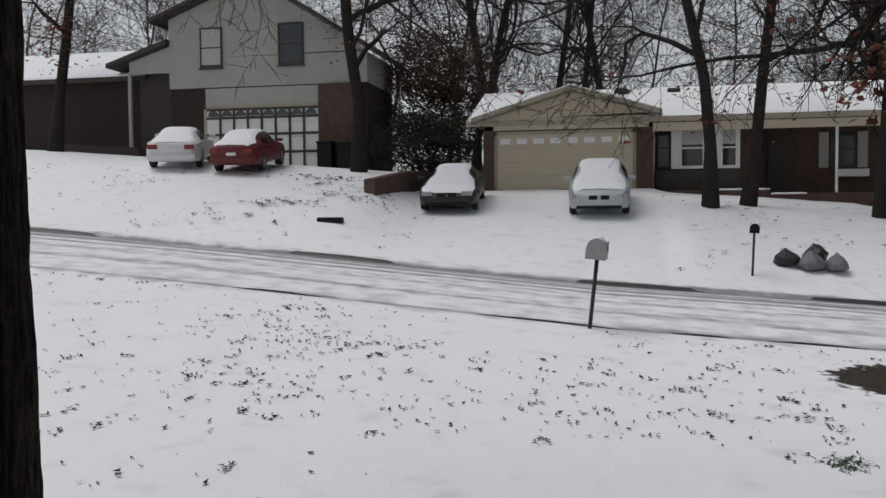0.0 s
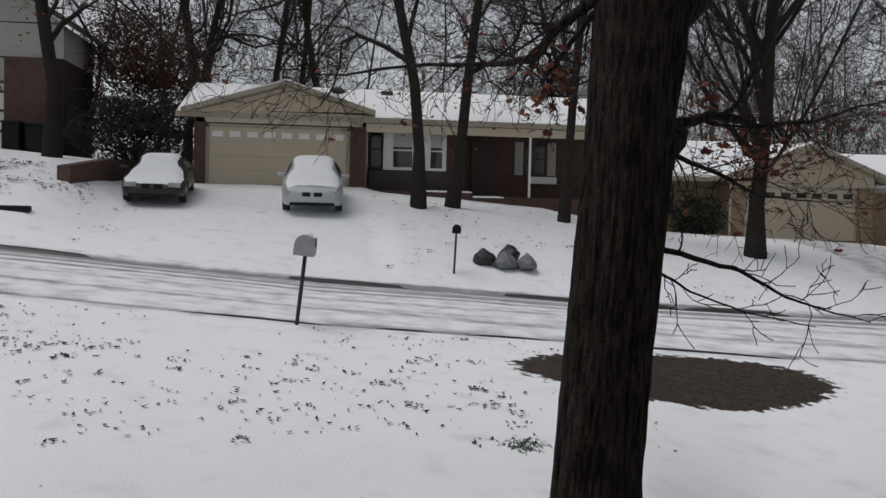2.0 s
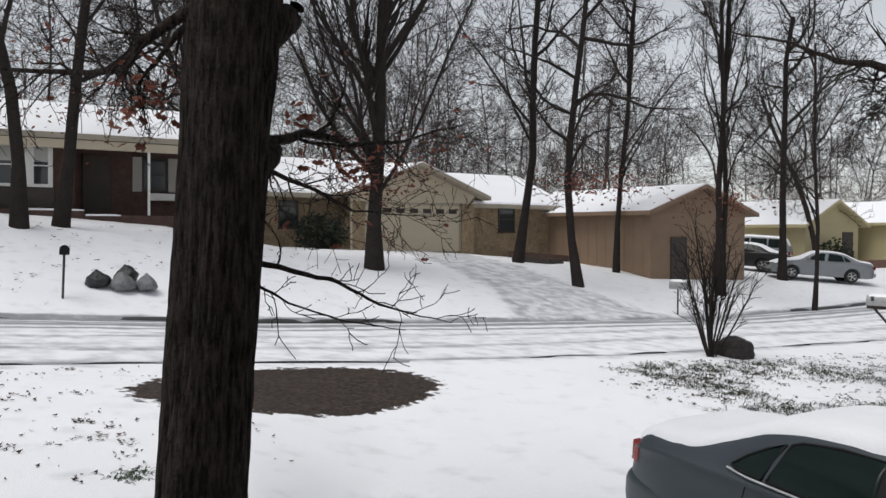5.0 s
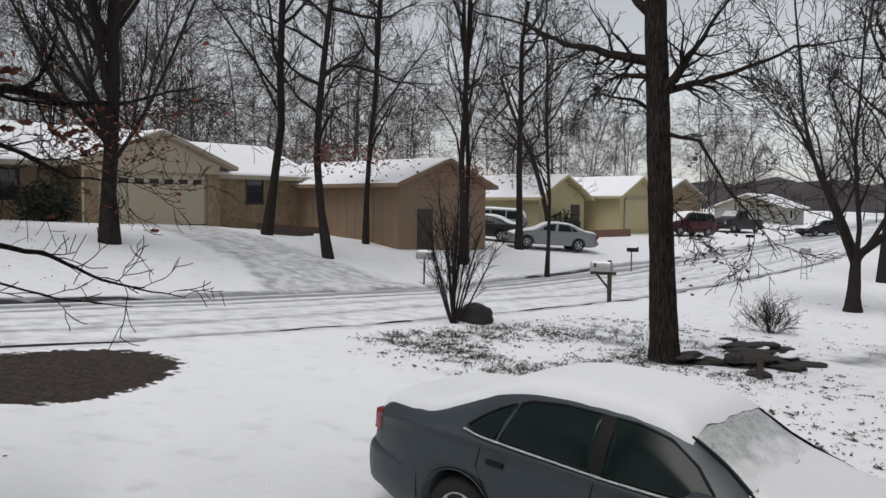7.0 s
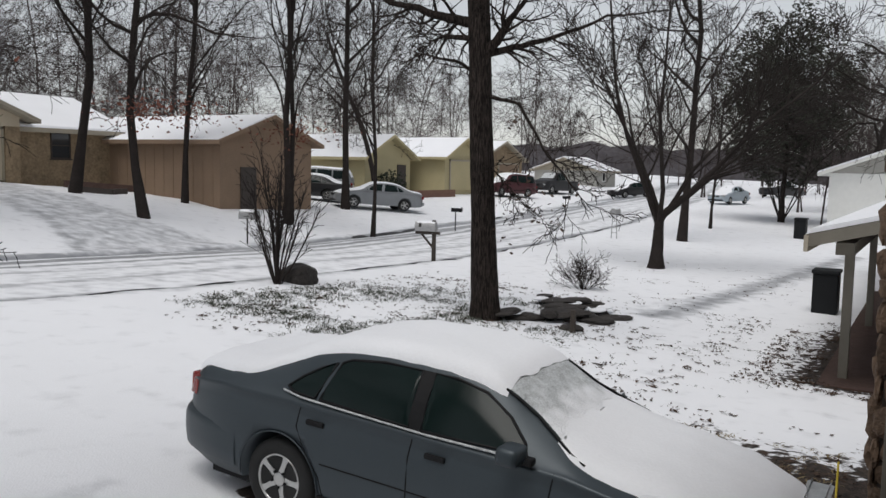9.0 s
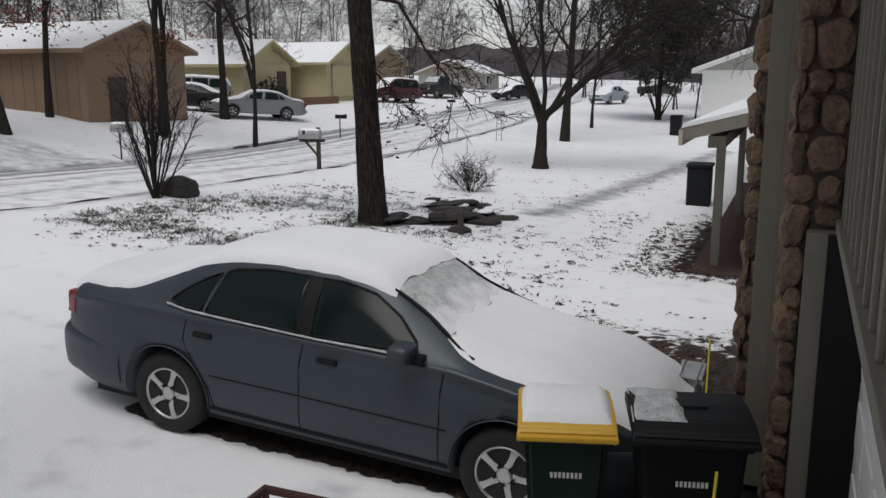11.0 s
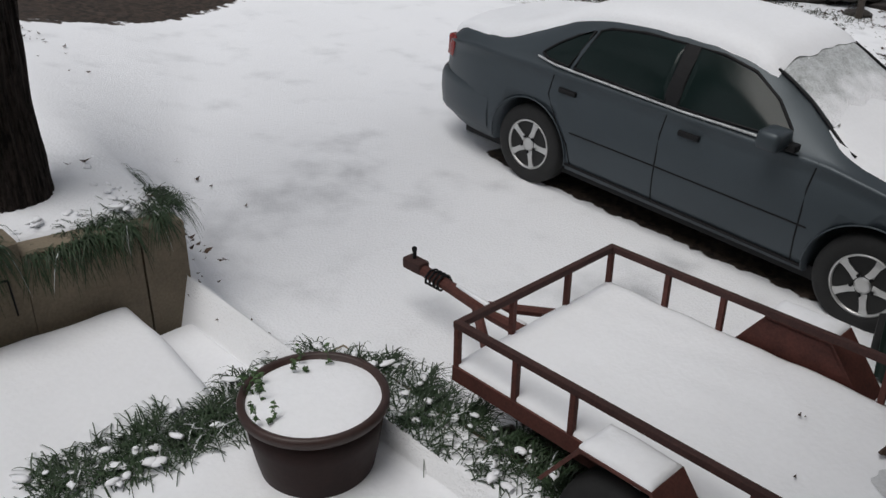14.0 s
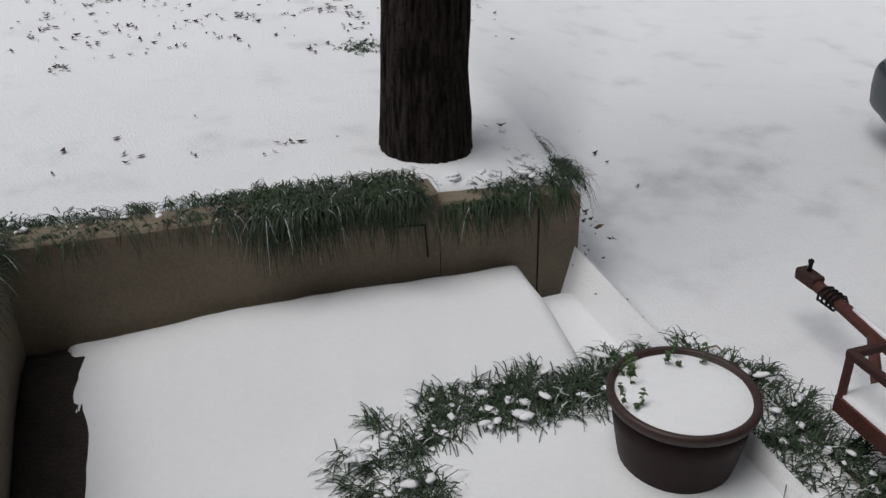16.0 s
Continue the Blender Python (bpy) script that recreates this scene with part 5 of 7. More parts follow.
def pier_end(x_face, y0, y1, z0, z1):
    """Fieldstones over the end of a pier that faces along the house."""
    z = z0
    while z < z1:
        h = rnd.uniform(0.11, 0.26)
        y = y0
        while y < y1 - 0.02:
            w = min(rnd.uniform(0.09, 0.2), y1 - y)
            bm = bmesh.new()
            bmesh.ops.create_icosphere(bm, subdivisions=2, radius=1)
            seed, dep = rnd.uniform(0, 50), rnd.uniform(0.02, 0.06)
            for v in bm.verts:
                c = v.co.copy()
                q = max(abs(c.x), abs(c.y), abs(c.z))
                c = c.lerp(c / q * 0.95, 0.85)
                c *= 1 + 0.26 * noise.noise(c * 1.7 + Vector((seed, 0, 0))) + 0.10 * noise.noise(c * 4.5 + Vector((0, seed, 0)))
                v.co = Vector((x_face + c.x * dep, y + w / 2 + c.y * (w / 2 - 0.005), z + h / 2 + c.z * (h / 2 - 0.005)))
            part("stone", bm, M_STONE, wall_home)
            y += w
        z += h


pier_end(5.235, -0.06, 0.05, -0.05, 1.95)
pier_end(5.235, -0.23, 0.05, 1.96, 3.9)
pier_end(6.135, 0.10, 0.30, 0.0, 4.0)
pier_stones(5.22, 5.98, 0.01, None, 3.9)
pier_stones(6.13, 6.78, 0.27, None, 4.2)

# ---- the houses along the street ----
M_BRICKDARK = material("dark_brown_brick", (0.085, 0.05, 0.04), 0.9, scale=4, vary=0.3, bump=0.5, fine=14, dist=0.02)
# Darker copy of the brown brick: shade on the two-storey house put into colour.
M_BRICKSHADE = material("shade_dark_brick", (0.034, 0.021, 0.018), 0.9, scale=4, vary=0.3, bump=0.5, fine=14, dist=0.02)
M_BRICKTAN = material("tan_stone_brick", (0.27, 0.20, 0.125), 0.9, scale=2.5, vary=0.4, bump=0.5, fine=9, dist=0.02)
M_STUCCO = material("tan_brown_siding", (0.24, 0.165, 0.11), 0.85, scale=1.2, vary=0.12, bump=0.2, fine=16, dist=0.01)
M_YELLOW = material("pale_yellow_siding", (0.44, 0.38, 0.22), 0.75, scale=1.2, vary=0.08, bump=0.1, fine=16, dist=0.01)
M_GREYSIDE = material("pale_grey_siding", (0.37, 0.36, 0.33), 0.75, scale=1.5, vary=0.08, bump=0.1, fine=16, dist=0.01)
M_CREAM = material("cream_paint", (0.50, 0.43, 0.32), 0.65, scale=2, vary=0.05, bump=0.08, fine=30, dist=0.004)
M_FASCIA = material("cream_fascia", (0.36, 0.32, 0.25), 0.7, scale=2, vary=0.1, bump=0.08, fine=30, dist=0.004)
M_DARKTRIM = material("dark_brown_trim", (0.05, 0.04, 0.034), 0.75, scale=3, vary=0.2, bump=0.1, fine=30, dist=0.004)
M_CURTAIN = material("pale_blind", (0.42, 0.42, 0.40), 0.8, scale=3, vary=0.1, bump=0)


def window(parent, x, z, w, h, y, frame=M_WHITE, bars=(), blind=0.0, face=-1, glass=M_GLASSDARK, t=0.06):
    """A window in a wall that faces the street: frame, sill, panes."""
    f = bmesh.new()
    y0, y1 = y + face * 0.05, y + face * -0.02
    ya, yb = min(y0, y1), max(y0, y1)
    for a in ((x, z, x + w, z + t), (x, z + h - t, x + w, z + h), (x, z + t, x + t, z + h - t), (x + w - t, z + t, x + w, z + h - t)):
        box(f, a[0], ya, a[1], a[2], yb, a[3])
    ob = part("window", f, frame, parent)
    part("pane", bbox(x + t, y + face * 0.012 - 0.004, z + t, x + w - t, y + face * 0.012 + 0.004, z + h - t), glass, ob)
    for kind, at in bars:
        if kind == "h":
            part("glazing_bar", bbox(x + t, ya + 0.01, z + h * at - 0.025, x + w - t, yb - 0.01, z + h * at + 0.025), frame, ob)
        else:
            part("glazing_bar", bbox(x + w * at - 0.03, ya + 0.01, z + t, x + w * at + 0.03, yb - 0.01, z + h - t), frame, ob)
    if blind:
        part("blind", bbox(x + t, y + face * 0.022 - 0.003, z + h - t - (h - 2 * t) * blind, x + w - t, y + face * 0.022 + 0.003, z + h - t), M_CURTAIN, ob)
    part("sill", bbox(x - 0.05, min(y + face * 0.09, y), z - 0.05, x + w + 0.05, max(y + face * 0.09, y), z), frame, ob)
    return ob


def garage(parent, x, z, w, h, y, mat, rows=4, lights=8, light_mat=None):
    """A sectional garage door with a row of small lights on top."""
    d = part("garage_door", bbox(x, y - 0.01, z, x + w, y + 0.03, z + h), mat, parent)
    for k in range(rows):
        a = z + h * k / rows
        part("door_panel", bbox(x + 0.01, y - 0.045, a + 0.004, x + w - 0.01, y - 0.012, a + h / rows - 0.004, bevel=0.004), mat, d)
    for k in range(lights):
        a = x + w * (k + 0.18) / lights
        part("door_light", bbox(a, y - 0.052, z + h * (1 - 0.68 / rows), a + w / lights * 0.62, y - 0.043, z + h * (1 - 0.28 / rows), bevel=0.003), light_mat or M_CURTAIN, d)
    for a in ((x - 0.12, z, x, z + h + 0.1), (x + w, z, x + w + 0.12, z + h + 0.1), (x - 0.12, z + h, x + w + 0.12, z + h + 0.12)):
        part("door_trim", bbox(a[0], y - 0.06, a[1], a[2], y + 0.02, a[3]), M_FASCIA, d)
    return d


def gable_y(parent, x0, x1, y0, y1, z_eave, z_apex, over=0.5, wall=None, apex_x=None, z_eave_r=None, snow=0.05, soffit=M_FASCIA):
    """A roof with its ridge along y and its gable end towards the street."""
    ax = (x0 + x1) / 2 if apex_x is None else apex_x
    zr = z_eave if z_eave_r is None else z_eave_r
    roof = None
    sl, sr = (z_apex - z_eave) / (ax - x0), (z_apex - zr) / (x1 - ax)
    L, R = (x0 - over, z_eave - sl * over), (x1 + over, zr - sr * over)
    th = 0.16
    roof = part("roof", prism(bmesh.new(), [L, (ax, z_apex), R, (R[0], R[1] + th), (ax, z_apex + th), (L[0], L[1] + th)], "y", y0 - over, y1 + 0.2), soffit, parent)
    s = snow
    part("roof_snow", prism(bmesh.new(), [(L[0] - 0.02, L[1] + th + 0.004), (ax, z_apex + th + 0.004), (R[0] + 0.02, R[1] + th + 0.004), (R[0] - 0.03, R[1] + th + s * 0.8), (ax, z_apex + th + s), (L[0] + 0.03, L[1] + th + s * 0.8)], "y", y0 - over + 0.05, y1 + 0.2), M_ROOFSNOW, roof)
    if wall is not None:
        part("gable_wall", prism(bmesh.new(), [(x0, z_eave - 0.02), (x1, zr - 0.02), (ax, z_apex - 0.02)], "y", y0, y0 + 0.2), wall, parent)
        for k in range(1, 6):
            z = z_eave + (z_apex - z_eave) * k / 6
            a, b = ax - (z_apex - z) / sl, ax + (z_apex - z) / sr
            if b - a > 0.5:
                part("siding_board", bbox(a + 0.1, y0 - 0.015, z - 0.012, b - 0.1, y0 + 0.01, z + 0.012), wall, parent)
    for (ex, ez) in (L, R):
        part("fascia", bbox(ex - 0.03, y0 - over, ez - 0.02, ex + 0.03, y1, ez + th - 0.002), soffit, roof)
    return roof


def gable_x(parent, x0, x1, y0, y1, z_eave, z_apex, over=0.5, snow=0.06, soffit=M_FASCIA, ends=None):
    """A roof with its ridge along x, the long eave towards the street."""
    ay = (y0 + y1) / 2
    s = (z_apex - z_eave) / (ay - y0)
    F, B = (y0 - over, z_eave - s * over), (y1 + over, z_eave - s * over)
    th = 0.16
    roof = part("roof", prism(bmesh.new(), [F, (ay, z_apex), B, (B[0], B[1] + th), (ay, z_apex + th), (F[0], F[1] + th)], "x", x0 - over, x1 + over), soffit, parent)
    part("roof_snow", prism(bmesh.new(), [(F[0] - 0.02, F[1] + th + 0.004), (ay, z_apex + th + 0.004), (B[0] + 0.02, B[1] + th + 0.004), (B[0] - 0.03, B[1] + th + snow * 0.8), (ay, z_apex + th + snow), (F[0] + 0.03, F[1] + th + snow * 0.8)], "x", x0 - over + 0.04, x1 + over - 0.04), M_ROOFSNOW, roof)
    part("fascia", bbox(x0 - over, F[0] - 0.03, F[1] - 0.04, x1 + over, F[0] + 0.03, F[1] + th - 0.002), soffit, roof)
    for x in (x0, x1 - 0.2):
        part("gable_wall", prism(bmesh.new(), [(y0, z_eave - 0.02), (y1, z_eave - 0.02), (ay, z_apex - 0.02)], "x", x, x + 0.2), ends or soffit, parent)
    return roof


def house(label):
    return thing("house", pose(0, 0, 0), label, "house", "houses on the street")


# the tan ranch house across the street
h = house("low tan ranch house with dark brick and a snowy roof")
part("wall", bbox(-4.9, 32.6, 2.5, 1.05, 41.0, 5.95), M_BRICKDARK, h)
part("wall", bbox(1.05, 33.3, 2.2, 5.15, 41.0, 6.2), M_BRICKDARK, h)
part("wall", bbox(5.15, 34.6, 2.2, 10.9, 41.0, 6.2), M_BRICKDARK, h)
part("front_wall", bbox(-4.95, 32.2, 2.5, -4.56, 32.6, 6.02), M_BRICKDARK, h)
part("front_wall", bbox(0.66, 32.2, 2.5, 1.25, 32.6, 5.86), M_BRICKDARK, h)
part("garage_header", bbox(-4.9, 32.2, 5.86, 1.1, 32.6, 6.30), M_CREAM, h)
garage(h, -4.44, 3.64, 4.98, 2.06, 32.35, M_CREAM, 4, 8, M_WHITE)
gable_y(h, -4.9, 1.1, 32.15, 37.0, 6.27, 7.24, 0.42, M_CREAM, apex_x=-1.67, z_eave_r=6.41)
gable_x(h, -4.8, 10.7, 33.0, 41.0, 6.34, 7.70, 0.8, 0.05, ends=M_CREAM)
part("roof_vent", bbox(2.0, 36.0, 7.3, 2.5, 36.5, 7.75, bevel=0.05), M_DARKTRIM, h)
part("roof_vent", lathe(bmesh.new(), [(0.2, 7.3), (0.2, 7.6), (0.32, 7.62), (0.32, 7.75), (0.1, 7.85)], 14, (0.2, 36.2, 0)), M_DARKTRIM, h)
part("downpipe", tube(bmesh.new(), [(1.32, 33.2, 6.1), (1.32, 33.2, 3.6)], 0.05, 8), M_CREAM, h)
bay = part("bay_window", bbox(1.95, 33.02, 4.36, 4.38, 33.3, 5.86), M_WHITE, h)
window(bay, 2.26, 4.40, 0.86, 1.42, 33.02, M_WHITE, (("h", 0.5),), 0.4)
window(bay, 3.70, 4.40, 0.58, 1.42, 33.02, M_WHITE, (("h", 0.5),), 0.4)
part("bay_panel", bbox(3.14, 32.99, 4.5, 3.48, 33.02, 5.75, bevel=0.006), M_CREAM, bay)
window(h, 1.45, 4.42, 0.48, 1.45, 33.26, M_DARKTRIM, (("h", 0.5),))
part("window_apron", bbox(1.4, 32.95, 3.4, 4.42, 33.3, 4.32, bevel=0.01), M_DARKTRIM, h)
part("porch_step", bbox(1.3, 32.3, 2.6, 5.3, 33.3, 3.55, bevel=0.02), M_BRICKDARK, h)
part("step_snow", snow_sheet(3.4, 32.3, 5.3, 32.8, lambda x, y: 3.60, 8, drop=0.05, soft=0.02), M_SNOW, h, smooth=True)
part("front_door", bbox(5.6, 34.52, 3.5, 6.6, 34.62, 5.7, bevel=0.01), M_DARKTRIM, h)
window(h, 7.80, 4.40, 0.92, 1.30, 34.58, M_DARKTRIM, (("h", 0.5),))
for x in (7.40, 8.76):
    sh = part("shutter", bbox(x, 34.50, 4.36, x + 0.36, 34.56, 5.70, bevel=0.01), M_GREYSIDE, h)
    for k in range(7):
        part("slat", bbox(x + 0.04, 34.485, 4.45 + k * 0.175, x + 0.32, 34.50, 4.55 + k * 0.175), M_GREYSIDE, sh)
part("flower_box", bbox(8.0, 34.2, 4.02, 9.1, 34.5, 4.30, bevel=0.02), M_WHITE, h)
for x in (7.46, 10.7):
    part("porch_post", bbox(x, 32.25, 3.3, x + 0.085, 32.335, 5.80, bevel=0.01), M_WHITE, h)
part("porch_beam", bbox(1.25, 32.2, 5.70, 11.0, 32.38, 6.0), M_CREAM, h)
part("porch_ceiling", bbox(1.25, 32.38, 5.90, 11.0, 34.6, 5.98), M_CREAM, h)
part("porch_floor", bbox(5.3, 32.2, 1.3, 10.9, 34.6, 3.40), M_BRICKDARK, h)
part("floor_snow", snow_sheet(5.32, 32.16, 6.5, 32.5, lambda x, y: 3.43, 6, drop=0.05, soft=0.02), M_SNOW, h, smooth=True)

# the two-storey house
h = house("two-storey house, pale siding over dark brick, snowy porch roof")
part("wall", bbox(-18.6, 34.0, 4.0, -9.95, 38.0, 8.15), M_BRICKSHADE, h)
part("upper_wall", bbox(-18.62, 33.92, 8.15, -9.93, 38.0, 9.38), M_GREYSIDE, h)
gable_y(h, -18.62, -9.93, 33.92, 38.0, 11.1, 12.6, 0.6, None, apex_x=-14.8, z_eave_r=9.55, soffit=M_DARKTRIM)
part("gable_wall", prism(bmesh.new(), [(-18.62, 9.38), (-9.93, 9.45), (-14.8, 12.55), (-18.62, 11.05)], "y", 33.92, 34.2), M_GREYSIDE, h)
for k in range(12):
    z = 8.3 + k * 0.27
    x1 = -9.95 if z < 9.35 else -9.95 - (z - 9.35) * 1.78
    part("siding_board", bbox(-18.6, 33.908, z - 0.012, x1 - 0.1, 33.93, z + 0.012), M_GREYSIDE, h)
window(h, -17.17, 8.95, 0.98, 1.68, 33.885, M_DARKTRIM, (("h", 0.5),), 0.95)
window(h, -13.70, 8.95, 1.08, 1.72, 33.885, M_DARKTRIM, (("h", 0.5),), 0.0)
part("garage_header", bbox(-17.0, 33.93, 7.30, -12.0, 34.05, 8.10), M_GREYSIDE, h)
gd = garage(h, -16.95, 4.75, 4.92, 2.5, 33.95, M_WHITE, 4, 8, M_WHITE)
for k in range(8):
    x = -16.95 + 4.92 * (k + 0.5) / 8
    arch = bmesh.new()
    prism(arch, [(x + 0.24 * math.cos(a), 6.93 + 0.22 * math.sin(a)) for a in [math.pi * q / 10 for q in range(11)]], "y", 33.86, 33.90)
    part("arched_light", arch, M_GLASSDARK, gd)
    if k:
        part("stile", bbox(-16.95 + 4.92 * k / 8 - 0.05, 33.87, 4.75, -16.95 + 4.92 * k / 8 + 0.05, 33.91, 7.2), M_DARKTRIM, gd)
for z in (5.4, 6.15, 6.85, 7.2):
    part("rail", bbox(-16.95, 33.865, z - 0.05, -12.03, 33.915, z + 0.05), M_DARKTRIM, gd)
part("brick_pier", bbox(-11.95, 33.7, 3.8, -10.3, 34.0, 8.1), M_BRICKDARK, h)
part("wing_wall", bbox(-33.0, 35.0, 4.5, -20.4, 43.0, 8.9), M_BRICKSHADE, h)
part("porch_wall", bbox(-20.4, 34.6, 4.5, -18.6, 43.0, 9.0), M_DARKTRIM, h)
part("porch_post", bbox(-20.55, 33.9, 4.6, -20.42, 34.03, 8.9), M_GREYSIDE, h)
part("porch_roof", prism(bmesh.new(), [(-21.4, 9.1), (-18.6, 10.0), (-18.6, 10.2), (-21.4, 9.28)], "y", 33.6, 40.0), M_DARKTRIM, h)
part("porch_gable", prism(bmesh.new(), [(-20.5, 8.85), (-18.6, 8.85), (-18.6, 9.95), (-20.5, 9.35)], "y", 33.95, 34.1), M_GREYSIDE, h)
gable_x(h, -33.0, -20.6, 35.0, 43.0, 8.95, 10.6, 0.6, 0.12, soffit=M_DARKTRIM)

# the tan brick house down the hill
h = house("tan brick ranch house with a wide cream garage door")
part("wall", bbox(12.2, 35.2, 0.8, 16.9, 43.0, 4.6), M_BRICKTAN, h)
part("wall", bbox(16.4, 34.1, 0.8, 22.75, 43.0, 4.55), M_BRICKTAN, h)
part("front_wall", bbox(16.4, 33.7, 0.8, 17.0, 34.1, 4.2), M_BRICKTAN, h)
part("front_wall", bbox(22.1, 33.7, 0.8, 22.75, 34.1, 4.2), M_BRICKTAN, h)
part("garage_header", bbox(16.4, 33.7, 4.2, 22.75, 34.1, 4.62), M_CREAM, h)
garage(h, 17.1, 1.95, 4.9, 2.12, 33.85, M_CREAM, 4, 7, M_DARKTRIM)
gable_y(h, 16.4, 22.85, 33.65, 39.0, 4.58, 5.82, 0.5, M_CREAM)
part("wall", bbox(22.75, 34.3, 0.5, 28.2, 43.0, 4.3), M_BRICKTAN, h)
window(h, 24.6, 2.9, 1.0, 1.2, 34.3, M_DARKTRIM, (("h", 0.5),))
window(h, 13.6, 3.0, 0.9, 1.2, 35.2, M_DARKTRIM)
gable_x(h, 12.2, 22.9, 35.2, 43.0, 4.6, 6.15, 0.6, 0.12, ends=M_CREAM)
gable_x(h, 22.9, 28.2, 34.3, 42.0, 4.25, 5.7, 0.5, 0.12, ends=M_STUCCO)
part("downpipe", tube(bmesh.new(), [(16.3, 33.6, 4.4), (16.3, 33.6, 1.9), (16.6, 33.5, 1.8)], 0.05, 8), M_CREAM, h)

# the brown-sided house beyond, gable to the street
h = house("plain tan-brown house, gable end towards the street")
part("wall", bbox(27.75, 27.2, -0.5, 34.0, 37.5, 3.85), M_STUCCO, h)
gable_y(h, 27.75, 34.0, 27.2, 37.5, 3.85, 4.95, 0.45, M_STUCCO, soffit=M_STUCCO)
# Dark brown upright panel on the gable end.
part("door", bbox(29.0, 27.14, 0.6, 30.0, 27.22, 2.7), M_DARKTRIM, h)
for y in [27.6 + 0.61 * k for k in range(16)]:
    part("siding_joint", bbox(27.73, y, 0.4, 27.76, y + 0.03, 3.8), M_STUCCO, h)

# the pale yellow house with two gables
h = house("pale yellow house with two front gables and snowy roofs")
part("wall", bbox(44.0, 31.0, 0.0, 49.2, 42.0, 3.5), M_YELLOW, h)
gable_y(h, 44.0, 49.2, 31.0, 42.0, 3.5, 4.75, 0.5, M_YELLOW, soffit=M_YELLOW)
part("door", bbox(47.6, 30.94, 0.9, 48.6, 31.02, 3.0), M_DARKTRIM, h)
part("wall", bbox(49.2, 35.0, 0.0, 54.0, 42.0, 3.5), M_YELLOW, h)
gable_x(h, 49.2, 57.5, 33.0, 42.0, 3.5, 4.9, 0.4, 0.12, soffit=M_YELLOW)
part("wall", bbox(53.2, 30.6, 0.0, 58.3, 42.0, 3.7), M_YELLOW, h)
gable_y(h, 53.2, 58.3, 30.6, 42.0, 3.7, 4.9, 0.5, M_YELLOW, soffit=M_YELLOW)
garage(h, 53.9, 1.25, 3.6, 2.1, 30.55, M_YELLOW, 4, 0)
part("low_wall", bbox(46.0, 29.6, 0.2, 53.0, 29.9, 1.35), M_BRICK, h)

h = house("small tan house with a snowy gable roof")
part("wall", bbox(66.0, 34.5, 0.0, 74.5, 44.0, 3.7), M_BRICKTAN, h)
gable_y(h, 66.0, 74.5, 34.5, 44.0, 3.7, 5.2, 0.5, M_BRICKTAN)
garage(h, 69.5, 1.2, 4.0, 2.1, 34.45, M_STUCCO, 4, 0)
h = house("small pale grey house far down the street")
part("wall", bbox(92.0, 33.5, 0.0, 98.5, 41.0, 2.9), M_GREYSIDE, h)
gable_x(h, 92.0, 98.5, 33.5, 41.0, 2.9, 4.2, 0.5, 0.12)
window(h, 94.0, 1.7, 1.0, 1.0, 33.5)
h = house("white clapboard house with snowy roofs next door but one")
part("wall", bbox(47.0, -6.0, -0.5, 62.0, 4.9, 3.0), M_WHITE, h)
gable_x(h, 47.0, 62.0, -6.0, 4.9, 3.0, 5.0, 0.5, 0.12, soffit=M_WHITE, ends=M_GREYSIDE)

# the neighbouring house on this side, its porch roof low at the lawn
h = house("neighbouring dark brick house with a low snowy porch roof")
part("wall", bbox(14.2, -9.0, -0.8, 33.0, -0.3, 1.5), M_BRICKDARK, h)
part("porch_post", bbox(14.95, 1.12, -0.6, 15.09, 1.26, 1.72, bevel=0.008), M_TRIM, h)
part("porch_post", bbox(20.5, 1.12, -0.7, 20.64, 1.26, 1.72, bevel=0.008), M_TRIM, h)
part("porch_beam", bbox(13.9, 1.05, 1.68, 27.0, 1.30, 1.86), M_TRIM, h)
part("porch_floor", bbox(14.3, -0.3, -0.8, 27.0, 1.5, -0.36), M_BRICKDARK, h)
nr = part("roof", prism(bmesh.new(), [(1.65, 1.80), (-1.9, 2.72), (-9.5, 1.4), (-9.5, 1.56), (-1.9, 2.90), (1.65, 1.98)], "x", 13.45, 33.6), M_TRIM, h)
part("roof_snow", prism(bmesh.new(), [(1.67, 1.985), (-1.9, 2.905), (-9.5, 1.565), (-9.4, 1.64), (-1.9, 3.0), (1.60, 2.07)], "x", 13.50, 33.55), M_ROOFSNOW, nr)
part("fascia", bbox(13.42, 1.62, 1.74, 33.6, 1.68, 1.97), M_FASCIA, nr)
part("gable_wall", prism(bmesh.new(), [(-0.3, 1.95), (-1.9, 2.6), (-5.0, 1.95)], "x", 14.2, 14.4), M_BRICKDARK, h)
window(h, 16.2, 0.6, 1.2, 1.1, -0.3, M_WHITE, (("h", 0.5),), face=1)
for x in (23.0,):
    t = thing("wheeled_bin", pose(x - 0.9, 2.25, land(x - 0.9, 2.25), 0, 0, 0), "black wheeled bin beside the neighbouring porch", "bin", "bins at the garage")
    bmq = bbox(0, -0.28, 0, 0.62, 0.28, 0.95, bevel=0.03)
    part("body", bmq, M_BINBLACK, t)
    part("lid", bbox(-0.05, -0.31, 0.95, 0.68, 0.31, 1.04, bevel=0.03), M_BINBLACK, t)
t = thing("wheeled_bin", pose(46.0, 6.0, land(46.0, 6.0)), "dark wheeled bin standing on the far lawn", "bin", "bins at the garage")
part("body", bbox(0, -0.28, 0, 0.62, 0.28, 0.95, bevel=0.03), M_BINBLACK, t)
part("lid", bbox(-0.05, -0.31, 0.95, 0.68, 0.31, 1.04, bevel=0.03), M_BINBLACK, t)

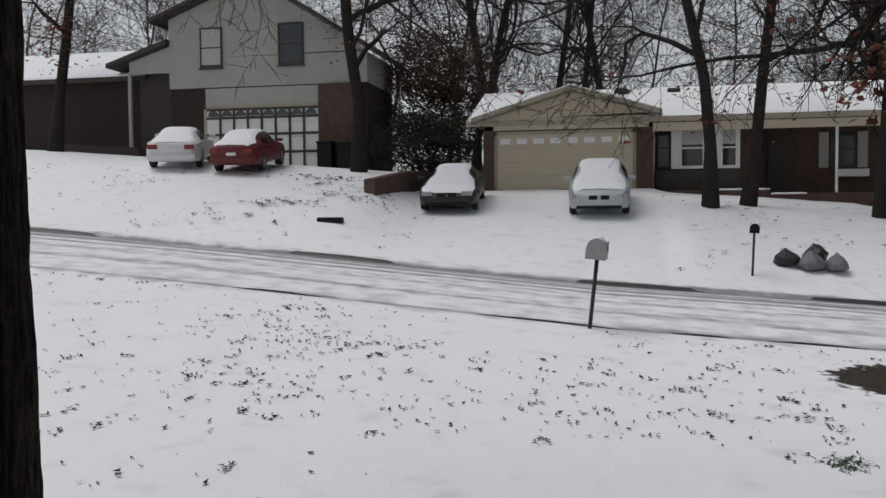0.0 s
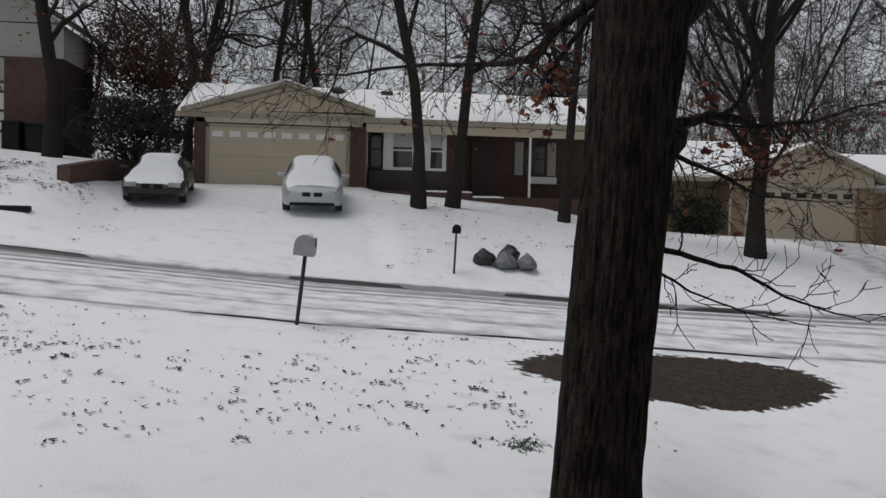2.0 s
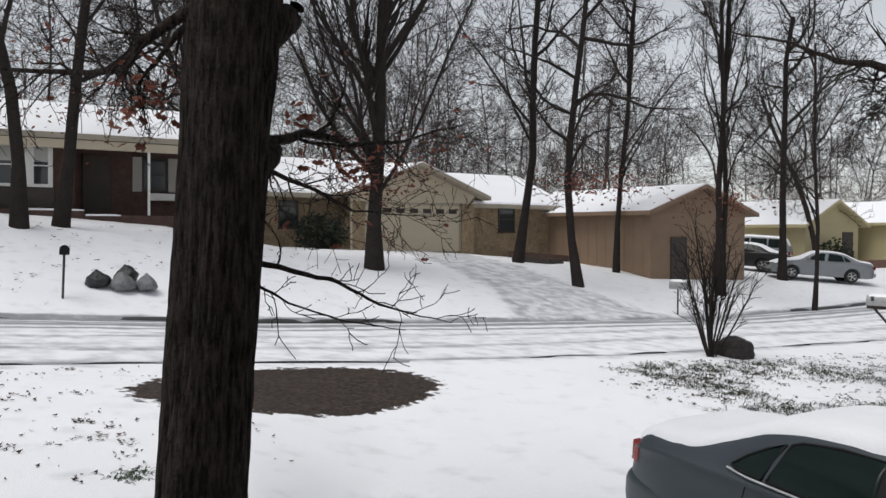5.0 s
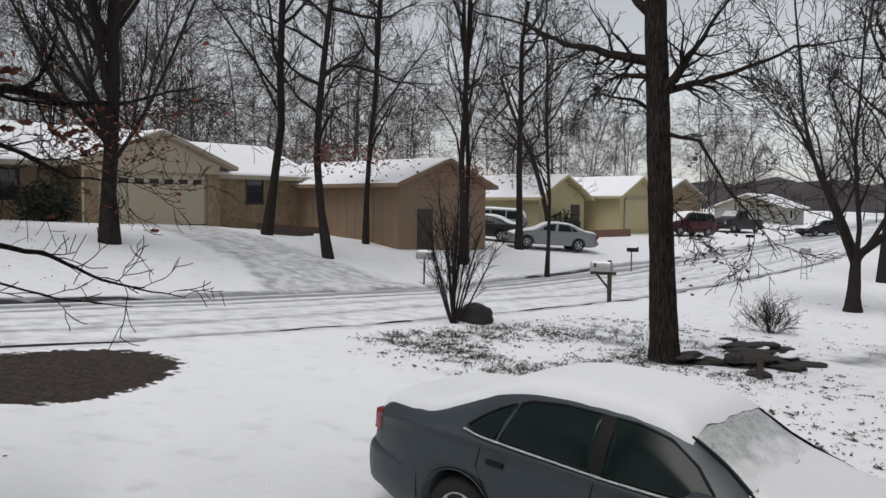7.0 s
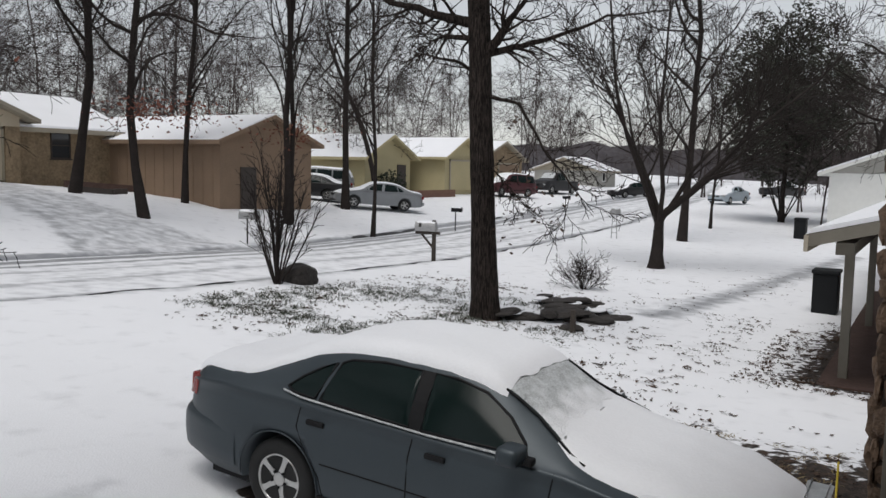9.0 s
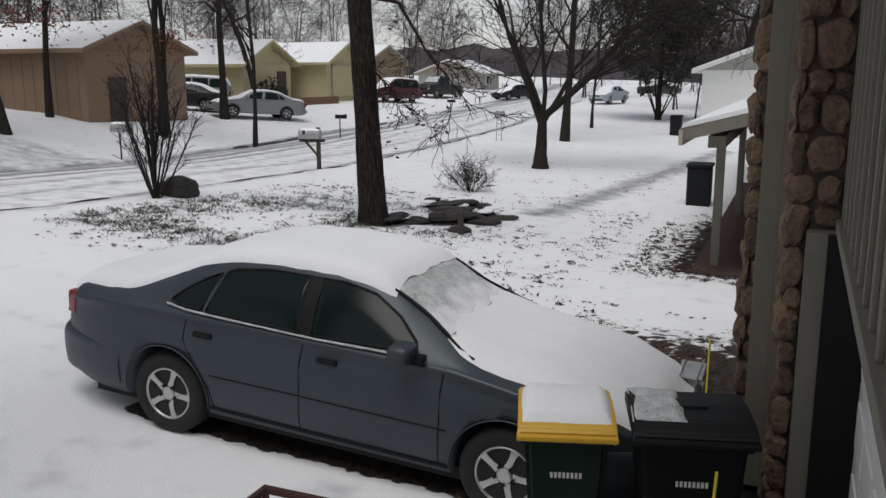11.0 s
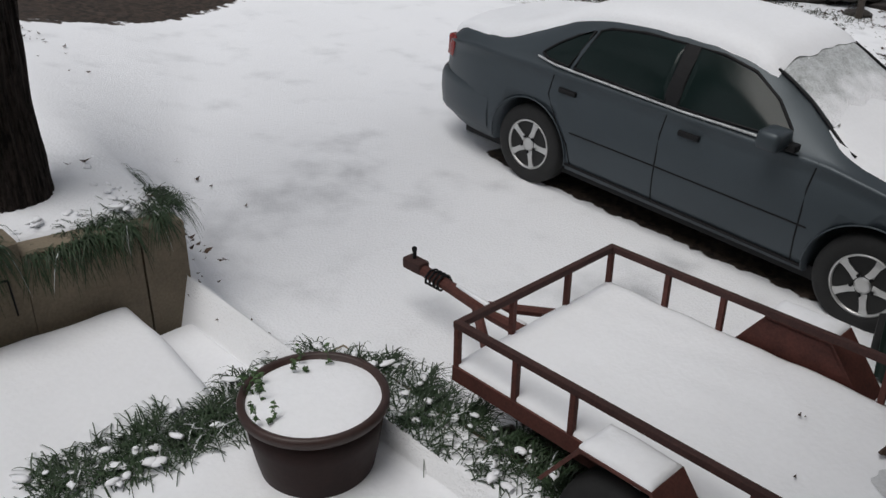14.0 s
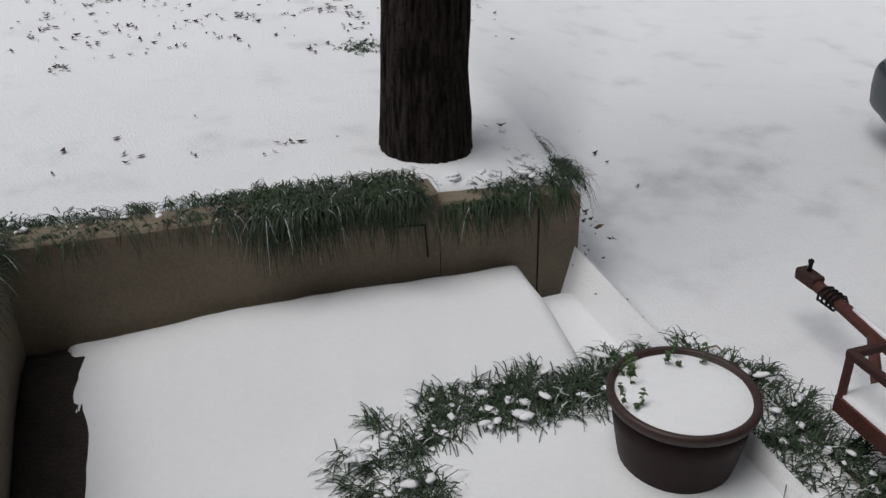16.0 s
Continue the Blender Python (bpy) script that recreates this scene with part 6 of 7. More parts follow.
# ---- trees ----
class Wood:
    """Collects tapering limbs as plain vertex and face lists."""

    def __init__(self, seed):
        self.v, self.f, self.tips = [], [], []
        self.rnd = random.Random(seed)

    def limb(self, pts, radii, sides):
        base = len(self.v)
        n = len(pts)
        for i, p in enumerate(pts):
            d = pts[min(i + 1, n - 1)] - pts[max(i - 1, 0)]
            d.normalize()
            a = d.cross(Vector((0.3, 0.2, 1.0)) if abs(d.z) < 0.9 else Vector((1, 0.1, 0)))
            a.normalize()
            b = d.cross(a)
            for k in range(sides):
                q = 2 * math.pi * k / sides
                self.v.append(tuple(p + (a * math.cos(q) + b * math.sin(q)) * radii[i]))
        for i in range(n - 1):
            for k in range(sides):
                k2 = (k + 1) % sides
                self.f.append((base + i * sides + k, base + i * sides + k2, base + (i + 1) * sides + k2, base + (i + 1) * sides + k))

    def grow(self, p, d, length, r, level, s):
        """s: settings of the kind of tree."""
        rnd = self.rnd
        n = 6 if level <= 1 else (4 if level == 2 else (3 if level == 3 and s["levels"] > 3 else 2))
        pts, rad = [p.copy()], [r]
        d = d.normalized()
        for i in range(n):
            bend = s["crook"] * (1 if level else 0.35)
            d = (d + Vector((rnd.gauss(0, bend), rnd.gauss(0, bend), rnd.gauss(0, bend) + s["rise"][min(level, 3)]))).normalized()
            p = p + d * (length / n)
            pts.append(p.copy())
            rad.append(max(s["thin"], r * (1 - (i + 1) / n * (0.45 if level == 0 else 0.8))))
        self.limb(pts, rad, (9, 6, 4, 3, 3)[min(level, 4)])
        if level >= s["levels"]:
            self.tips.append(p)
            return
        count = s["count"][min(level, len(s["count"]) - 1)]
        for k in range(count):
            t = s["clear"][min(level, 2)] + (1 - s["clear"][min(level, 2)]) * (k + rnd.random()) / count
            i = min(int(t * n), n - 1)
            q = pts[i].lerp(pts[i + 1], t * n - i)
            axis = (pts[i + 1] - pts[i]).normalized()
            side = axis.orthogonal().normalized()
            side.rotate(Matrix.Rotation(rnd.uniform(0, 6.283), 3, axis))
            a = radians(rnd.gauss(s["angle"][min(level, 2)], 11))
            nd = axis * math.cos(a) + side * math.sin(a)
            rr = rad[i] * rnd.uniform(0.32, 0.6) if level else r * rnd.uniform(0.28, 0.5)
            self.grow(q, nd, length * s["ratio"][min(level, 2)] * rnd.uniform(0.65, 1.2) * (1.15 - 0.45 * t), max(s["thin"], rr), level + 1, s)
        if level == 0:
            self.tips.append(p)

    def mesh(self, name, mat):
        me = bpy.data.meshes.new(name)
        me.from_pydata(self.v, [], self.f)
        me.materials.append(mat)
        me.polygons.foreach_set("use_smooth", [True] * len(me.polygons))
        return me


OAK = dict(crook=0.25, rise=(0.06, 0.07, 0.03, 0.0), thin=0.0095, levels=4, count=(13, 8, 6, 3), clear=(0.36, 0.2, 0.15), angle=(60, 52, 48), ratio=(0.52, 0.52, 0.50))
UPRIGHT = dict(crook=0.17, rise=(0.04, 0.12, 0.08, 0.04), thin=0.0075, levels=4, count=(13, 7, 6, 3), clear=(0.30, 0.2, 0.15), angle=(46, 42, 42), ratio=(0.48, 0.48, 0.46))
VASE = dict(crook=0.09, rise=(0.02, 0.09, 0.07, 0.04), thin=0.0075, levels=4, count=(22, 8, 6, 4), clear=(0.22, 0.15, 0.1), angle=(34, 24, 26), ratio=(0.74, 0.52, 0.5))
WIDE = dict(crook=0.11, rise=(0.02, 0.07, 0.06, 0.03), thin=0.0105, levels=4, count=(7, 9, 8, 5), clear=(0.75, 0.2, 0.15), angle=(38, 40, 40), ratio=(5.8, 0.52, 0.48))
THIN = dict(crook=0.30, rise=(0.04, 0.07, 0.04, 0.0), thin=0.013, levels=3, count=(13, 7, 6), clear=(0.2, 0.2, 0.15), angle=(56, 48, 48), ratio=(0.50, 0.52, 0.5))


def tree(name, seed, height, r, s, label, trunk_clear=True):
    """A tree at the origin: trunk with root flare, and the crown of limbs and twigs."""
    t = thing(name, pose(0, 0, 0), label, "tree", "street trees")
    w = Wood(seed)
    w.grow(Vector((0, 0, -0.15)), Vector((0.02, 0.01, 1)), height, r, 0, s)
    n_trunk_v, n_trunk_f = 7 * 9, 6 * 9
    trunk = Wood(seed)
    trunk.v, trunk.f = w.v[:n_trunk_v], w.f[:n_trunk_f]
    trunk.v = [(x * (1 + 0.5 * max(0, 1 - (z + 0.15) / 0.5)), y * (1 + 0.5 * max(0, 1 - (z + 0.15) / 0.5)), z) for x, y, z in trunk.v]
    crown = Wood(seed)
    crown.v, crown.f = w.v[n_trunk_v:], [tuple(i - n_trunk_v for i in f) for f in w.f[n_trunk_f:]]
    for nm, q in (("trunk", trunk), ("crown", crown)):
        ob = new(nm, q.mesh(nm, M_BARK_FAR))
        ob.parent = t
    return t, w.tips


def stand(master, x, y, scale=1.0, turn=0.0, label="", girth=1.0, lean=(0, 0)):
    m = pose(x, y, land(x, y) - 0.05, lean[0], lean[1], turn)
    ob = copy_thing(master, m)
    ob.scale = (scale * girth, scale * girth, scale)
    if label:
        tagged(ob, label)
    return ob


LAB = "bare winter tree with dark bark and fine twigs"
oak_a, tips_a = tree("tree", 3, 12.5, 0.20, OAK, "leafless oak in front of the ranch house, spreading limbs")
oak_a.matrix_world = pose(2.8, 28.0, land(2.8, 28.0) - 0.05, 0.7, 1.8, 200)
oak_b, tips_b = tree("tree", 17, 13.0, 0.20, OAK, "leafless oak with crooked limbs on the snowy lawn")
oak_b.matrix_world = pose(4.08, 29.0, land(4.08, 29.0) - 0.05, 4.8, 10.8, 40)
up_a, tips_c = tree("tree", 29, 14.5, 0.19, UPRIGHT, "tall slender bare tree with upward limbs")
up_a.matrix_world = pose(22.6, 30.0, land(22.6, 30.0) - 0.05, 7.5, 5.3, 0)
vase_a, tips_d = tree("tree", 41, 11.0, 0.27, VASE, "bare fan-shaped tree in front of the brick house")
vase_a.matrix_world = pose(14.0, 27.0, land(14.0, 27.0) - 0.05)
wide_a, tips_e = tree("tree", 53, 2.0, 0.25, WIDE, "bare lawn tree forking low into many ascending limbs")
wide_a.matrix_world = pose(28.0, 8.0, land(28.0, 8.0) - 0.05, 0, 0, 30)

stand(oak_b, 7.68, 28.0, 0.95, 120, "leafless tree near the porch of the ranch house", 0.85, (0, 3))
oak_c, tips_f = tree("tree", 5, 15.5, 0.24, dict(OAK, clear=(0.24, 0.15, 0.1), count=(16, 9, 6, 3), rise=(0.06, 0.02, -0.01, -0.03)), "big leafless oak with low twigs beside the two-storey house")
oak_c.matrix_world = pose(-9.45, 31.0, land(-9.45, 31.0) - 0.05, 0, 1, 60)
stand(oak_c, -7.0, 43.5, 0.9, 200, "bare oak rising behind the gap between houses")
stand(oak_b, -22.8, 32.0, 1.1, 250, "leafless tree beside the dark brick wing", 1.05)
stand(oak_a, 21.7, 25.0, 0.98, 310, "leafless oak beside the thinly snowed drive", 0.85, (-1, -11))
stand(up_a, 26.95, 28.5, 0.95, 100, "slender bare tree against the brown house wall", 0.7)
stand(up_a, 28.5, 24.0, 0.95, 200, "bare tree with several stems by the street", 0.8, (0, 2))
stand(up_a, 29.0, 24.3, 0.9, 20, "bare tree with several stems by the street", 0.7, (2, -3))
stand(oak_b, 36.6, 27.0, 1.0, 20, "bare oak leaning near parked cars", 0.9, (0, 5))
stand(up_a, 30.8, 21.2, 0.75, 300, "thin leaning bare tree at the street edge", 0.6, (0, 3))
stand(oak_a, 44.0, 30.0, 0.9, 80, LAB, 0.9, (0, 8))
stand(oak_b, 39.0, 10.0, 0.9, 170, "bare tree on the far lawn with a thick trunk", 1.0)
stand(up_a, 47.5, 10.7, 0.5, 60, "young bare tree on the far lawn", 0.8)
stand(up_a, -0.6, 45.0, 1.15, 10, "tall triple-stemmed bare tree behind the ranch house", 0.9)
stand(up_a, -1.8, 45.2, 1.1, 140, "tall triple-stemmed bare tree behind the ranch house", 0.8)
stand(up_a, -3.0, 45.5, 1.1, 220, "tall triple-stemmed bare tree behind the ranch house", 0.9)

stand(oak_b, -5.6, 41.5, 1.15, 15, "bare oak rising behind the gap between houses", 1.1)
stand(oak_a, 13.0, 42.0, 1.0, 130, "bare oak rising behind the brick house")
stand(oak_a, 49.0, 3.6, 1.05, 220, "bare spreading oak on the far lawn")

# the big oak by the wall, close to the camera
near_oak = thing("near_oak", pose(0, 0, 0), "thick dark oak trunk rising from the grassy wall corner", "tree")


def barky_trunk(path, radii, sides, rings, seed, ridge=0.012):
    """A trunk with furrowed bark in the mesh itself."""
    bm = bmesh.new()
    px, py, pz = [p[0] for p in path], [p[1] for p in path], [p[2] for p in path]
    rows = []
    for i in range(rings + 1):
        z = pz[0] + (pz[-1] - pz[0]) * i / rings
        cx, cy, r = np.interp(z, pz, px), np.interp(z, pz, py), np.interp(z, pz, radii)
        row = []
        for k in range(sides):
            a = 2 * math.pi * k / sides
            c, s = math.cos(a), math.sin(a)
            furrow = 0.9 - 2.6 * abs(noise.noise((c * 6.5 + seed, s * 6.5, z * 1.3))) + 0.7 * noise.noise((c * 17 + seed, s * 17, z * 4.0))
            swell = 0.02 * noise.noise((c * 1.5, s * 1.5, z * 0.8 + seed))
            q = r + ridge * furrow + swell
            row.append(bm.verts.new((cx + c * q, cy + s * q, z)))
        rows.append(row)
    for r0, r1 in zip(rows, rows[1:]):
        for k in range(sides):
            bm.faces.new((r0[k], r0[(k + 1) % sides], r1[(k + 1) % sides], r1[k]))
    bm.faces.new(rows[-1])
    return bm


part("trunk", barky_trunk([(1.43, 4.95, 0.45), (1.43, 4.95, 0.85), (1.44, 4.95, 1.3), (1.51, 4.95, 2.26), (1.58, 4.95, 3.3), (1.64, 4.95, 4.2), (1.7, 4.95, 6.5), (1.75, 5.0, 9.0)], [0.34, 0.285, 0.26, 0.252, 0.25, 0.265, 0.24, 0.19], 180, 230, 4.0), M_BARK, near_oak, smooth=True)
knot = bmesh.new()
tube(knot, [(1.72, 4.9, 4.0), (1.90, 4.93, 4.12), (1.99, 4.94, 4.17), (2.03, 4.95, 4.23)], [0.17, 0.12, 0.085, 0.05], 14)
part("stub", knot, M_BARK, near_oak, "broken branch stub", smooth=True)
tube_knot = tube(bmesh.new(), [(1.74, 4.92, 3.25), (1.86, 4.93, 3.32), (1.92, 4.97, 3.36)], [0.13, 0.075, 0.03], 12)
part("knot", tube_knot, M_BARK, near_oak, smooth=True)

TWIG = dict(crook=0.20, rise=(0, 0.02, 0.0, 0.0), thin=0.0022, levels=3, count=(8, 5, 3), clear=(0.1, 0.15, 0.1), angle=(45, 45, 45), ratio=(0.5, 0.55, 0.5))


def led_branch(path, r0, seed, twigs, twig_len, s=TWIG, parent=None, name="branch", label="", mat=None, droop=0.0, r1=None):
    """A branch along a known line with side twigs of its own."""
    w = Wood(seed)
    pts = [Vector(p) for p in path]
    n = len(pts)
    # a denser, slightly crooked line
    fine = []
    for i in range(n - 1):
        for k in range(4):
            q = pts[i].lerp(pts[i + 1], k / 4)
            fine.append(q + Vector((w.rnd.gauss(0, 1), w.rnd.gauss(0, 1), w.rnd.gauss(0, 1))) * (0.010 * twig_len if (i or k) else 0))
    fine.append(pts[-1])
    m = len(fine)
    end = r1 if r1 is not None else max(0.003, r0 * 0.12)
    rad = [r0 + (end - r0) * (i / (m - 1)) ** 0.8 for i in range(m)]
    w.limb(fine, rad, 8)
    for _ in range(twigs):
        t = w.rnd.uniform(0.12, 1.0) * (m - 1)
        i = min(int(t), m - 2)
        q = fine[i].lerp(fine[i + 1], t - i)
        ax = (fine[i + 1] - fine[i]).normalized()
        side = ax.orthogonal().normalized()
        side.rotate(Matrix.Rotation(w.rnd.uniform(0, 6.28), 3, ax))
        d = ax * 0.75 + side * 0.75 + Vector((0, 0, -droop))
        w.grow(q, d, twig_len * w.rnd.uniform(0.5, 1.2), max(rad[i] * 0.4, s["thin"]), 1, s)
    ob = new(name, w.mesh(name, mat or M_BARK))
    if parent is not None:
        ob.parent = parent
    if label:
        tagged(ob, label)
    return w.tips


DROOP = dict(TWIG, levels=2, count=(4, 3), thin=0.003)
tips = []
led_branch([(1.66, 4.95, 2.70), (2.02, 5.0, 2.61), (2.38, 5.05, 2.52), (2.67, 5.1, 2.37), (2.96, 5.15, 2.29), (3.33, 5.2, 2.2)], 0.022, 61, 11, 0.40, DROOP, parent=near_oak, label="thin drooping bare branch")
led_branch([(1.70, 4.96, 2.55), (1.85, 5.0, 2.50), (2.0, 5.0, 2.41), (2.37, 5.0, 2.28), (2.86, 5.05, 2.19)], 0.013, 62, 7, 0.30, DROOP, parent=near_oak)
tips += led_branch([(1.66, 4.95, 3.33), (2.18, 5.2, 3.49), (2.67, 5.5, 3.47), (3.26, 5.8, 3.56), (4.14, 6.2, 3.81)], 0.042, 63, 22, 0.7, parent=near_oak)
tips += led_branch([(1.66, 4.95, 3.28), (2.19, 5.2, 3.16), (2.69, 5.5, 3.0), (3.38, 5.8, 2.98)], 0.022, 64, 20, 0.55, parent=near_oak)
tips += led_branch([(1.42, 4.95, 4.15), (1.16, 5.2, 3.95), (1.13, 5.6, 3.85), (0.92, 6.0, 3.88), (0.54, 6.5, 3.94), (-0.05, 7.0, 3.91), (-0.8, 7.4, 4.0)], 0.038, 65, 24, 0.7, parent=near_oak)
tips += led_branch([(1.40, 4.97, 4.08), (1.26, 5.1, 3.89), (1.16, 5.3, 3.7), (1.23, 5.4, 3.54)], 0.025, 66, 10, 0.4, parent=near_oak)
for k in range(9):
    rk = random.Random(700 + k)
    a = rk.uniform(0, 6.28)
    z = rk.uniform(4.6, 8.5)
    d = Vector((math.cos(a), math.sin(a) * 0.8 + 0.4, 0))
    p0 = Vector((1.6, 4.95, z))
    led_branch([p0, p0 + d * 0.9 + Vector((0, 0, 0.5)), p0 + d * 2.0 + Vector((0, 0, 0.7)), p0 + d * 3.3 + Vector((0, 0, 0.5))], 0.07, 800 + k, 14, 1.1, parent=near_oak)


def leaf_bm(bm, p, rnd, size):
    """A curled lobed leaf."""
    a, b = rnd.uniform(0, 6.28), rnd.uniform(-0.7, 0.7)
    u = Vector((math.cos(a), math.sin(a), b)).normalized()
    v = u.cross(Vector((rnd.gauss(0, 1), rnd.gauss(0, 1), rnd.gauss(0, 1)))).normalized()
    w = u.cross(v)
    pts = [(0, 0, 0), (0.35, 0.3, 0.08), (0.6, 0.2, 0.02), (0.8, 0.32, 0.12), (1.15, 0.0, 0.2), (0.8, -0.32, 0.12), (0.6, -0.2, 0.02), (0.35, -0.3, 0.08)]
    vs = [bm.verts.new(p + (u * x + v * y + w * z) * size) for x, y, z in pts]
    mid = bm.verts.new(p + (u * 0.6 - w * 0.05) * size)
    for i in range(8):
        bm.faces.new((vs[i], vs[(i + 1) % 8], mid))


rl = random.Random(31)
leaves = bmesh.new()
for c, n, spread in (((1.23, 5.2, 3.76), 16, 0.09), ((1.2, 5.3, 3.62), 22, 0.10), ((2.23, 5.4, 3.63), 14, 0.07), ((2.72, 5.5, 3.27), 24, 0.09), ((1.11, 5.4, 3.45), 10, 0.05), ((2.2, 5.3, 3.4), 8, 0.12)):
    for _ in range(n):
        leaf_bm(leaves, Vector(c) + Vector((rl.gauss(0, spread), rl.gauss(0, spread), rl.gauss(0, spread * 0.8))), rl, rl.uniform(0.05, 0.085))
for p in tips[::9]:
    if rl.random() < 0.5:
        leaf_bm(leaves, p, rl, 0.06)
part("dead_leaves", leaves, M_REDLEAF, near_oak, "clinging rust-red dead leaves")

# the other near trunk at the edge of the first view
edge_oak = thing("edge_oak", pose(0, 0, 0), "dark rough-barked oak trunk close by on the lawn", "tree")
part("trunk", barky_trunk([(-2.98, 3.28, 0.5), (-2.98, 3.28, 1.2), (-3.0, 3.28, 2.6), (-3.0, 3.28, 4.2), (-3.0, 3.3, 8.5)], [0.32, 0.27, 0.262, 0.25, 0.2], 150, 190, 9.0, 0.014), M_BARK, edge_oak, smooth=True)
for k in range(5):
    rk = random.Random(900 + k)
    p0 = Vector((-3.0, 3.3, rk.uniform(5.2, 8.0)))
    a = rk.uniform(0.6, 2.6)
    d = Vector((math.cos(a), math.sin(a), 0))
    led_branch([p0, p0 + d * 0.9 + Vector((0, 0, 0.5)), p0 + d * 2.0 + Vector((0, 0, 0.8)), p0 + d * 3.3 + Vector((0, 0, 0.9))], 0.07, 950 + k, 10, 1.0, parent=edge_oak)

# the straight oak over the grey car
mid_oak = thing("mid_oak", pose(0, 0, 0), "straight dark oak with big limbs in the planted bed", "tree")
gz = land(14.9, 7.5)
part("trunk", barky_trunk([(14.75, 7.45, gz - 0.2), (14.7, 7.45, gz + 0.5), (14.6, 7.47, 1.92), (14.6, 7.58, 4.04), (14.6, 7.68, 6.13), (14.6, 7.75, 10.0)], [0.33, 0.25, 0.222, 0.21, 0.19, 0.13], 40, 80, 14.0, 0.012), M_BARK, mid_oak, smooth=True)
MID = dict(TWIG, thin=0.006, crook=0.18)
for k, (path, r) in enumerate((([(14.6, 7.66, 5.5), (14.5, 8.27, 5.65), (14.5, 8.91, 5.85), (14.4, 9.5, 6.01), (14.3, 10.4, 6.5), (14.0, 11.6, 6.9)], 0.12), ([(14.6, 7.5, 4.9), (14.6, 7.08, 5.46), (14.7, 6.81, 5.85), (14.8, 6.3, 6.6)], 0.11), ([(14.6, 7.5, 4.95), (14.8, 6.84, 5.09), (15.0, 6.29, 5.26), (15.3, 5.4, 5.6), (15.6, 4.4, 5.7)], 0.08), ([(14.6, 7.5, 4.2), (14.6, 6.8, 4.02), (14.5, 6.21, 3.2), (14.3, 5.65, 2.61), (14.1, 5.11, 2.13)], 0.045), ([(14.6, 7.6, 5.2), (14.3, 8.2, 5.3), (14.2, 8.5, 5.15)], 0.08), ([(14.6, 7.65, 6.2), (14.9, 8.6, 7.2), (15.2, 9.8, 7.9), (15.4, 11.0, 8.2)], 0.11), ([(14.6, 7.7, 6.8), (14.2, 6.8, 7.6), (13.8, 5.6, 8.0), (13.6, 4.4, 8.1)], 0.1), ([(14.6, 7.6, 4.6), (14.9, 8.3, 4.9), (15.2, 9.2, 5.1), (15.5, 10.2, 4.9)], 0.05))):
    led_branch(path, r, 1000 + k, 14, 1.1, MID, mid_oak, droop=0.1)
ml = bmesh.new()
for c, n in (((14.5, 7.0, 2.1), 6), ((14.5, 6.73, 1.95), 8), ((14.4, 6.28, 2.03), 9), ((14.4, 6.1, 1.78), 7), ((14.5, 6.94, 1.5), 5), ((14.4, 6.5, 2.5), 8), ((14.3, 5.8, 2.4), 6), ((14.6, 6.9, 3.7), 12)):
    for _ in range(n):
        leaf_bm(ml, Vector(c) + Vector((rl.gauss(0, 0.12), rl.gauss(0, 0.14), rl.gauss(0, 0.10))), rl, rl.uniform(0.06, 0.10))
part("dead_leaves", ml, M_LEAF, mid_oak, "few clinging dead leaves")
led_branch([(14.6, 7.5, 3.0), (14.5, 7.1, 2.7), (14.5, 6.6, 2.2), (14.4, 6.1, 1.9)], 0.02, 1020, 14, 0.5, MID, mid_oak, droop=0.3)

# clinging leaves on two street oaks
sl = bmesh.new()
for _ in range(420):
    a, z = rl.uniform(0, 6.28), rl.uniform(2.6, 4.8)
    r = rl.uniform(0.4, 2.6)
    leaf_bm(sl, Vector((14.0 + r * math.cos(a), 27.0 + r * math.sin(a), land(14, 27) + z * (1 if r > 0.8 else 0.9))), rl, rl.uniform(0.10, 0.17))
for cx, cy in ((21.7, 25.0), (26.95, 28.5), (29, 24)):
    for _ in range(210):
        a = rl.uniform(0, 6.28)
        r = abs(rl.gauss(0, 1.2))
        leaf_bm(sl, Vector((cx + r * math.cos(a), cy + r * math.sin(a), land(cx, cy) + rl.gauss(3.9, 0.35))), rl, rl.uniform(0.10, 0.17))
for cx, cy, z0, n_ in ((-22.8, 32.0, 5.2, 520), (-9.45, 31.0, 5.5, 160), (2.8, 28.0, 4.2, 90), (4.1, 29.0, 4.3, 60)):
    for _ in range(n_):
        a, r = rl.uniform(0, 6.28), abs(rl.gauss(0.6, 1.2))
        leaf_bm(sl, Vector((cx + r * math.cos(a), cy + r * math.sin(a), land(cx, cy) + rl.gauss(z0, 0.9))), rl, rl.uniform(0.08, 0.15))
tagged(mesh_ob("clinging_leaves", sl, M_REDLEAF), "rust-red dead leaves on low street-tree twigs", "leaves", kind="stuff")

# ---- shrubs ----
def many_stems(name, x, y, n, height, spread, seed, label, r=0.014, s=None, mat=None):
    t = thing(name, pose(x, y, land(x, y)), label, "shrub")
    rnd = random.Random(seed)
    s = s or dict(TWIG, thin=0.005, levels=2, count=(6, 4), ratio=(0.45, 0.5, 0.5), angle=(25, 32, 35))
    for k in range(n):
        w = Wood(seed * 100 + k)
        a, q = rnd.uniform(0, 6.28), abs(rnd.gauss(0, spread))
        d = Vector((math.cos(a) * q, math.sin(a) * q, 1.0))
        w.grow(Vector((math.cos(a) * 0.12 * q, math.sin(a) * 0.12 * q, -0.05)), d, height * rnd.uniform(0.6, 1.1), r, 0, s)
        ob = new("stem", w.mesh("stem", mat or M_BARK_FAR))
        ob.parent = t
    return t


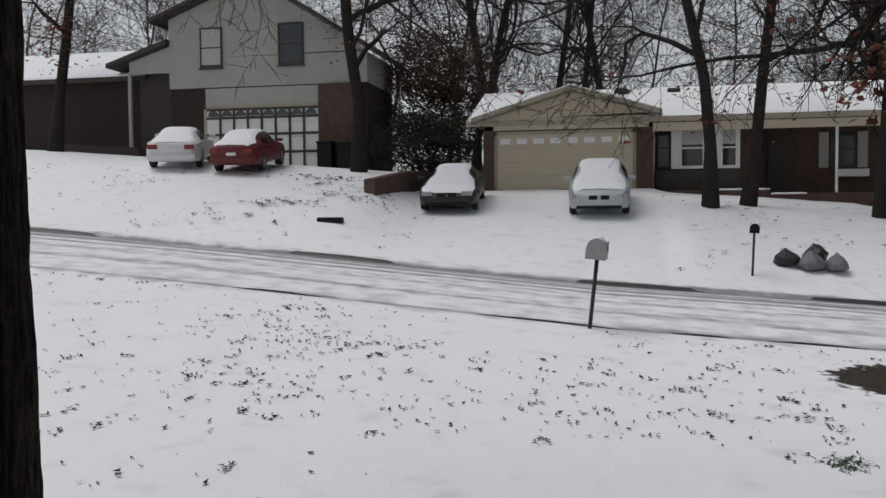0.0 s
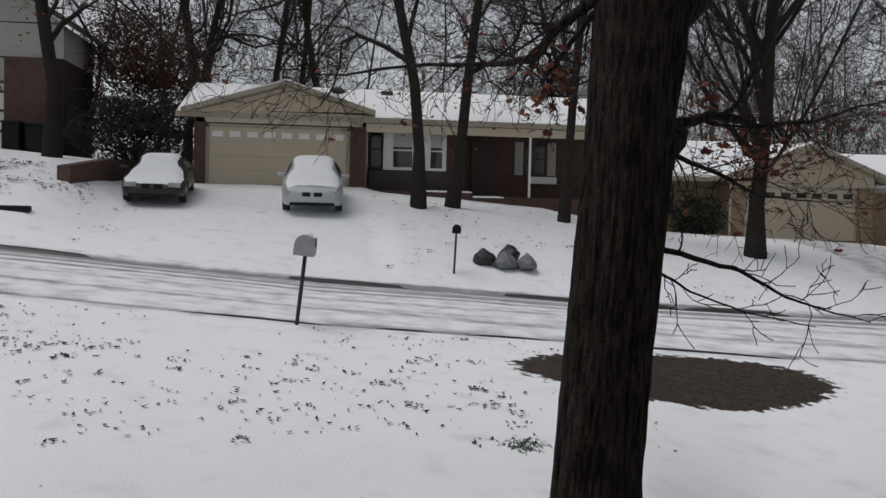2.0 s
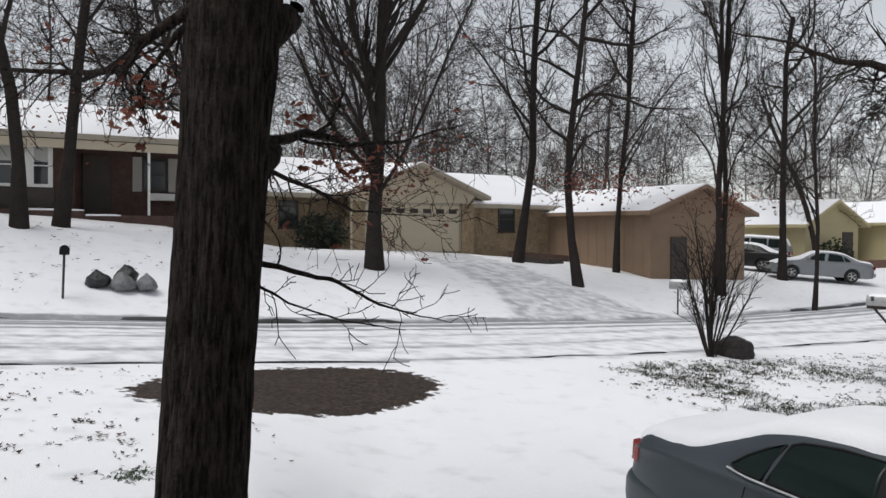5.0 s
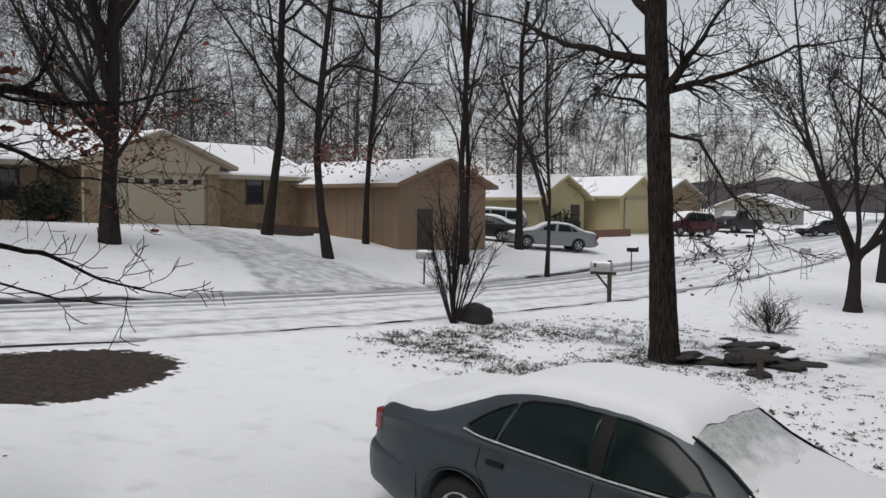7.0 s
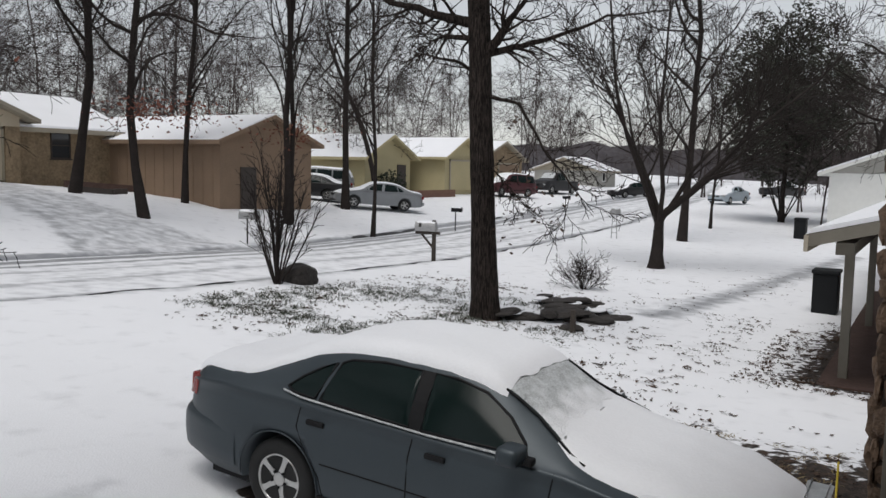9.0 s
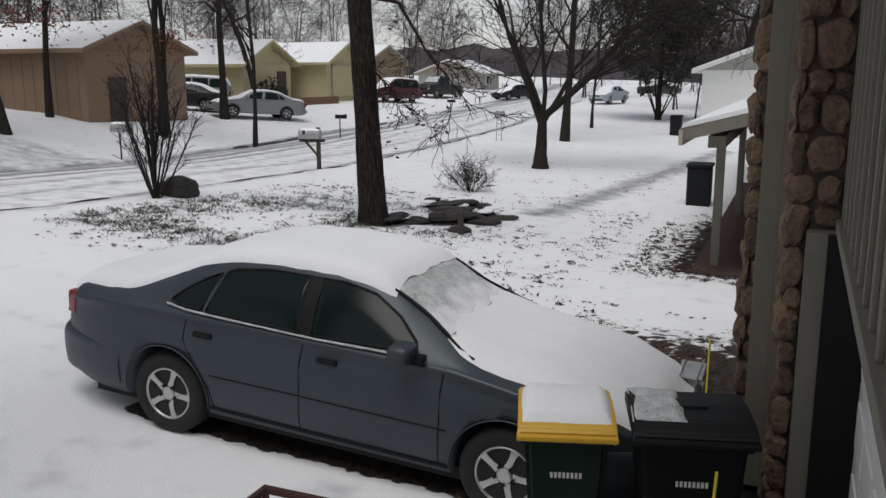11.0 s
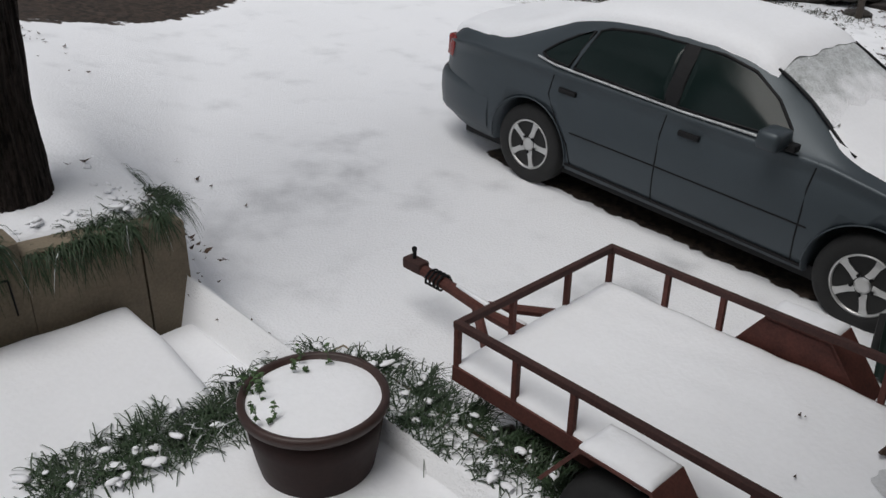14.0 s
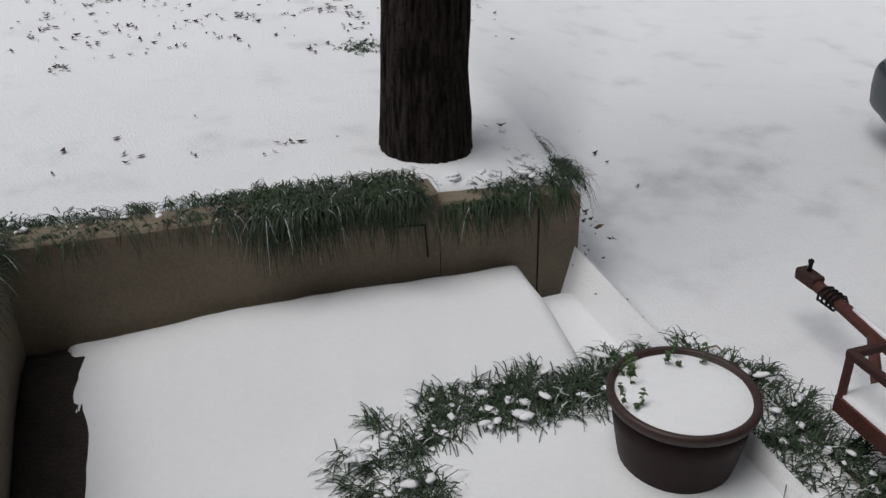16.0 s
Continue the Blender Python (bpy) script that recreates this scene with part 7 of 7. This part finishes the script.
STEM = dict(TWIG, thin=0.005, levels=2, count=(7, 4), ratio=(0.4, 0.5, 0.5), angle=(22, 30, 35), crook=0.10, clear=(0.25, 0.1, 0.1), rise=(0, 0.05, 0, 0))
many_stems("bare_shrub", 14.0, 12.0, 17, 2.5, 0.42, 71, "tall bare multi-stemmed shrub at the street edge", 0.022, STEM)
many_stems("round_shrub", 20.9, 7.8, 30, 0.85, 0.75, 72, "low rounded bare shrub on the snowy lawn", 0.008, dict(STEM, count=(7, 4), thin=0.0035, crook=0.2, angle=(38, 45, 45), ratio=(0.5, 0.5, 0.5)))


def leafy(name, x, y, z, rx, ry, rz, n, mat, size, seed, label, gap=0.1):
    """A crown of many small leaf clumps with an uneven outline."""
    rnd = random.Random(seed)
    t = thing(name, pose(x, y, land(x, y)), label, "shrub")
    for k in range(5):
        tr = Wood(seed * 10 + k)
        tr.grow(Vector((0, 0, -0.1)), Vector((rnd.gauss(0, 0.4), rnd.gauss(0, 0.4), 1)), z + rz * 0.5, 0.06, 2, dict(TWIG, thin=0.012, levels=3))
        ob = new("stem", tr.mesh("stem", M_BARK_FAR))
        ob.parent = t
    bm = bmesh.new()
    k = 0
    while k < n:
        d = Vector((rnd.gauss(0, 1), rnd.gauss(0, 1), rnd.gauss(0, 1))).normalized() * rnd.random() ** 0.4
        if noise.noise(d * 2.6 + Vector((seed, 0, 0))) < gap - 0.25:
            k += 1
            continue
        p = Vector((d.x * rx, d.y * ry, z + d.z * rz)) * 1.0
        p *= 1 + 0.2 * noise.noise(d * 3 + Vector((0, seed, 0)))
        leaf_bm(bm, p, rnd, size * rnd.uniform(0.6, 1.4))
        k += 1
    ob = mesh_ob("foliage", bm, mat, t)
    return t


M_EVER = material("dark_evergreen", (0.018, 0.026, 0.014), 0.8, scale=2, vary=0.5, bump=0, fine=8)
M_PINE = material("grey_green_needles", (0.035, 0.036, 0.026), 0.85, scale=2, vary=0.4, bump=0, fine=8)
M_BROWNLEAF = material("brown_red_foliage", (0.07, 0.032, 0.024), 0.85, scale=2, vary=0.5, bump=0, fine=8)
leafy("evergreen_shrub", -7.4, 33.6, 1.2, 2.5, 1.2, 1.4, 22000, M_EVER, 0.075, 81, "dark evergreen shrubs between the two houses")
leafy("brown_leafed_tree", -8.0, 38.0, 3.6, 2.9, 2.2, 3.2, 26000, M_BROWNLEAF, 0.10, 82, "tree holding brown-red leaves between the houses", 0.0)
leafy("evergreen_shrub", 15.0, 33.8, 0.7, 1.3, 0.8, 0.9, 2200, M_EVER, 0.14, 83, "dark evergreen bushes beside the brick garage")
leafy("evergreen_shrub", 45.8, 30.2, 0.8, 1.3, 0.8, 0.9, 800, M_EVER, 0.15, 84, "dark evergreen bush by the yellow house")
leafy("pine_tree", 57.3, 8.6, 7.6, 5.0, 4.4, 5.4, 36000, M_PINE, 0.17, 85, "tall dark pine with a ragged crown", 0.06)
stand(up_a, 57.3, 8.6, 0.75, 0, "trunk and limbs of the tall dark pine", 1.1)

# ---- the woods behind the houses ----
masters = []
for k in range(4):
    m_, _t = tree("wood_tree", 200 + k, 14.0 + k, 0.095, THIN, "bare tree in the winter woods behind the houses")
    masters.append(m_)
rw = random.Random(77)
wood_v, wood_f = [], []
src = [[c.data for c in m_.children] for m_ in masters]
data = []
for meshes in src:
    vs, fs = [], []
    for me_ in meshes:
        o = len(vs)
        vs += [tuple(v.co) for v in me_.vertices]
        fs += [tuple(i + o for i in p.vertices) for p in me_.polygons]
    data.append((np.array(vs), fs))
for m_ in masters:
    for c in list(m_.children):
        bpy.data.objects.remove(c)
    bpy.data.objects.remove(m_)


def woods(name, places, label, mat):
    """Many far trees as one object."""
    V, F, off = [], [], 0
    for x, y, sc in places:
        vs, fs = data[rw.randrange(4)]
        a = rw.uniform(0, 6.28)
        c, s = math.cos(a), math.sin(a)
        q = np.stack([vs[:, 0] * c - vs[:, 1] * s, vs[:, 0] * s + vs[:, 1] * c, vs[:, 2]], 1) * sc + (x, y, land(x, y) - 0.2)
        V.append(q)
        F += [tuple(i + off for i in f) for f in fs]
        off += len(vs)
    me_ = bpy.data.meshes.new(name)
    me_.from_pydata(np.concatenate(V).tolist(), [], F)
    me_.materials.append(mat)
    return tagged(new(name, me_), label, "woods", kind="stuff")


M_FARWOOD = material("grey_brown_far_twigs", (0.068, 0.057, 0.055), 0.95, scale=0.5, vary=0.25, bump=0, fine=3, spec=0.1)
spots = []
for n_, x0, x1, y0, y1, a, b in ((28, -44, 46, 46, 64, 0.65, 1.1), (56, 38, 125, 42, 75, 0.6, 0.95), (40, 85, 150, -8, 40, 0.55, 0.9), (20, 58, 92, -14, 5, 0.6, 0.95), (10, 55, 84, 4, 11, 0.5, 0.8), (14, 12, 36, 46, 56, 0.8, 1.05), (5, -16, -5, 44, 52, 0.9, 1.2), (8, -40, -20, 46, 56, 0.8, 1.1)):
    for _ in range(n_):
        spots.append((rw.uniform(x0, x1), rw.uniform(y0, y1), rw.uniform(a, b)))
woods("winter_woods", spots, "leafless grey-brown woods behind the houses", M_FARWOOD)

# the far wooded ridge, a soft dark band on the horizon
ridge = bmesh.new()
rows = []
for k in range(160):
    a = radians(-70 + 200 * k / 159)
    R = 230
    x, y = R * math.sin(a), R * math.cos(a)
    hgt = 9.5 + 2.5 * noise.noise((k * 0.13, 0, 0)) + 2.2 * noise.noise((k * 0.7, 2, 0)) + 1.2 * noise.noise((k * 2.3, 4, 0))
    rows.append([ridge.verts.new((x, y, -12)), ridge.verts.new((x, y, hgt * 0.6)), ridge.verts.new((x * 1.03, y * 1.03, hgt))])
for r0, r1 in zip(rows, rows[1:]):
    for k in range(2):
        ridge.faces.new((r0[k], r0[k + 1], r1[k + 1], r1[k]))
M_RIDGE = material("distant_woods", (0.075, 0.07, 0.075), 1.0, scale=0.12, vary=0.35, bump=0, fine=0.9, spec=0.0)
tagged(mesh_ob("backdrop", ridge, M_RIDGE, smooth=True), "distant wooded ridge under grey sky", "backdrop", kind="structure")

# ---- street furniture and small things ----
M_MBGREY = material("weathered_grey_metal", (0.34, 0.34, 0.34), 0.55, metal=0.3, scale=12, vary=0.2, bump=0.2, fine=80, dist=0.003)
M_POST = material("dark_post", (0.03, 0.028, 0.026), 0.7, scale=12, vary=0.2, bump=0.2, fine=80, dist=0.003)


def mailbox(x, y, turn, body, label, tall=1.02, size=1.0, post="pole", lean=0.0, sit=None):
    z = land(x, y) if sit is None else sit
    t = thing("mailbox", pose(x, y, z, lean * math.sin(radians(turn)), lean * math.cos(radians(turn)), turn), label, "mailbox", "mailboxes on the street")
    if post == "pole":
        part("post", tube(bmesh.new(), [(0, 0, -0.1), (0, 0, tall)], 0.028, 10), M_POST, t, smooth=True)
    elif post == "timber":
        part("post", bbox(-0.055, -0.055, -0.1, 0.055, 0.055, tall + 0.35, bevel=0.008), M_DIM, t)
        part("arm", bbox(-0.04, -0.62, tall - 0.10, 0.04, 0.2, tall - 0.01, bevel=0.006), M_DIM, t)
        part("brace", tube(bmesh.new(), [(0, -0.05, tall - 0.5), (0, -0.42, tall - 0.09)], 0.035, 6), M_DIM, t)
    else:
        for sx in (-0.13, 0.13):
            part("leg", tube(bmesh.new(), [(sx, 0, -0.1), (sx * 0.7, 0, tall)], 0.018, 6), M_MBGREY, t)
        for zz in (0.25, 0.5, 0.75):
            part("rung", tube(bmesh.new(), [(-0.12, 0, zz), (0.12, 0, zz)], 0.012, 6), M_MBGREY, t)
    w, h, L = 0.105 * size, 0.22 * size, 0.48 * size
    out = [(-w, 0), (w, 0), (w, h * 0.5)] + [(w * math.cos(a), h * 0.5 + h * 0.5 * math.sin(a)) for a in [math.pi * k / 10 for k in range(1, 10)]] + [(-w, h * 0.5)]
    y0 = -L * 0.6 if post != "timber" else -0.58
    b = part("box", prism(bmesh.new(), [(px, tall + pz) for px, pz in out], "y", y0, y0 + L), body, t)
    part("door", prism(bmesh.new(), [(px * 1.05, tall - 0.004 + pz * 1.04) for px, pz in out], "y", y0 - 0.02, y0), body, b)
    part("flag", bbox(w + 0.004, y0 + 0.12, tall + h * 0.45, w + 0.014, y0 + 0.20, tall + h * 0.45 + 0.13), M_POST, b)
    part("snow_cap", snow_sheet(-w * 0.75, y0 + 0.01, w * 0.75, y0 + L - 0.01, lambda px, py: tall + h + 0.035 - 0.9 * px * px / w, 8, drop=0.05, soft=0.02), M_SNOW, b, smooth=True)
    return t


mailbox(-0.55, 12.05, -3, M_MBGREY, "grey metal mailbox on a thin leaning pole", 0.98, 1.25, lean=6.0)
mailbox(3.05, 21.5, -8, M_BLACK, "small black mailbox on a thin pole across the street", lean=2.0)
mailbox(23.4, 13.75, 190, M_MBGREY, "grey mailbox on a dark timber post and arm", 0.95, 1.35, "timber")
mailbox(35.4, 19.7, 10, M_BLACK, "black mailbox on a short pole across the street", 0.9)
mailbox(52.5, 21.1, 10, M_BLACK, "dark mailbox far along the street", 0.9)
mailbox(37.0, 12.5, 90, M_MBGREY, "grey mailbox on a white wire-frame stand", 1.05, 1.3, "frame")
mailbox(23.0, 21.2, 10, M_MBGREY, "pale mailbox on a post by the brown house", 0.9, 1.4)

# rubbish bags at the kerb
M_BAG = material("black_bin_liner", (0.014, 0.014, 0.016), 0.35, scale=9, vary=0.3, bump=0.6, fine=30, dist=0.03)
M_BAGSNOW = material("frosted_bin_liner", (0.16, 0.165, 0.17), 0.6, scale=7, vary=0.45, bump=0.6, fine=30, dist=0.03)
for k, (x, y, s, mat) in enumerate(((3.98, 22.3, 0.27, M_BAG), (4.52, 22.15, 0.29, M_BAGSNOW), (5.07, 22.15, 0.28, M_BAGSNOW), (4.7, 22.65, 0.28, M_BAG))):
    bm = bmesh.new()
    bmesh.ops.create_icosphere(bm, subdivisions=4, radius=1)
    for v in bm.verts:
        c = v.co.copy()
        d = 1 + 0.16 * noise.noise(c * 1.8 + Vector((k * 5, 0, 0))) + 0.07 * noise.noise(c * 5 + Vector((k, 0, 0)))
        c = Vector((c.x * 1.05, c.y * 0.9, max(c.z, -0.75) * 0.84)) * d
        pinch = 1.15 - 0.45 * max(0.0, v.co.z + 0.3) ** 1.2
        c = Vector((c.x * pinch - 0.25 * max(0, c.z), c.y * pinch, c.z))
        if v.co.z > 0.9:
            c = Vector((c.x * 0.6, c.y * 0.6, c.z * 1.12))
        v.co = c * s
    ob = mesh_ob("rubbish_bag", bm, mat, smooth=True)
    ob.matrix_world = pose(x, y, land(x, y) + s * 0.68, 0, 8 * (k - 1), 40 * k)
    tagged(ob, "full black rubbish bag dusted with snow" if mat is M_BAG else "rubbish bag lightly covered with grey snow", "bag", "rubbish bags")


def rock(x, y, sx, sy, sz, seed, name="rock", label="dark flat stone in the snow", group="garden stones", z=None, turn=0):
    bm = bmesh.new()
    bmesh.ops.create_icosphere(bm, subdivisions=3, radius=1)
    for v in bm.verts:
        c = v.co.copy()
        q = max(abs(c.x), abs(c.y), abs(c.z))
        c = c.lerp(c / q, 0.35)
        v.co = Vector((c.x * sx, c.y * sy, c.z * sz)) * (1 + 0.28 * noise.noise(c * 1.4 + Vector((seed, 0, 0))))
    ob = mesh_ob(name, bm, M_ROCK, smooth=False)
    ob.matrix_world = pose(x, y, (land(x, y) if z is None else z) + sz * 0.4, 0, 0, turn)
    return tagged(ob, label, "stone", group)


M_ROCK = material("dark_slate_stone", (0.035, 0.03, 0.027), 0.9, scale=6, vary=0.4, bump=0.7, fine=30, dist=0.02)
rock(14.7, 12.0, 0.42, 0.34, 0.28, 3.0, label="dark rounded boulder beside the bare shrub")
rk = random.Random(44)
for k in range(26):
    t = k / 25
    x = 15.4 + 2.6 * t + rk.gauss(0, 0.3)
    y = 6.9 - 0.9 * math.sin(t * 3.1) + rk.gauss(0, 0.35) + 0.4 * t
    lift = 0.12 if k % 3 == 0 else 0.0
    rock(x, y, rk.uniform(0.2, 0.5), rk.uniform(0.15, 0.34), rk.uniform(0.04, 0.085), k * 2.1, z=land(x, y) + lift, turn=rk.uniform(0, 180), label="dark flat edging stone stacked in the snowy bed")
snowcaps = bmesh.new()
for k in range(14):
    x, y = 15.5 + 2.4 * rk.random(), 6.6 + rk.gauss(0, 0.5)
    r_ = bmesh.ops.create_icosphere(snowcaps, subdivisions=2, radius=1)
    for v in r_["verts"]:
        v.co = Vector((x + v.co.x * 0.25, y + v.co.y * 0.18, land(x, y) + 0.13 + v.co.z * 0.04))
tagged(mesh_ob("stone_snow", snowcaps, M_SNOW, smooth=True), "snow caps on the stacked stones", "snow", kind="stuff")
ob = mesh_ob("marker_post", tube(bmesh.new(), [(15.0, 5.75, land(15, 5.75) - 0.1), (15.0, 5.76, land(15, 5.75) + 0.42)], [0.06, 0.055], 10), M_DIM)
tagged(ob, "short wooden stump post in the leafy lawn", "post")

# low walls and beds across the street
def low_wall(pts, h, label, mat, w=0.25):
    bm = bmesh.new()
    for (x0, y0), (x1, y1) in zip(pts, pts[1:]):
        L = math.hypot(x1 - x0, y1 - y0)
        nx, ny = -(y1 - y0) / L * w / 2, (x1 - x0) / L * w / 2
        z0, z1 = land(x0, y0), land(x1, y1)
        c = []
        for dz0, dz1 in ((-0.4, -0.4), (h, h)):
            c.append([bm.verts.new(v) for v in ((x0 + nx, y0 + ny, z0 + dz0), (x1 + nx, y1 + ny, z1 + dz1), (x1 - nx, y1 - ny, z1 + dz1), (x0 - nx, y0 - ny, z0 + dz0))])
        bm.faces.new(c[0][::-1])
        bm.faces.new(c[1])
        for k in range(4):
            bm.faces.new((c[0][k], c[0][(k + 1) % 4], c[1][(k + 1) % 4], c[1][k]))
    bmesh.ops.recalc_face_normals(bm, faces=bm.faces)
    return tagged(mesh_ob("garden_wall", bm, mat), label, "garden wall", kind="structure")


low_wall([(-7.7, 26.2), (-7.1, 28.6), (-6.75, 32.0)], 0.45, "low brown brick wall between the two drives", M_BRICKDARK, 0.4)
low_wall([(-24.0, 34.0), (-19.2, 32.6)], 0.35, "low dark wall below the brick wing", M_BRICKSHADE, 0.4)
low_wall([(23.2, 31.2), (24.8, 30.6), (26.0, 31.2)], 0.22, "low dark timber bed edge at the brick house", M_DARKTRIM, 0.3)
low_wall([(24.5, 33.2), (27.6, 32.6)], 0.30, "low dark wall with snow on top", M_BRICKDARK, 0.3)
for x, y in ((-10.7, 33.4), (-11.5, 33.3)):
    t = thing("wheeled_bin", pose(x, y, land(x, y) + 0.02), "dark wheeled bin beside the garage pier", "bin", "bins at the garage")
    part("body", bbox(-0.3, -0.3, 0, 0.3, 0.3, 0.95, bevel=0.03), M_BINBLACK, t)
    part("lid", bbox(-0.33, -0.34, 0.95, 0.33, 0.34, 1.04, bevel=0.03), M_BINBLACK, t)
ob = mesh_ob("storm_drain", bbox(-8.2, 22.6, land(-7.85, 22.7) - 0.05, -7.5, 22.9, land(-7.85, 22.7) + 0.11, bevel=0.03), M_BLACK)
tagged(ob, "dark storm drain inlet at the kerb", "drain")

# kerbs: wet dark concrete just showing along both sides of the street
M_KERB = material("wet_dark_kerb", (0.035, 0.035, 0.035), 0.5, scale=5, vary=0.4, bump=0.3, fine=40, dist=0.006)
for side_name, off, sgn in (("kerb_near", 0.02, 1), ("kerb_far", ROAD_WIDE - 0.03, -1)):
    kerb = tagged(new(side_name), "dark wet kerb edge showing under snow", "kerb", kind="structure")
    rk = random.Random(5 if sgn > 0 else 6)
    x = -30.0
    while x < 46:
        L = rk.uniform(1.2, 4.0)
        if rk.random() < (0.95 if sgn > 0 else 0.5) and not (sgn > 0 and -12 < x < -3 and rk.random() < 0.4):
            bm = bmesh.new()
            n = 6
            rows = []
            for k in range(n + 1):
                xx = x + L * k / n
                thick = 0.085 * math.sin(math.pi * k / n) ** 0.4 + 0.003
                y = road_near(xx) + off
                z = max(land(xx, y - 0.12 * sgn), land(xx, y + 0.12 * sgn)) - 0.0
                zb = land(xx, y + 0.10 * sgn)
                rows.append([bm.verts.new((xx, y - 0.03 * sgn, zb + 0.012)), bm.verts.new((xx, y - 0.03 * sgn, zb + 0.02 + thick)), bm.verts.new((xx, y + 0.07 * sgn, zb + 0.012 + thick * 0.6)), bm.verts.new((xx, y + 0.13 * sgn, zb + 0.010))])
            for r0, r1 in zip(rows, rows[1:]):
                for k in range(3):
                    bm.faces.new((r0[k], r0[k + 1], r1[k + 1], r1[k]))
            bmesh.ops.recalc_face_normals(bm, faces=bm.faces)
            part("kerb_stone", bm, M_KERB, kerb)
        x += L

# ---- leaf litter and grass poking through the snow ----
def litter(name, areas, mat, label, size, seed, category="leaves", upright=0.35):
    """areas: x0, y0, x1, y1, number of clumps, leaves in a clump."""
    rnd = random.Random(seed)
    V, F = [], []
    for x0, y0, x1, y1, n, per in areas:
        k = 0
        while k < n:
            x, y = rnd.uniform(x0, x1), rnd.uniform(y0, y1)
            k += 1
            if noise.noise((x * 0.35, y * 0.55, seed)) + 0.35 * noise.noise((x * 1.3, y * 1.3, seed)) < rnd.uniform(-0.3, 0.38):
                continue
            if bed_edge(x, y) > -0.1 or (4.8 < x < 7 and 0 < y < 6):
                continue
            for _ in range(max(1, int(rnd.expovariate(1 / per)))):
                a, b = x + rnd.gauss(0, 0.05), y + rnd.gauss(0, 0.05)
                z = land(a, b) + (0.04 if b > 19 else 0.006)
                t, s = rnd.uniform(0, 6.28), size * rnd.uniform(0.5, 1.5) * (1.5 if b > 19 else 1)
                u, v = rnd.uniform(0.3, 0.9), rnd.uniform(0, upright)
                c, q = math.cos(t), math.sin(t)
                o = len(V)
                for lx, ly, lz in ((-0.5, 0, 0.1 + v), (-0.1, -0.35 * u, 0.0), (0.5, -0.05, 0.15 + v * 0.8), (0.0, 0.35 * u, 0.12)):
                    V.append((a + (lx * c - ly * q) * s, b + (lx * q + ly * c) * s, z + lz * s))
                F.append((o, o + 1, o + 2, o + 3))
    me_ = bpy.data.meshes.new(name)
    me_.from_pydata(V, [], F)
    me_.materials.append(mat)
    return tagged(new(name, me_), label, category, kind="stuff")


litter("fallen_leaves", [(-9, 5.0, 3.2, 11.9, 1300, 1.8), (-4.5, 6.8, 1.8, 10.5, 650, 2.2), (-20, 20.5, -5.5, 28.5, 500, 3.0), (-10.5, 23.5, -6.5, 28.5, 700, 4.0), (1.2, 21, 12, 30, 420, 2.0), (0.3, 4.6, 2, 7, 30, 1.2)], M_LEAF, "dark dead leaves scattered over the snowy lawns", 0.053, 3)
litter("fallen_leaves", [(9.2, 3.0, 20, 11.8, 2600, 2.6), (7.0, 0.6, 11, 3.2, 900, 3.0), (13.5, 0.4, 21, 2.6, 1500, 3.5), (20, 3, 30, 11, 500, 1.6)], M_LEAF, "dead leaves scattered on the neighbouring lawn", 0.06, 4)
litter("fallen_leaves", [(-0.72, 1.5, -0.2, 4.1, 60, 1.6), (1.95, 3.8, 2.3, 4.4, 60, 2.0)], M_LEAF, "few dead leaves by the entry wall", 0.04, 6)


def tufts(name, areas, mat, label, seed, long):
    rnd = random.Random(seed)
    bm = bmesh.new()
    for x0, y0, x1, y1, n in areas:
        for _ in range(n):
            x, y = rnd.uniform(x0, x1), rnd.uniform(y0, y1)
            if noise.noise((x * 0.5, y * 0.5, seed)) < rnd.uniform(-0.4, 0.3):
                continue
            for _ in range(rnd.randint(5, 10)):
                blade(bm, x + rnd.gauss(0, 0.05), y + rnd.gauss(0, 0.05), land(x, y) - 0.01, rnd.uniform(0, 6.28), long * rnd.uniform(0.5, 1.2), rnd.uniform(0.15, 0.5), 0.012)
    return tagged(mesh_ob(name, bm, mat), label, "grass", kind="stuff")


M_TUFT = material("winter_grass", (0.045, 0.05, 0.034), 0.8, scale=2, vary=0.5, bump=0, fine=9)
tufts("bed_grass", [(10.5, 7.2, 17.5, 11.6, 900), (9.5, 5.5, 15, 8.5, 340)], M_TUFT, "tufts of grey-green grass in the planted bed", 91, 0.26)
tufts("bed_grass", [(11.0, 7.6, 16.0, 11.4, 620)], M_TUFT, "thick tufts of grey-green grass round the oak", 95, 0.24)
tufts("lawn_grass", [(9.5, 2.0, 20, 7.0, 380)], M_TUFT, "sparse grass tips through the neighbouring snow", 92, 0.10)
tufts("dry_grass", [(6.9, 0.7, 10.0, 2.6, 420)], M_DEADGRASS, "straw-coloured dry grass beside the house", 93, 0.12)
tufts("lawn_clump", [(1.36, 6.95, 1.66, 7.2, 26)], M_GRASS, "small clump of dark grass on the lawn", 0.5, 0.13)
